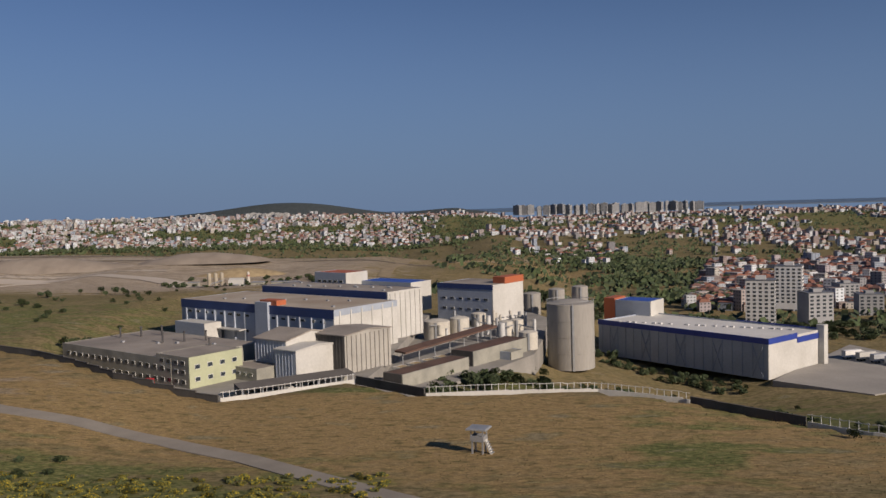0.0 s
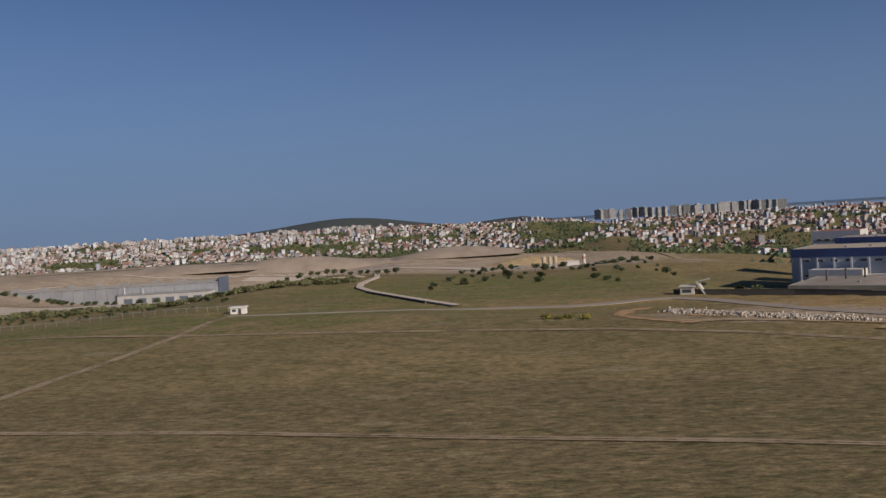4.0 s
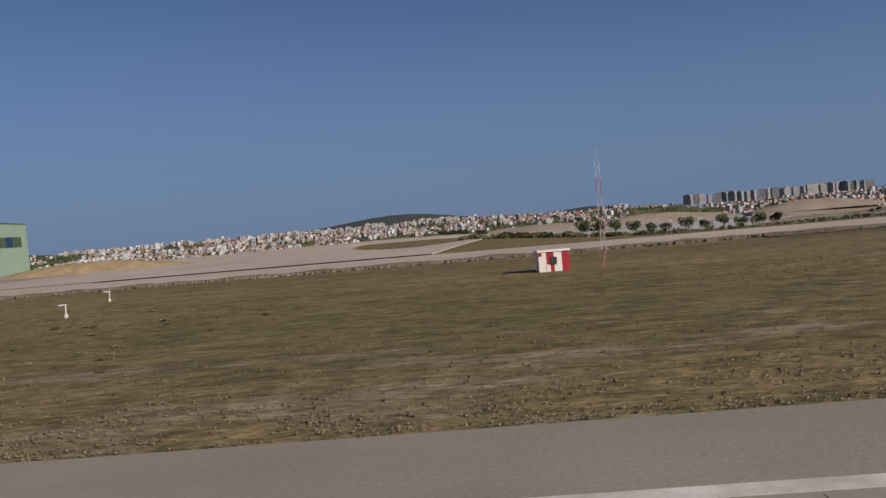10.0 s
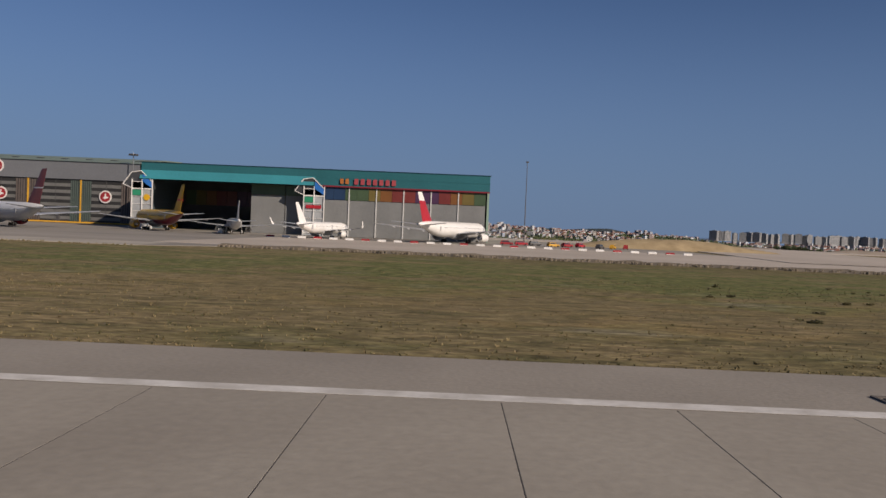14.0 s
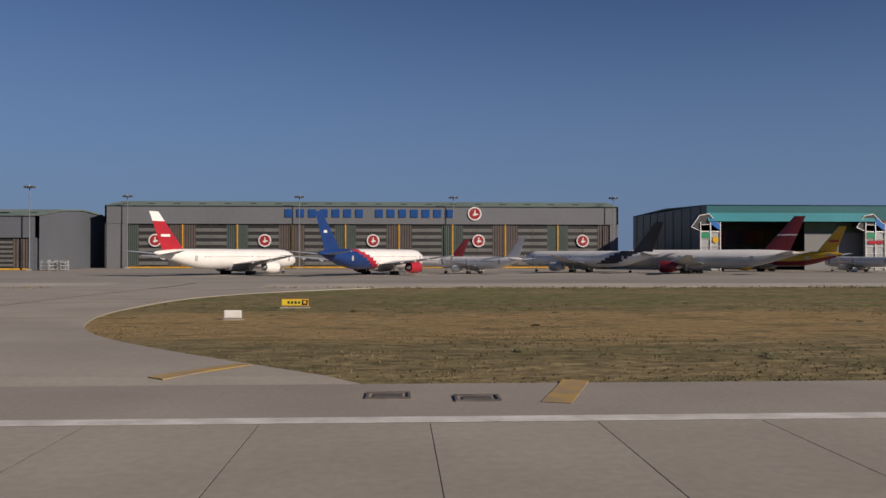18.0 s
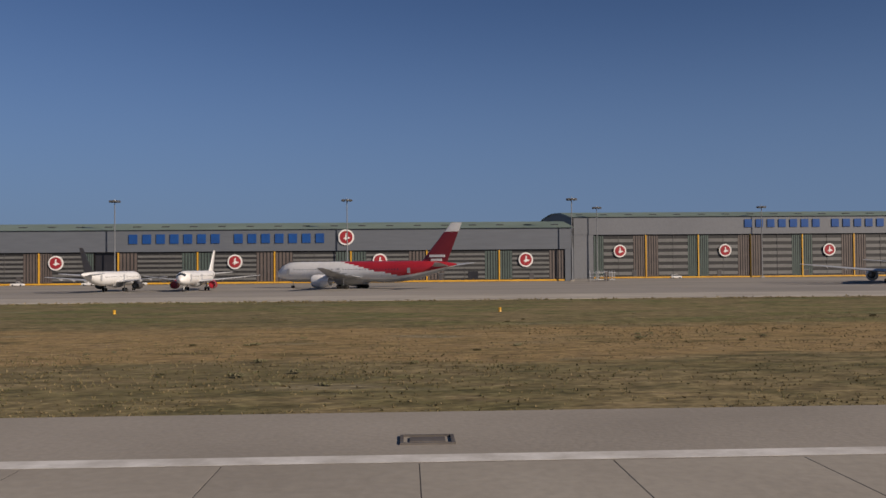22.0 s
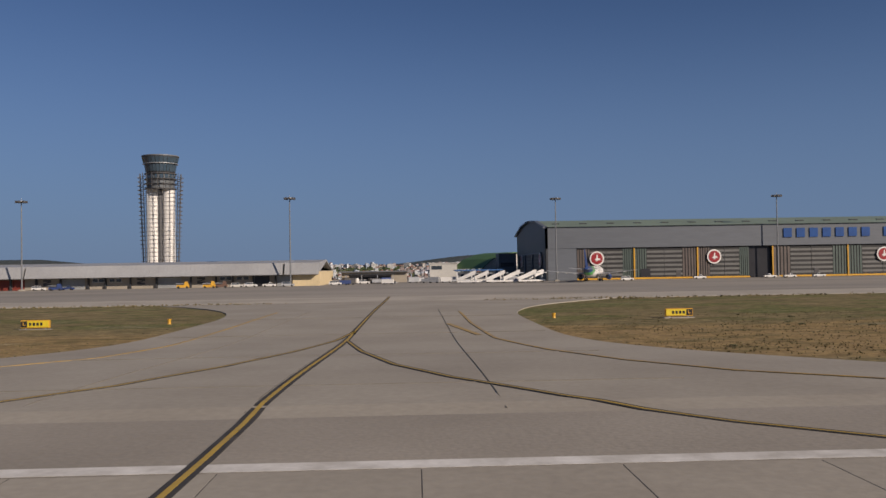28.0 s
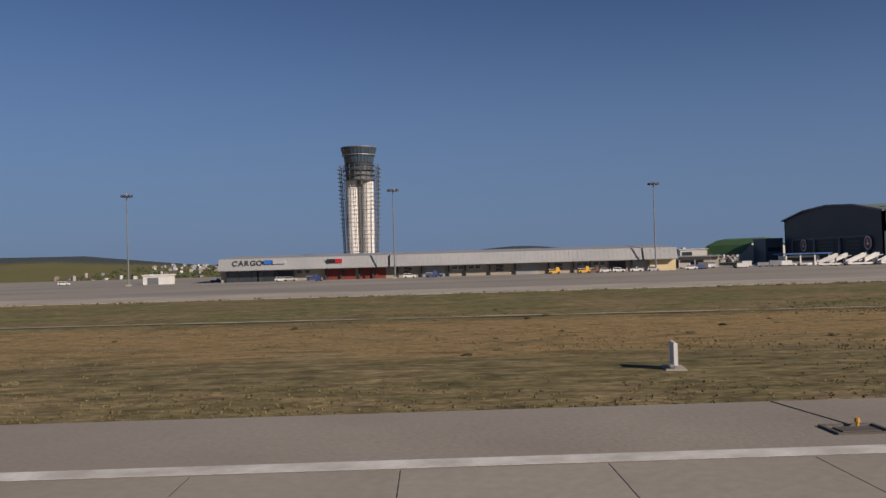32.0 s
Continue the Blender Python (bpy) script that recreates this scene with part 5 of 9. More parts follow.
    # wall colours cooled towards blue, with the distance haze painted in
    for m in (island_mat("town_walls", [(0.450, 0.475, 0.498), (0.324, 0.281, 0.265), (0.558, 0.592, 0.625), (0.243, 0.194, 0.180), (0.405, 0.378, 0.339), (0.297, 0.339, 0.403), (0.495, 0.514, 0.530), (0.360, 0.320, 0.329), (0.216, 0.213, 0.223)]),
              island_mat("town_roof_tiles", [(0.24, 0.10, 0.065), (0.20, 0.085, 0.06), (0.28, 0.13, 0.085), (0.18, 0.10, 0.08)]),
              island_mat("town_flat_roofs", [(0.30, 0.29, 0.28), (0.36, 0.34, 0.32), (0.24, 0.20, 0.18)]), GLASSY):
        me.materials.append(m)
    me.polygons.foreach_set("material_index", mi)
    tagged(new("town_houses", me), "dense far town of pale apartment houses with red roofs", "houses", kind="stuff")


town()


def tower_block(name, label, group, floors, bays, w, d, wall, storey=1.75, far=False):
    """An apartment tower with its windows, balconies and roof house built."""
    t = thing(name, label, "apartment block", Matrix(), group)
    hh = floors * storey + 0.8
    part("wall", Geo().box(-w, w, -d, d, -2.5, hh), wall, t)
    part("roof", Geo().box(-w - 0.15, w + 0.15, -d - 0.15, d + 0.15, hh, hh + 0.35), CLADPALE, t)
    part("roof_house", Geo().box(-w * 0.35, w * 0.35, -d * 0.4, d * 0.4, hh + 0.3, hh + 1.8), wall, t)
    pane = Geo().box(-w / bays * 0.52, w / bays * 0.52, -0.06, 0.04, 0, 0.95).mesh("window")
    if far:
        for k in range(floors):
            g = Geo()
            z = 0.6 + k * storey
            for q in range(bays):
                u = ((q + 0.5) / bays * 2 - 1) * w
                g.box(u - w / bays * 0.5, u + w / bays * 0.5, -d - 0.06, -d + 0.04, z, z + 0.95)
            for q in (-0.5, 0.5):
                g.box(w - 0.04, w + 0.06, q * d - 1.2, q * d + 1.2, z, z + 0.95)
            part("glazing_band", g, GLASSY, t)["kind"] = "stuff"
        return t
    for side in (-1, 1):
        for k in range(floors):
            for q in range(bays):
                if side == 1 and q >= max(2, bays - 1):
                    continue
                o = part("window", pane, GLASSY, t)
                u = (q + 0.5) / bays * 2 - 1
                if side == -1:
                    o.matrix_basis = pose(u * w, -d, 0.6 + k * storey)
                else:
                    u = (q + 0.5) / max(2, bays - 1) * 2 - 1
                    o.matrix_basis = pose(w, u * d, 0.6 + k * storey, 0, 0, 90)
    return t


PALEWALL = mat("pale_apartment_wall", (0.50, 0.495, 0.48), (0.42, 0.415, 0.405), 0.2, 2, 0.8, spread=0.12)
# tan walls turned grey: the haze over the ridge is put into the colour
HAZEWALL = mat("haze_grey_apartment_wall", (0.33, 0.335, 0.34), (0.28, 0.285, 0.295), 0.2, 2, 0.8, spread=0.12)
ridge = tower_block("ridge_apartment_block", "tall pale apartment block on the far ridge", "blocks on the ridge", 11, 5, 10.5, 4.2, HAZEWALL, far=True)
ridge.matrix_world = pose(1118, 2022, 17.6 - 20.5, 0, 0, -50)
rr = random.Random(14)
x = 1118.0
for i in range(1, 27):
    x += rr.choice((14.0, 16.0, 17.0, 21.0))
    c = copy_thing(ridge, pose(x, 2022 + (x - 1118) * 0.12 + rr.uniform(-8, 8), 17.6 - 20.5 - rr.choice((0, 0.8, 2.2, 3.8)), 0, 0, rr.choice((-52, -46, -20, 8, 30))))
    c.scale = (rr.choice((0.5, 0.75, 0.95)), 1.0, 1.0)
white_row = tower_block("far_apartment_block", "tall white apartment block in the far town", "far white blocks", 9, 4, 7, 6, PALEWALL, far=True)
white_row.matrix_world = pose(500, 1978, h(500, 1978) - 1)
for i in range(1, 9):
    u, v = 500 + 15.5 * i - (0 if i < 6 else 220), 1978 - (8 * i) % 20
    copy_thing(white_row, pose(u, v, h(u, v) - 1 - (i % 3), 0, 0, 12 * math.sin(i * 2.3)))
for i, (x, y, zz) in enumerate(((380, 1900, -11), (410, 1920, -12), (330, 1950, -9), (250, 1980, -8), (180, 2000, -9), (120, 1990, -9), (60, 2010, -8), (-20, 2020, -9), (20, 1960, -10), (660, 1720, -17), (690, 1735, -17), (770, 1690, -16), (350, 1880, -14), (300, 1905, -12), (275, 1930, -12), (225, 1940, -11), (205, 1960, -11), (150, 1965, -11), (95, 1960, -11), (-60, 1990, -10), (-95, 2005, -10), (-130, 1985, -9))):
    copy_thing(white_row, pose(x, y, h(x, y) - 3 + 0.25 * zz, 0, 0, 25 * math.sin(i * 1.9)))
near = tower_block("apartment_tower", "tall white apartment tower with rows of dark windows", "near apartment towers", 10, 5, 6.2, 5, mat("white_apartment_wall", (0.62, 0.62, 0.61), (0.52, 0.52, 0.51), 0.2, 2, 0.8, spread=0.1))
near.matrix_world = pose(1163, 386, -12.5 - 18.3, 0, 0, -20)
copy_thing(near, pose(1189, 425, -28, 0, 0, -24))
low = tower_block("apartment_house", "haze-grey mid-rise apartment house with balconies", "near apartment houses", 6, 4, 6, 5, HAZEWALL)
low.matrix_world = pose(1192, 400, -31.5, 0, 0, 10)
for x, y, r in ((1240, 410, 5), (1238, 450, -8), (1262, 440, 10), (1270, 480, 0), (1290, 455, 14), (1305, 500, 3), (1255, 520, 6), (1212, 480, 20)):
    copy_thing(low, pose(x, y, h(x, y) - 0.5, 0, 0, r))

# ---- factory below the approach ----
FR = -34.9          # the factory's grid is turned by this much
# blue-grey cladding; on hall fronts it also carries their painted shade
BLUESH = mat("blue_grey_shade_cladding", (0.36, 0.40, 0.46), (0.29, 0.325, 0.38), 0.12, 2, 0.6)
DEEPBLUE = mat("deep_blue_cladding", (0.035, 0.06, 0.17), (0.028, 0.048, 0.135), 0.12, 2, 0.5)
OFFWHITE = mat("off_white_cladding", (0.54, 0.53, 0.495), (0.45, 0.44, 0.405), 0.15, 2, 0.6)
CREAMROOF = mat("weathered_cream_roof", (0.42, 0.37, 0.30), (0.30, 0.24, 0.18), 0.09, 2, 0.8)
GREYROOF = mat("weathered_grey_roof", (0.33, 0.295, 0.255), (0.215, 0.19, 0.165), 0.12, 2, 0.8)
BRIGHTROOF = mat("bright_membrane_roof", (0.66, 0.65, 0.62), (0.56, 0.55, 0.52), 0.1, 2, 0.6)
OLDWALL = mat("old_stained_plaster", (0.33, 0.32, 0.27), (0.22, 0.215, 0.185), 0.25, 3, 0.85)
LIME = mat("pale_green_plaster", (0.42, 0.44, 0.29), (0.36, 0.38, 0.25), 0.25, 3, 0.85)
RUST = mat("rusty_roof_sheet", (0.13, 0.075, 0.055), (0.09, 0.055, 0.042), 0.2, 3, 0.8)
ORANGEBOX = mat("orange_red_cladding", (0.42, 0.12, 0.05), (0.34, 0.10, 0.045), 0.2, 3, 0.6)
SILO = mat("grey_silo_concrete", (0.33, 0.315, 0.285), (0.26, 0.245, 0.225), 0.12, 2, 0.8, stretch=(1, 1, 0.2))
TANK = mat("cream_tank_paint", (0.56, 0.53, 0.46), (0.46, 0.43, 0.37), 0.2, 2, 0.6)
YARD = mat("factory_yard_concrete", (0.30, 0.285, 0.26), (0.22, 0.21, 0.19), 0.15, 2, 0.9)
DARKWALL = mat("dark_boundary_wall", (0.10, 0.095, 0.088), (0.07, 0.066, 0.06), 0.3, 3, 0.9)
EARTH = mat("bare_yellow_earth", (0.40, 0.31, 0.18), (0.27, 0.205, 0.115), 0.35, 4, 0.95, bump=0.4)
TRACKM = mat("pale_dirt_track", (0.30, 0.235, 0.15), (0.19, 0.15, 0.09), 0.3, 4, 0.95, bump=0.3)
ROADM = mat("grey_country_road", (0.29, 0.26, 0.215), (0.23, 0.205, 0.17), 0.25, 4, 0.9)


def fpose(x, y, z):
    return pose(x, y, z, 0, 0, FR)


def works(name, label, fx, fy, z0, z1, length, depth, front, side, roof, windows=(), parapet=0.0, ribs=0, vents=0):
    """A factory hall whose front right corner is at (fx, fy); it runs back to the left by length and away by depth."""
    t = thing(name, label, "factory hall", fpose(fx, fy, z0))
    hh = z1 - z0
    # front and sunny end differ in colour; the front's shade is painted in
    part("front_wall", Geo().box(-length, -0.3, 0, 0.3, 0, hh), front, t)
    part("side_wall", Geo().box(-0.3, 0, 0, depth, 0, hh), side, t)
    part("side_wall", Geo().box(-length, -length + 0.3, 0.3, depth, 0, hh), front, t)
    part("back_wall", Geo().box(-length + 0.3, -0.3, depth - 0.3, depth, 0, hh), front, t)
    part("roof", Geo().box(-length + 0.25, -0.25, 0.25, depth - 0.25, hh - 0.35 - parapet, hh - 0.05 - parapet), roof, t)
    for z, h2, w2, n, inset in windows:
        for i in range(n):
            a = -length + inset + (length - 2 * inset) * (i + 0.5) / n
            o = part("window", Geo().box(a - w2 / 2, a + w2 / 2, -0.07, 0.06, z, z + h2), STRUT, t)
            part("pane", Geo().box(a - w2 / 2 + 0.06, a + w2 / 2 - 0.06, -0.11, -0.06, z + 0.06, z + h2 - 0.06), GLASSY, o)
    for i in range(ribs):
        b = depth * (i + 0.5) / ribs
        part("pilaster", Geo().box(-0.02, 0.22, b - 0.2, b + 0.2, 0, hh - 0.4), OFFWHITE, t)
    for i in range(vents):
        a, b = -length * (0.08 + 0.84 * ((i * 0.37) % 1)), depth * (0.2 + 0.6 * ((i * 0.61) % 1))
        part("roof_vent", Geo().bevel_box(a - 0.35, a + 0.35, b - 0.3, b + 0.3, hh - 0.1 - parapet, hh + 0.35 - parapet, 0.1), GALV, t)
    return t


# yard
slab("factory_yard", [(948, 183), (985, 155), (995.4, 142.8), (1016.6, 157.2), (1019, 175), (1021, 215), (1024, 262), (1000, 262), (950, 225)], -8.35, YARD, "stained concrete factory yard", 6)
slab("lower_yard", [(1019, 160), (1026, 158), (1040, 178), (1052, 200), (1056, 225), (1060, 262), (1050, 292), (1024, 262), (1021, 215), (1019, 175)], -10.6, YARD, "lower concrete yard between tanks and sheds", 6)
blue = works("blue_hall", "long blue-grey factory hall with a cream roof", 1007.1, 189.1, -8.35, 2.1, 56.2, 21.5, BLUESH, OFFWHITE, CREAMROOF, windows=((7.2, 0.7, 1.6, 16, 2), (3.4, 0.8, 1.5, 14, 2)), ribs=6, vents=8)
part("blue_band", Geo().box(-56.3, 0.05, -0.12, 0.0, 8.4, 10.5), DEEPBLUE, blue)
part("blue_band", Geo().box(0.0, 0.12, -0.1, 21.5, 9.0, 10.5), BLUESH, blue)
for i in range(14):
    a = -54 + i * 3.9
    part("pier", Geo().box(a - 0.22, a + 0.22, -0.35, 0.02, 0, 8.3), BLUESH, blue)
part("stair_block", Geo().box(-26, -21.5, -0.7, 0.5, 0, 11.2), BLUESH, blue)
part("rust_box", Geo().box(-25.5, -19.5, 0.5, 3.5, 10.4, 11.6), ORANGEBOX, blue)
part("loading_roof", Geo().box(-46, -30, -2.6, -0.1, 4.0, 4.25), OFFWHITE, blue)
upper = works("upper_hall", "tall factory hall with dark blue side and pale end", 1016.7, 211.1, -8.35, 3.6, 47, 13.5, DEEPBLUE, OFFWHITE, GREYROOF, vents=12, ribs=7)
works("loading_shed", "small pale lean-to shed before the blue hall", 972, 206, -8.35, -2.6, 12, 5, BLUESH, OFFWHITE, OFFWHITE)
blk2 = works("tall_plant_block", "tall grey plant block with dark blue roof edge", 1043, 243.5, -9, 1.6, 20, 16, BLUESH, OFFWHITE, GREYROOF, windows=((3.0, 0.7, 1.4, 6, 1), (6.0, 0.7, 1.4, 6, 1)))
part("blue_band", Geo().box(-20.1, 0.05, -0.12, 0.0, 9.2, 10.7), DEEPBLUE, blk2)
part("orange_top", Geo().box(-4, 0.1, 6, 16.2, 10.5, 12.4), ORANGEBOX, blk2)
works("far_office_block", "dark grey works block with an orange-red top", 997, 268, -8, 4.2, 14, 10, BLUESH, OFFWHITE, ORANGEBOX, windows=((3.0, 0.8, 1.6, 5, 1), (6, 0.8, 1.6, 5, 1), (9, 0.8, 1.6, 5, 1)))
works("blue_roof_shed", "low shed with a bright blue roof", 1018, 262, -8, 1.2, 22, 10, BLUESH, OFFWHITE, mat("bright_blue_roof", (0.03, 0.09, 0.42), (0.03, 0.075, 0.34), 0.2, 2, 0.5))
# the old low building with a flat roof, and its green corner block
old = works("old_workshop", "long old grey workshop with stained flat roof", 980.5, 160.6, -8.35, -3.1, 40, 22, OLDWALL, OLDWALL, GREYROOF, windows=((0.7, 0.8, 1.1, 15, 1.5), (3.0, 0.8, 1.1, 15, 1.5)), vents=5)
green = works("green_workshop_block", "pale green and grey three-storey workshop corner block", 985.2, 157.4, -8.4, -2.4, 10.5, 12.5, OLDWALL, LIME, GREYROOF, windows=((0.8, 0.8, 1.2, 4, 0.8), (2.7, 0.8, 1.2, 4, 0.8), (4.4, 0.8, 1.2, 4, 0.8)))
for k in range(2):
    for i in range(4):
        o = part("window", Geo().box(-0.06, 0.07, 1.2 + i * 2.9, 2.4 + i * 2.9, 1.2 + 2.4 * k, 2.1 + 2.4 * k), STRUT, green)
        part("pane", Geo().box(0.06, 0.11, 1.28 + i * 2.9, 2.32 + i * 2.9, 1.28 + 2.4 * k, 2.02 + 2.4 * k), GLASSY, o)
for i in range(7):
    x, y = 958 + i * 4.4, 190 - i * 3.0 + (i % 3) * 4
    st = thing("roof_chimney", "thin dark sheet-metal chimney on the workshop roof", "chimney", pose(x, y, -3.3), "workshop chimneys")
    part("pipe", Geo().cyl((0, 0, 0), (0, 0, 2.2), 0.24, 0.2, 8), DARKMETAL, st)
    part("cap", Geo().cyl((0, 0, 2.2), (0, 0, 2.5), 0.4, 0.1, 8), DARKMETAL, st)
# pale gabled halls and the corrugated one
def gabled(name, label, fx, fy, z0, z1, length, depth, front, side, roof, rise, corr=0):
    t = thing(name, label, "factory hall", fpose(fx, fy, z0))
    hh = z1 - z0
    part("front_wall", Geo().box(-length, -0.2, 0, 0.2, 0, hh), front, t)
    part("side_wall", Geo().prism([(0, 0), (depth, 0), (depth, hh), (depth / 2, hh + rise), (0, hh)], "x", -0.2, 0), side, t)
    part("side_wall", Geo().prism([(0.2, 0), (depth, 0), (depth, hh), (depth / 2, hh + rise), (0.2, hh)], "x", -length, -length + 0.2), front, t)
    part("roof", Geo().prism([(-0.25, hh - 0.05), (depth / 2, hh + rise), (depth + 0.25, hh - 0.05), (depth + 0.25, hh + 0.15), (depth / 2, hh + rise + 0.22), (-0.25, hh + 0.15)], "x", -length - 0.2, 0.25), roof, t)
    for i in range(corr):
        b = depth * (i + 0.5) / corr
        part("rib", Geo().box(0, 0.25, b - depth / corr * 0.22, b + depth / corr * 0.22, 0, hh - 0.1), side, t)
    n = int(length / 0.9)
    for i in range(n):
        a = -length + 0.3 + i * 0.9
        part("rib", Geo().box(a - 0.1, a + 0.1, -0.06, 0.01, 0, hh), front, t)
    return t


# fronts coloured darker than the sunlit gable ends, as painted shade
gabled("pale_hall", "pale green-white metal hall with a shallow gable", 1004.3, 162.5, -8.4, -2.5, 6.0, 11.5, BLUESH, OFFWHITE, OFFWHITE, 0.5)
gabled("pale_hall", "older pale metal hall with a grey gabled roof", 1001.4, 166.8, -8.4, -1.2, 9.5, 14, BLUESH, OFFWHITE, GREYROOF, 1.3)
gabled("corrugated_hall", "tall corrugated grey metal hall", 1012.8, 168.8, -8.6, -0.7, 9.0, 13.8, DARKWALL, mat("corrugated_grey", (0.40, 0.38, 0.34), (0.31, 0.295, 0.265), 0.2, 2, 0.6), GREYROOF, 0.6, corr=10)
works("yard_annex", "low annex with a flat grey roof", 996.5, 162.6, -8.4, -5.8, 9, 9, OLDWALL, OLDWALL, GREYROOF, windows=((1.0, 0.7, 1.0, 4, 0.8),))
shed = works("rusty_shed", "long low shed with a rusty brown roof", 1024.5, 165, -10.6, -7.9, 5.0, 22, DARKWALL, OLDWALL, RUST)
works("rusty_shed", "open shed with a rusty brown roof and bays", 1038, 186, -10.6, -7.3, 6, 22, DARKWALL, OLDWALL, RUST)
for i in range(5):
    works("storage_bay", "open concrete storage bay with pale heaps", 1024 + i * 2.6, 176 + i * 3.7, -10.6, -8.8, 3.6, 3.2, OFFWHITE, ORANGEBOX if i == 2 else OFFWHITE, EARTH)
works("white_lean_to", "small shed with a white roof among bushes", 1046.4, 192.7, -11.6, -8.8, 5, 5, BLUESH, OLDWALL, OLDWALL)


def tank(name, label, x, y, z0, z1, r, m, group, rail=False):
    t = thing(name, label, "tank", pose(x, y, z0), group)
    part("shell", Geo().revolve([(0, r), (z1 - z0, r), (z1 - z0 + r * 0.12, r * 0.5), (z1 - z0 + r * 0.16, 0.05)], "z", (0, 0, 0), 30), m, t, smooth=True)
    for k in range(1, 4):
        z = (z1 - z0) * k / 4
        part("hoop", Geo().revolve([(z, r), (z, r + 0.07), (z + 0.14, r + 0.07), (z + 0.14, r)], "z", (0, 0, 0), 30, caps=False), m, t)
    part("ladder", Geo().box(-0.25, 0.25, -r - 0.25, -r - 0.05, 0, z1 - z0), GALV, t)
    if rail:
        part("railing", Geo().revolve([(z1 - z0 + 0.75, r - 0.1), (z1 - z0 + 0.85, r - 0.1), (z1 - z0 + 0.85, r), (z1 - z0 + 0.75, r)], "z", (0, 0, 0), 30, caps=False), GALV, t)
        for i in range(20):
            a = 2 * math.pi * i / 20
            part("rail_post", Geo().cyl(((r - 0.05) * math.cos(a), (r - 0.05) * math.sin(a), z1 - z0 - 0.1), ((r - 0.05) * math.cos(a), (r - 0.05) * math.sin(a), z1 - z0 + 0.85), 0.04, n=4), GALV, t)
    return t


tank("big_silo", "large round grey concrete silo with a railing on top", 1062.8, 223, -18.2, -1.4, 6.1, SILO, "factory tanks", True)
for x, y, r, z in ((1027.8, 226, 3.5, -5.8), (1033.8, 229, 2.6, -5.5), (1038.8, 239, 2.1, -5.7), (1046, 221, 1.8, -5.6), (1049, 226, 1.8, -5.9), (1051, 207, 2.3, -6.3)):
    tank("storage_tank", "round cream storage tank in the factory yard", x, y, -10.5, z, r, TANK, "factory tanks")
for x, y, r, z in ((1056, 282, 3.0, -5.0), (1064, 280, 2.6, -3.6), (1070, 266, 2.5, -1.5), (1050, 284, 2.4, -4.6)):
    tank("grain_silo", "round galvanised silo behind the plant", x, y, -12, z, r, SILO, "factory tanks")
pipes = thing("pipe_bridge", "long raised conveyor bridge on steel legs", "conveyor", Matrix())
part("trough", Geo().loft([[(1021, 184, -6.7), (1023.6, 182.2, -6.9), (1023.6, 182.2, -6.5), (1021, 184, -6.3)], [(1041, 212, -5.4), (1043.6, 210.2, -5.6), (1043.6, 210.2, -5.2), (1041, 212, -5.0)]]), RUST, pipes)
for i in range(7):
    x, y = 1024 + i * 3.2, 183.4 + i * 4.7
    part("leg", Geo().cyl((x - 1.2, y, -10.7), (x - 1.2, y, -6.75 + 0.2 * i), 0.12, n=5), GALV, pipes)
lean = thing("fence_shed", "long low dark roof on posts along the fence", "shed", pose(1006.6, 153.2, -8.35, 0, 0, 34.5))
part("roof", Geo().prism([(-1.4, 2.0), (2.6, 2.5), (2.6, 2.68), (-1.4, 2.18)], "x", -11, 11), mat("dark_felt_roof", (0.13, 0.12, 0.11), (0.10, 0.092, 0.085), 0.3, 3, 0.9), lean)
for k in range(7):
    part("post", Geo().box(-10.6 + k * 3.5, -10.4 + k * 3.5, -1.2, -1.0, 0, 2.05), GALV, lean)
part("back_wall", Geo().box(-11, 11, 2.3, 2.5, 0, 2.45), OLDWALL, lean)
for i, (x, y, c) in enumerate(((989, 172, RUST), (991.5, 174.5, STRUT), (994, 173.2, RED), (996.4, 175, GALV), (998.6, 171, BLUESH), (1000.5, 173.5, STRUT), (1002.6, 176.5, RUST), (1006, 182, GALV), (1009, 180.5, STRUT), (993, 177, YELLOWTRIM))):
    t = thing("pallet_stack", "stacked goods on a pallet in the factory yard", "pallet", pose(x, y, -8.35 if x < 1004 else -8.4, 0, 0, 25 * i), "yard pallets")
    part("pallet", Geo().box(-0.6, 0.6, -0.5, 0.5, 0, 0.14), OLDWALL, t)
    part("load", Geo().bevel_box(-0.55, 0.55, -0.45, 0.45, 0.14, 0.8 + 0.25 * (i % 3), 0.05), c, t)
rp = random.Random(8)
for i in range(26):
    x, y = 1028 + rp.random() * 26, 216 + rp.random() * 26
    st = thing("process_pipe", "bundle of pale process pipes and small vessels", "pipework", pose(x, y, -9), "plant pipework")
    part("vessel", Geo().cyl((0, 0, 0), (0, 0, rp.uniform(1.5, 5)), rp.uniform(0.3, 0.9), n=10), rp.choice((GALV, TANK, STRUT)), st, smooth=True)
    part("pipe", Geo().cyl((0, 0, 2.2), (rp.uniform(-4, 4), rp.uniform(-4, 4), 2.6), 0.16, n=6), GALV, st)
# the blue-edged warehouse on the slope
wh = thing("warehouse", "large grey warehouse with bright roof and blue edge", "warehouse", pose(1111.5, 217.5, -21.5, 0, 0, -49))
L1, D1, H1 = 56.0, 24.5, 10.2
# blue-grey front against pale end: shade and sun are in the colours
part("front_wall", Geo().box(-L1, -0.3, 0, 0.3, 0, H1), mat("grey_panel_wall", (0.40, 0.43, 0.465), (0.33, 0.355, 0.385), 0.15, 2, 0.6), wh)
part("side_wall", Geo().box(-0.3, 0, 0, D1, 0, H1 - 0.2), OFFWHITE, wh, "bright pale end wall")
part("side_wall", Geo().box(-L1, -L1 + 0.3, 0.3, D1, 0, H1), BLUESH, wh)
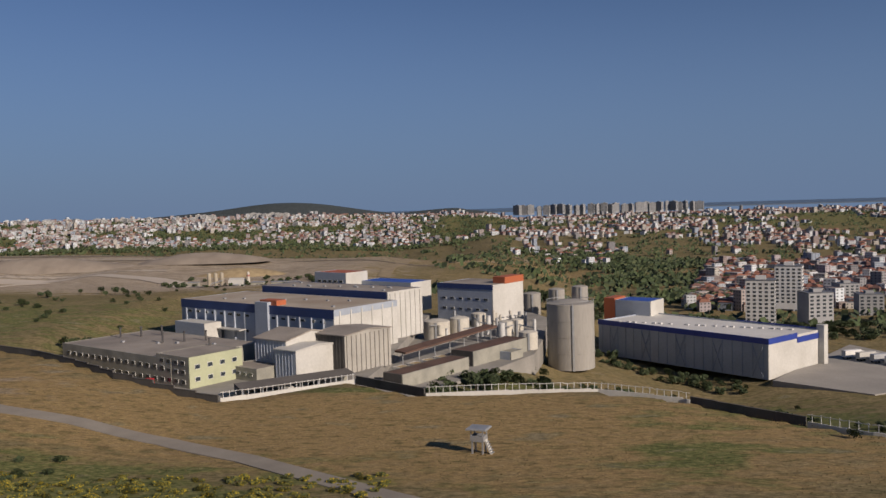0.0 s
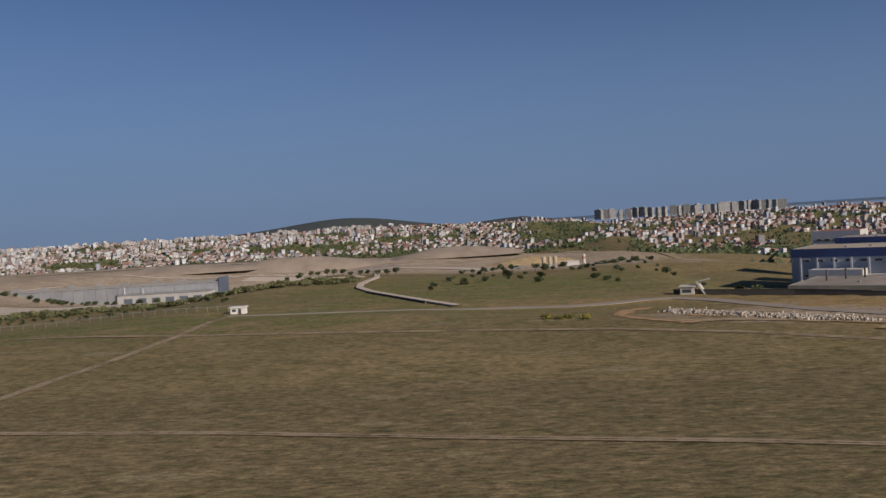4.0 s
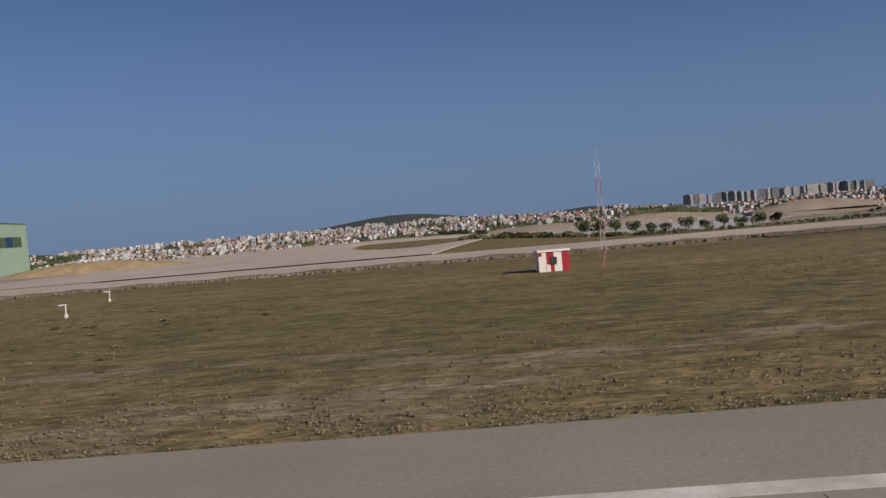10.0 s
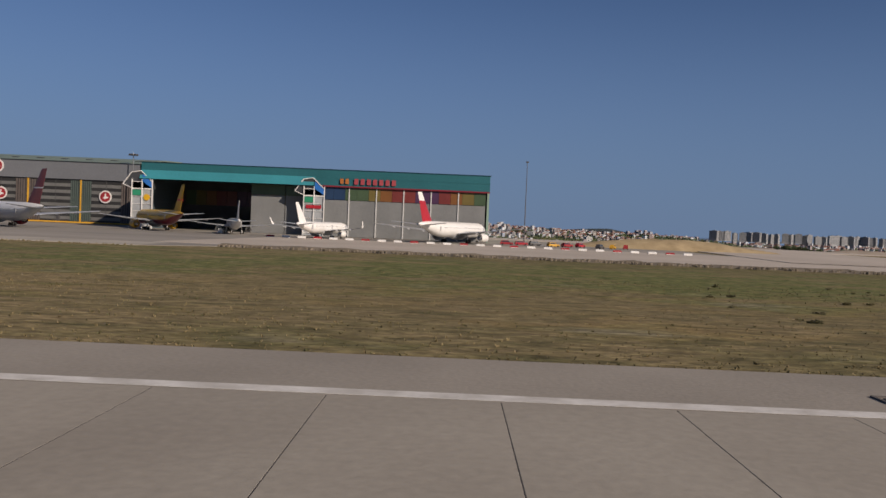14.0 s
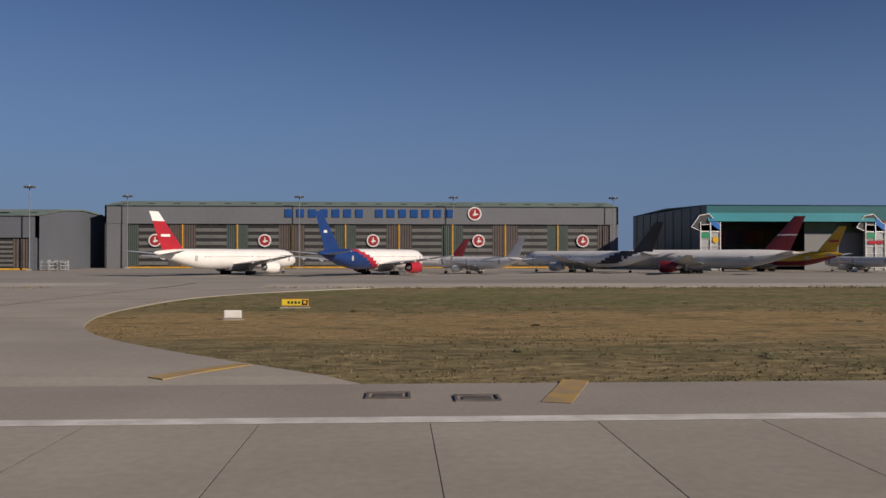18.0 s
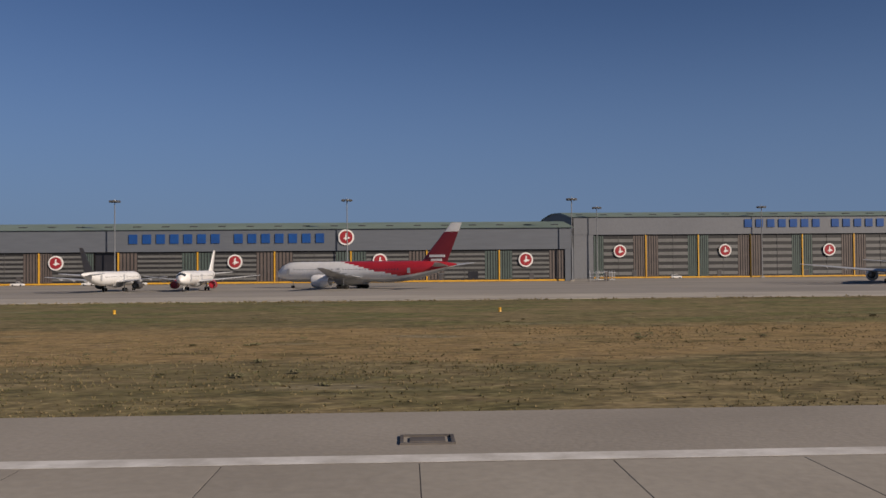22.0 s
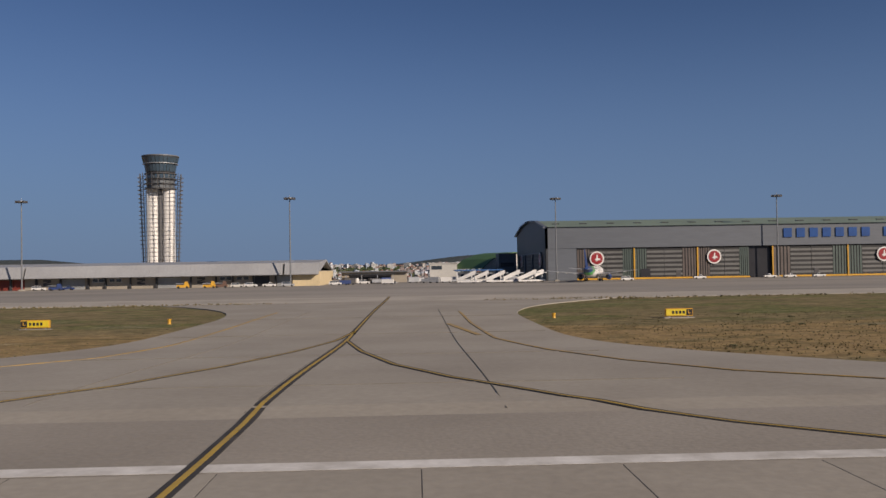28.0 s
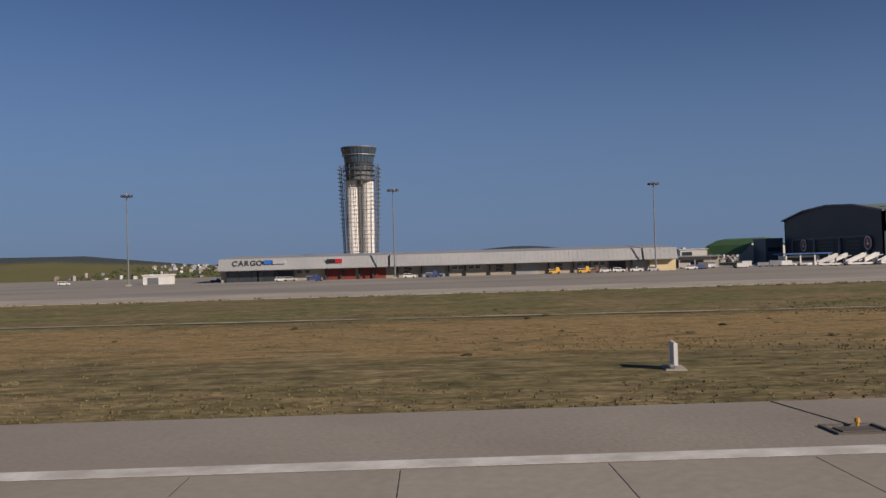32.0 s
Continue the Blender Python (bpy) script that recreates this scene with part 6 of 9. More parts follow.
part("back_wall", Geo().box(-L1 + 0.3, -0.3, D1 - 0.3, D1, 0, H1), BLUESH, wh)
part("roof", Geo().box(-L1 + 0.2, -0.2, 0.2, D1 - 0.2, H1 - 0.6, H1 - 0.3), BRIGHTROOF, wh, "bright white membrane roof")
EDGEBLUE = mat("blue_roof_edge", (0.03, 0.06, 0.30), (0.028, 0.05, 0.25), 0.2, 2, 0.4)
part("roof_edge", Geo().box(-L1 - 0.1, 0.1, -0.15, 0.15, H1 - 1.2, H1 + 0.3), EDGEBLUE, wh)
part("roof_edge", Geo().box(0.0, 0.15, -0.15, D1 * 0.55, H1 - 1.2, H1 + 0.3), EDGEBLUE, wh)
part("roof_edge", Geo().box(0.0, 0.15, D1 * 0.55, D1, H1 - 2.4, H1 - 0.9), EDGEBLUE, wh)
part("roof_edge", Geo().box(-L1 * 0.45, 0.0, D1 - 0.1, D1 + 0.15, H1 - 1.0, H1 + 0.3), EDGEBLUE, wh)
part("end_tower", Geo().box(-0.5, 1.6, D1 - 0.2, D1 + 1.8, 0, H1 + 1.2), OFFWHITE, wh)
for i in range(19):
    a = -L1 + 1.5 + i * (L1 - 3) / 18
    part("frame_post", Geo().box(a - 0.1, a + 0.1, -0.16, 0.0, 0, H1 - 1.3), mat("grey_panel_wall", (0.4, 0.43, 0.465)), wh)
    if i % 4 == 1:
        for s in (0, 1):
            part("brace", Geo().loft([[(a + s * 2.9, -0.3, 0.6), (a + s * 2.9 + 0.15, -0.3, 0.6), (a + s * 2.9 + 0.15, -0.15, 0.6), (a + s * 2.9, -0.15, 0.6)], [(a + (1 - s) * 2.9, -0.3, 8.4), (a + (1 - s) * 2.9 + 0.15, -0.3, 8.4), (a + (1 - s) * 2.9 + 0.15, -0.15, 8.4), (a + (1 - s) * 2.9, -0.15, 8.4)]]), BLUESH, wh)
for i in range(20):
    a, b = -L1 * (0.05 + 0.88 * ((i * 0.382) % 1)), 2 + (D1 - 5) * ((i * 0.618) % 1)
    part("skylight", Geo().bevel_box(a - 0.6, a + 0.6, b - 0.4, b + 0.4, H1 - 0.32, H1 + 0.05, 0.12), STRUT, wh)
slab("loading_yard", [(1111, 213), (1128, 196), (1165, 215), (1150, 262), (1129, 236)], -20.6, mat("pale_yard_concrete", (0.33, 0.31, 0.28), (0.27, 0.255, 0.23), 0.1, 2, 0.85), "pale concrete loading yard", 4)
bs = works("far_blue_shed", "far shed with blue roof and orange end", 1092, 268, -18, -7, 12, 10, BLUESH, OFFWHITE, mat("bright_blue_roof", (0.03, 0.09, 0.42)))
part("orange_end", Geo().box(-16, -12.3, 0, 8, 0, 11.5), ORANGEBOX, bs)


def lorry(x, y, z, rot, c, group="parked lorries"):
    t = thing("lorry", "white box lorry parked in the loading yard", "lorry", pose(x, y, z, 0, 0, rot), group)
    part("box_body", Geo().bevel_box(-3.6, 1.8, -0.75, 0.75, 0.6, 2.4, 0.06), c, t)
    part("cab", Geo().loft([[(1.9, -0.72, 0.4), (3.2, -0.72, 0.4), (3.2, 0.72, 0.4), (1.9, 0.72, 0.4)], [(1.9, -0.72, 1.3), (3.25, -0.72, 1.2), (3.25, 0.72, 1.2), (1.9, 0.72, 1.3)], [(1.9, -0.68, 2.0), (2.9, -0.66, 1.95), (2.9, 0.66, 1.95), (1.9, 0.68, 2.0)]]), c, t)
    part("windscreen", Geo().loft([[(3.24, -0.6, 1.25), (3.24, 0.6, 1.25)], [(2.95, -0.58, 1.88), (2.95, 0.58, 1.88)]], close=False, caps=False), GLASSY, t)
    for xx in (-2.9, -2.0, 2.6):
        for yy in (-0.7, 0.7):
            part("wheel", Geo().revolve([(-0.14, 0.3), (0.14, 0.3)], "y", (xx, yy, 0.32), 12), RUBBER, t)
    return t


for i in range(7):
    lorry(1142 + i * 2.4, 240 - i * 3.2, -20.6, 20, (SIGNWHITE, OFFWHITE, GREYPAINT)[i % 3])
lorry(986, 226, -8.35, -20, SIGNWHITE)
for i in range(60):
    x, y = 996 + rp.random() * 18, 146 + rp.random() * 12
    if (y - 142.8) < (x - 995.4) * 0.68 + 1.5 or x + (y - 150) * 0.7 < 992:
        continue
    c = rp.choice((RUST, GALV, SIGNWHITE, RED, DEEPBLUE, DARKMETAL, OFFWHITE))
    t = thing("yard_crate", "assorted crate or drum of scrap in the factory yard", "crate", pose(x, y, -8.35, 0, 0, rp.uniform(0, 90)), "yard clutter")
    s = rp.uniform(0.3, 0.8)
    part("box", Geo().bevel_box(-s, s, -s * 0.7, s * 0.7, 0, s * rp.uniform(0.8, 1.8), 0.06), c, t)
    part("lid", Geo().box(-s * 0.8, s * 0.8, -s * 0.5, s * 0.5, 0, 0.12), c, t)
red_van = thing("red_container", "small bright red container by the workshop", "container", fpose(976, 161, -8.35))
part("body", Geo().bevel_box(-0.7, 0.7, -0.6, 0.6, 0, 1.5, 0.05), RED, red_van)
part("door", Geo().box(-0.5, 0.5, -0.65, -0.6, 0.1, 1.3), DARKRED, red_van)


# ---- boundary walls and fences ----
def wall_run(name, label, pts, height_, thick, material, top=None, lift=0.0):
    """A wall of straight panels that steps with the ground, with posts and a coping."""
    t = thing(name, label, "wall", Matrix(), kind="structure")
    for (x0, y0), (x1, y1) in zip(pts, pts[1:]):
        n = max(1, int(math.hypot(x1 - x0, y1 - y0) / 4.5))
        for i in range(n):
            ax, ay = x0 + (x1 - x0) * i / n, y0 + (y1 - y0) * i / n
            bx, by = x0 + (x1 - x0) * (i + 1) / n, y0 + (y1 - y0) * (i + 1) / n
            L = math.hypot(bx - ax, by - ay)
            z = min(h(ax, ay), h(bx, by)) - 0.4
            o = part("panel", Geo().box(0, L - 0.03, -thick / 2, thick / 2, 0, height_ + 0.4 + lift).box(-0.03, L, -thick / 2 - 0.04, thick / 2 + 0.04, height_ + 0.4 + lift, height_ + 0.5 + lift), material, t)
            o.matrix_basis = pose(ax, ay, z, 0, 0, math.degrees(math.atan2(by - ay, bx - ax)))
    return t


def picket_fence(label, pts, hh, gap, base, mat_post, step=0):
    """Slim upright posts with two rails on a low plinth; the posts are parts of their own."""
    t = thing("fence", label, "fence", Matrix())
    post = Geo().box(-0.045, 0.045, -0.045, 0.045, 0, hh).mesh("post")
    for (x0, y0), (x1, y1) in zip(pts, pts[1:]):
        L = math.hypot(x1 - x0, y1 - y0)
        a = math.degrees(math.atan2(y1 - y0, x1 - x0))
        n = max(1, int(L / gap))
        for i in range(n):
            u, v = x0 + (x1 - x0) * (i + 0.5) / n, y0 + (y1 - y0) * (i + 0.5) / n
            o = part("post", post, mat_post, t)
            o.matrix_basis = pose(u, v, h(u, v) + base - 0.1, 0, 0, a)
            if i % 4 == 0:
                k = min(4, n - i)
                z = h(u, v) + base
                seg = L / n * k
                g = Geo().box(-L / n / 2, seg - L / n / 2, -0.03, 0.03, hh - 0.25, hh - 0.18)
                if base:
                    g2 = Geo().box(-L / n / 2, seg - L / n / 2, -0.12, 0.12, -base - 0.6, 0)
                    o2 = part("plinth", g2, OFFWHITE, t)
                    o2.matrix_basis = pose(u, v, z, 0, 0, a)
                o3 = part("rail", g, mat_post, t)
                o3.matrix_basis = pose(u, v, z - 0.05, 0, 0, a)
    return t


wall_run("boundary_wall", "dark concrete boundary wall round the factory", [(925, 187), (946, 174), (972, 154.5), (995.4, 142.4)], 0.9, 0.3, DARKWALL)
picket_fence("pale picket fence on a white plinth by the factory", [(995.6, 142.6), (1016.6, 156.9)], 1.2, 1.1, 0.5, STRUT)
wall_run("boundary_wall", "dark retaining wall at the factory corner", [(1016.8, 156.6), (1030.3, 144.7)], 1.1, 0.3, DARKWALL)
picket_fence("pale picket fence along the grassy slope", [(1030.5, 144.5), (1060, 148), (1074, 141)], 1.3, 1.15, 0.4, STRUT)
wall_run("boundary_wall", "dark stepped boundary wall on the slope", [(1074, 140.5), (1087.5, 127)], 1.0, 0.3, DARKWALL)
picket_fence("pale picket fence on the lower slope", [(1087.6, 126.8), (1094, 120), (1106, 112), (1122, 100)], 1.3, 1.3, 0.4, STRUT)
picket_fence("thin wire fence on pale posts beside the meadow", [(690, 162), (778, 176), (828, 190)], 1.3, 2.2, 0, MASTGREY)

# ---- roads and tracks ----
solid("road", ribbon([(890, 174), (901, 172.5), (909, 174), (917, 178.5), (923.5, 178.5), (929.5, 171.5), (935, 160), (941, 148.5), (948, 139), (957, 131), (967, 127), (980, 123.8), (996, 117), (1010, 107.5), (1021, 97.5), (1033, 86), (1045, 74), (1070, 52), (1095, 30)], 3.6, 0.09), ROADM, "grey country road below the meadow", "road", kind="structure")
solid("road", ribbon([(831, 178), (860, 176), (890, 174)], 3.0, 0.08), ROADM, "grey lane past the gatehouse", "road", kind="structure")
def soft_material(name, c1, c2):
    """Bare earth that breaks up into the grass at its ragged edges."""
    m = mat(name, c1, c2, 0.35, 4, 0.95, bump=0.3)
    n, l = m.node_tree.nodes, m.node_tree.links
    at, nz, add, cut, mx, cl = (n.new("ShaderNode" + k) for k in ("Attribute", "TexNoise", "Math", "MapRange", "MixShader", "BsdfTransparent"))
    at.attribute_name = "worn"
    geo = n.new("ShaderNodeNewGeometry")
    nz.inputs["Scale"].default_value, nz.inputs["Detail"].default_value = 1.1, 7
    l.new(geo.outputs["Position"], nz.inputs["Vector"])
    add.operation = "ADD"
    wide = n.new("ShaderNodeTexNoise")
    wide.inputs["Scale"].default_value, wide.inputs["Detail"].default_value = 0.22, 4
    l.new(geo.outputs["Position"], wide.inputs["Vector"])
    jag = n.new("ShaderNodeMath")
    jag.operation = "MULTIPLY_ADD"
    jag.inputs[1].default_value = 1.3
    l.new(wide.outputs["Fac"], jag.inputs[0])
    off = n.new("ShaderNodeMath")
    off.operation = "SUBTRACT"
    off.inputs[1].default_value = 0.65
    l.new(nz.outputs["Fac"], off.inputs[0]), l.new(off.outputs[0], jag.inputs[2])
    l.new(at.outputs["Fac"], add.inputs[0]), l.new(jag.outputs[0], add.inputs[1])
    for key, v in (("From Min", 0.72), ("From Max", 1.12), ("To Min", 0.0), ("To Max", 0.92)):
        cut.inputs[key].default_value = v
    l.new(add.outputs[0], cut.inputs["Value"])
    out, b = n["Material Output"], n["Principled BSDF"]
    l.new(cut.outputs[0], mx.inputs[0]), l.new(cl.outputs[0], mx.inputs[1]), l.new(b.outputs[0], mx.inputs[2])
    l.new(mx.outputs[0], out.inputs["Surface"])
    return m


def soft_track(points, width, m, label, ruts=True, swell=0.0):
    """A worn track of bare earth on the field, its wear carried by an attribute across its width."""
    pts = [Vector(p) for p in points]
    dense = [pts[0]]
    for p, q in zip(pts, pts[1:]):
        k = max(1, int((q - p).length / 1.2))
        dense += [p + (q - p) * (i / k) for i in range(1, k + 1)]
    across = ((-1, 0.0), (-0.72, 0.4), (-0.42, 0.85), (0, 0.42), (0.42, 0.85), (0.72, 0.4), (1, 0.0)) if ruts else ((-1, 0.0), (-0.75, 0.16), (-0.4, 0.5), (0, 0.8), (0.4, 0.5), (0.75, 0.16), (1, 0.0))
    vs, fs, worn = [], [], []
    for i, p in enumerate(dense):
        d = (dense[min(i + 1, len(dense) - 1)] - dense[max(i - 1, 0)]).normalized()
        for u, w in across:
            x, y = p.x - d.y * u * width * 0.8, p.y + d.x * u * width * 0.8
            vs.append((x, y, h(x, y) + 0.06 + swell * w * (0.5 + noise.noise((x * 0.6, y * 0.6, 4.0)))))
            worn.append(w)
    k = len(across)
    for i in range(len(dense) - 1):
        fs += [(i * k + j, i * k + j + 1, (i + 1) * k + j + 1, (i + 1) * k + j) for j in range(k - 1)]
    me = bpy.data.meshes.new("dirt_track")
    me.from_pydata(vs, [], fs)
    me.attributes.new("worn", "FLOAT", "POINT").data.foreach_set("value", np.array(worn, np.float32))
    me.polygons.foreach_set("use_smooth", [True] * len(fs))
    me.materials.append(m)
    return tagged(new("dirt_track", me), label, "track", kind="structure")


RUTS = soft_material("worn_wheel_ruts", (0.34, 0.27, 0.175), (0.24, 0.19, 0.12))
DUG = soft_material("loose_yellow_earth", (0.42, 0.325, 0.19), (0.29, 0.22, 0.125))
soft_track([(700, 170), (800, 147), (834, 137), (872, 132), (889, 129.2), (905, 125.5), (920, 117.5), (937, 102.5), (947, 91.5), (953.5, 78), (957, 66), (958.5, 50), (955, 30)], 1.5, RUTS, "pale dirt track round the field")
soft_track([(834.5, 56), (834.8, 78), (835.6, 100), (836.2, 113), (836, 137), (834.5, 156), (832, 178)], 1.2, RUTS, "pale dirt track across the field")
soft_track([(640, 92), (720, 88), (790, 75.4), (837, 72.8), (866, 69), (904, 60.6), (930, 53), (948, 47.4)], 1.0, RUTS, "thin pale wheel tracks in the field")
soft_track([(937, 114.5), (945, 104.2), (955.5, 92.8), (963.6, 83.4), (969.6, 74.5), (974.6, 65), (979.6, 53), (984, 38)], 2.7, DUG, "strip of dug yellow earth beside a trench", False, 0.5)
ORANGE = soft_material("bare_orange_earth", (0.43, 0.275, 0.145), (0.31, 0.20, 0.105))
soft_track([(916, 163), (911, 160), (908.5, 150), (911, 138), (917, 129)], 3.6, ORANGE, "scraped bare orange earth beside the stones", False, 0.15)
soft_track([(915, 134), (926, 134), (934, 129), (941, 122)], 4.2, DUG, "trodden pale earth below the stones", False, 0.15)
soft_track([(920, 150), (930, 142), (940, 130)], 4.0, ORANGE, "patch of bare orange earth beside the road", False, 0.1)
soft_track([(961, 90), (961.2, 75), (961.4, 60), (961.6, 40)], 0.6, soft_material("dark_drain_cut", (0.05, 0.042, 0.03), (0.035, 0.03, 0.022)), "narrow dark drain cut across the grass", False)
wall_run("trench_wall", "dark trench wall with a pale coping", [(941.5, 110.5), (946.5, 106), (953.2, 99.4)], 0.9, 0.5, DARKWALL)
wall_run("trench_wall", "dark trench wall with a pale coping", [(956.4, 97.2), (958.2, 94.2), (967.2, 86.2), (974.6, 77.6), (980.6, 68.4), (986, 58), (991, 44)], 0.95, 0.5, DARKWALL)
solid("channel_path", ribbon([(879, 181), (873.2, 191), (862.6, 210), (854, 226), (848, 241.5), (845.8, 258), (846, 290), (838, 345), (833, 396)], 2.0, 0.4), PALE, "pale raised channel across the green meadow", "channel", kind="structure")
wall_run("channel_wall", "dark side wall of the raised channel", [(871.4, 191), (861, 210), (852.4, 226)], 0.4, 0.3, DARKWALL)

# ---- quarry and hill tracks ----
for pts, wd, m, lab in (
        ([(849, 541), (858, 580), (840, 680), (832, 804), (843, 877), (859, 914)], 9, TRACKM, "pale winding haul road in the quarry"),
        ([(740, 486), (811, 476), (861, 447), (890, 420), (930, 350)], 14, PALE, "broad pale quarry floor road"),
        ([(985, 465), (979, 600), (978, 705), (961, 720), (938, 712)], 7, TRACKM, "pale dirt road up the far slope"),
        ([(1014, 692), (1041, 737), (1064, 765), (1084, 863), (1067, 964), (1061, 989)], 7, TRACKM, "pale dirt road on the far hillside"),
        ([(1169, 813), (1209, 850), (1247, 850), (1295, 968), (1318, 1036)], 7, TRACKM, "pale dirt road among the far terraces"),
        ([(640, 640), (725, 659), (758, 691), (793, 699), (850, 690)], 12, mat("dark_spoil", (0.13, 0.105, 0.08), (0.09, 0.075, 0.058), 0.1, 2, 0.95), "dark band of turned soil in the quarry"),
        ([(560, 560), (660, 590), (760, 600), (830, 640)], 9, mat("dark_spoil", (0.13, 0.105, 0.08)), "dark band of turned soil in the quarry"),
        ([(880, 620), (930, 640), (975, 625), (1010, 640)], 8, mat("dark_spoil", (0.13, 0.105, 0.08)), "dark band of turned soil on the slope")):
    solid("quarry_track", ribbon(pts, wd, 0.3, 8), m, lab, "track", kind="structure")
SAND = soft_material("pale_quarry_sand", (0.52, 0.455, 0.375), (0.40, 0.345, 0.28))
for pts, wd, lab in (
        ([(600, 500), (680, 488), (740, 500), (800, 495), (850, 505)], 10, "pale sandy bench in the quarry"),
        ([(560, 620), (680, 610), (780, 640), (860, 660)], 20, "pale sandy floor of the far quarry"),
        ([(780, 560), (840, 590), (900, 600), (940, 570)], 16, "pale scraped slope in the quarry"),
        ([(640, 700), (760, 720), (880, 760)], 18, "pale scraped slope at the quarry's rim")):
    soft_track(pts, wd, SAND, lab, False, 0.3)

# ---- guard posts ----
gp = thing("guard_post", "small pale concrete guard post by the trench", "guard post", pose(954.6, 99.7, -2.95, 0, 0, -40))
part("body", Geo().box(-1.0, 1.0, -0.9, 0.9, -0.6, 1.45), OFFWHITE, gp)
part("roof_slab", Geo().bevel_box(-1.25, 1.25, -1.15, 1.15, 1.62, 1.86, 0.05), OFFWHITE, gp)
for a in (-1, 1):
    for b in (-0.9, 0.9):
        part("corner_post", Geo().box(a * 0.95 - 0.08, a * 0.95 + 0.08, b * 0.95 - 0.08, b * 0.95 + 0.08, 1.4, 1.65), OFFWHITE, gp)
part("window", Geo().box(-0.7, 0.7, -0.95, -0.88, 0.75, 1.3), GLASSY, gp)
part("window", Geo().box(0.98, 1.04, -0.6, 0.6, 0.75, 1.3), GLASSY, gp)
for x, y, s in ((982.2, 76.6, 0.8), (939.9, 116.3, 0.7)):
    b = thing("concrete_block", "pale concrete shaft cover beside the trench", "block", pose(x, y, h(x, y) - 0.1, 0, 0, -38), "shaft covers")
    part("block", Geo().bevel_box(-s, s, -s * 0.7, s * 0.7, 0, 0.8, 0.06), OFFWHITE, b)
    part("lid", Geo().box(-s * 0.7, s * 0.7, -s * 0.5, s * 0.5, 0.8, 0.9), GALV, b)
wt = thing("watchtower", "small grey watchtower on legs with a leaning stair", "watchtower", pose(1039.8, 109.2, -7.35, 0, 0, -20))
for a in (-0.7, 0.7):
    for b in (-0.6, 0.6):
        part("leg", Geo().box(a - 0.1, a + 0.1, b - 0.1, b + 0.1, -0.5, 2.2), GALV, wt)
part("cabin", Geo().box(-0.9, 0.9, -0.8, 0.8, 2.0, 2.7), mat("grey_cabin", (0.25, 0.25, 0.25), None, 0.4, 3, 0.7), wt)
for a in (-0.8, 0.8):
    for b in (-0.7, 0.7):
        part("roof_post", Geo().box(a - 0.06, a + 0.06, b - 0.06, b + 0.06, 2.7, 3.5), GALV, wt)
part("roof", Geo().bevel_box(-1.35, 1.35, -1.2, 1.2, 3.5, 3.75, 0.1), GALV, wt)
part("stair", Geo().loft([[(1.9, -0.35, -0.3), (1.9, 0.35, -0.3), (2.1, 0.35, -0.3), (2.1, -0.35, -0.3)], [(0.8, -0.35, 2.2), (0.8, 0.35, 2.2), (1.0, 0.35, 2.2), (1.0, -0.35, 2.2)]]), OFFWHITE, wt)
for i in range(7):
    part("step", Geo().box(1.95 - i * 0.16, 2.3 - i * 0.16, -0.35, 0.35, -0.1 + i * 0.33, -0.04 + i * 0.33), GALV, wt)
hut = thing("white_hut", "small white concrete hut at the fence end", "hut", pose(831.1, 184.1, h(831.1, 184.1)))
part("walls", Geo().box(-1.5, 1.5, -1.2, 1.2, -0.3, 1.35), SIGNWHITE, hut)
part("roof_slab", Geo().bevel_box(-1.75, 1.75, -1.45, 1.45, 1.35, 1.55, 0.05), SIGNWHITE, hut)
part("door", Geo().box(0.2, 0.9, -1.25, -1.18, -0.1, 1.1), DARKMETAL, hut)
part("window", Geo().box(-1.1, -0.3, -1.25, -1.18, 0.5, 1.05), GLASSY, hut)
gt = thing("gatehouse", "white gatehouse with a sloping roof over the lane", "gatehouse", pose(928.8, 185, h(928.8, 185), 0, 0, -20))
part("walls", Geo().box(-2.6, 0.2, -1.2, 1.2, -1, 1.6), OFFWHITE, gt)
part("roof", Geo().bevel_box(-2.9, 0.5, -1.5, 1.5, 1.6, 1.85, 0.05), OFFWHITE, gt)
part("ramp_roof", Geo().loft([[(2.4, -1.0, -0.4), (2.4, 1.0, -0.4), (2.7, 1.0, -0.3), (2.7, -1.0, -0.3)], [(0.5, -1.0, 2.6), (0.5, 1.0, 2.6), (0.9, 1.0, 2.7), (0.9, -1.0, 2.7)], [(3.2, -1.0, 3.0), (3.2, 1.0, 3.0), (3.3, 1.0, 3.2), (3.3, -1.0, 3.2)]]), OFFWHITE, gt)
part("window", Geo().box(-2.2, -0.4, -1.26, -1.18, 0.4, 1.1), GLASSY, gt)

# ---- earthworks ----
def heap(x, y, rx, ry, hh, m, label, rot=0):
    rh = random.Random(int(x))
    g, rings = Geo(), []
    for k, (r, z) in enumerate(((1.15, -0.25), (0.95, 0.15), (0.7, 0.5), (0.42, 0.85), (0.15, 1.0))):
        rings.append([(rx * r * math.cos(2 * math.pi * i / 18) * rh.uniform(0.92, 1.08), ry * r * math.sin(2 * math.pi * i / 18) * rh.uniform(0.92, 1.08), hh * z * rh.uniform(0.92, 1.05)) for i in range(18)])
    g.loft(rings)
    return solid("earth_mound", g, m, label, "heap", "earth mounds", smooth=True, m=pose(x, y, h(x, y), 0, 0, rot))


GRAVEL = mat("grey_beige_gravel", (0.31, 0.265, 0.215), (0.22, 0.185, 0.15), 0.08, 2, 0.95, bump=0.3)
heap(760, 528, 60, 16, 7, GRAVEL, "large flat-topped heap of grey-beige spoil")
heap(860, 545, 40, 18, 5, GRAVEL, "broad heap of grey-beige spoil")
heap(690, 520, 50, 14, 4, GRAVEL, "low heap of pale spoil")
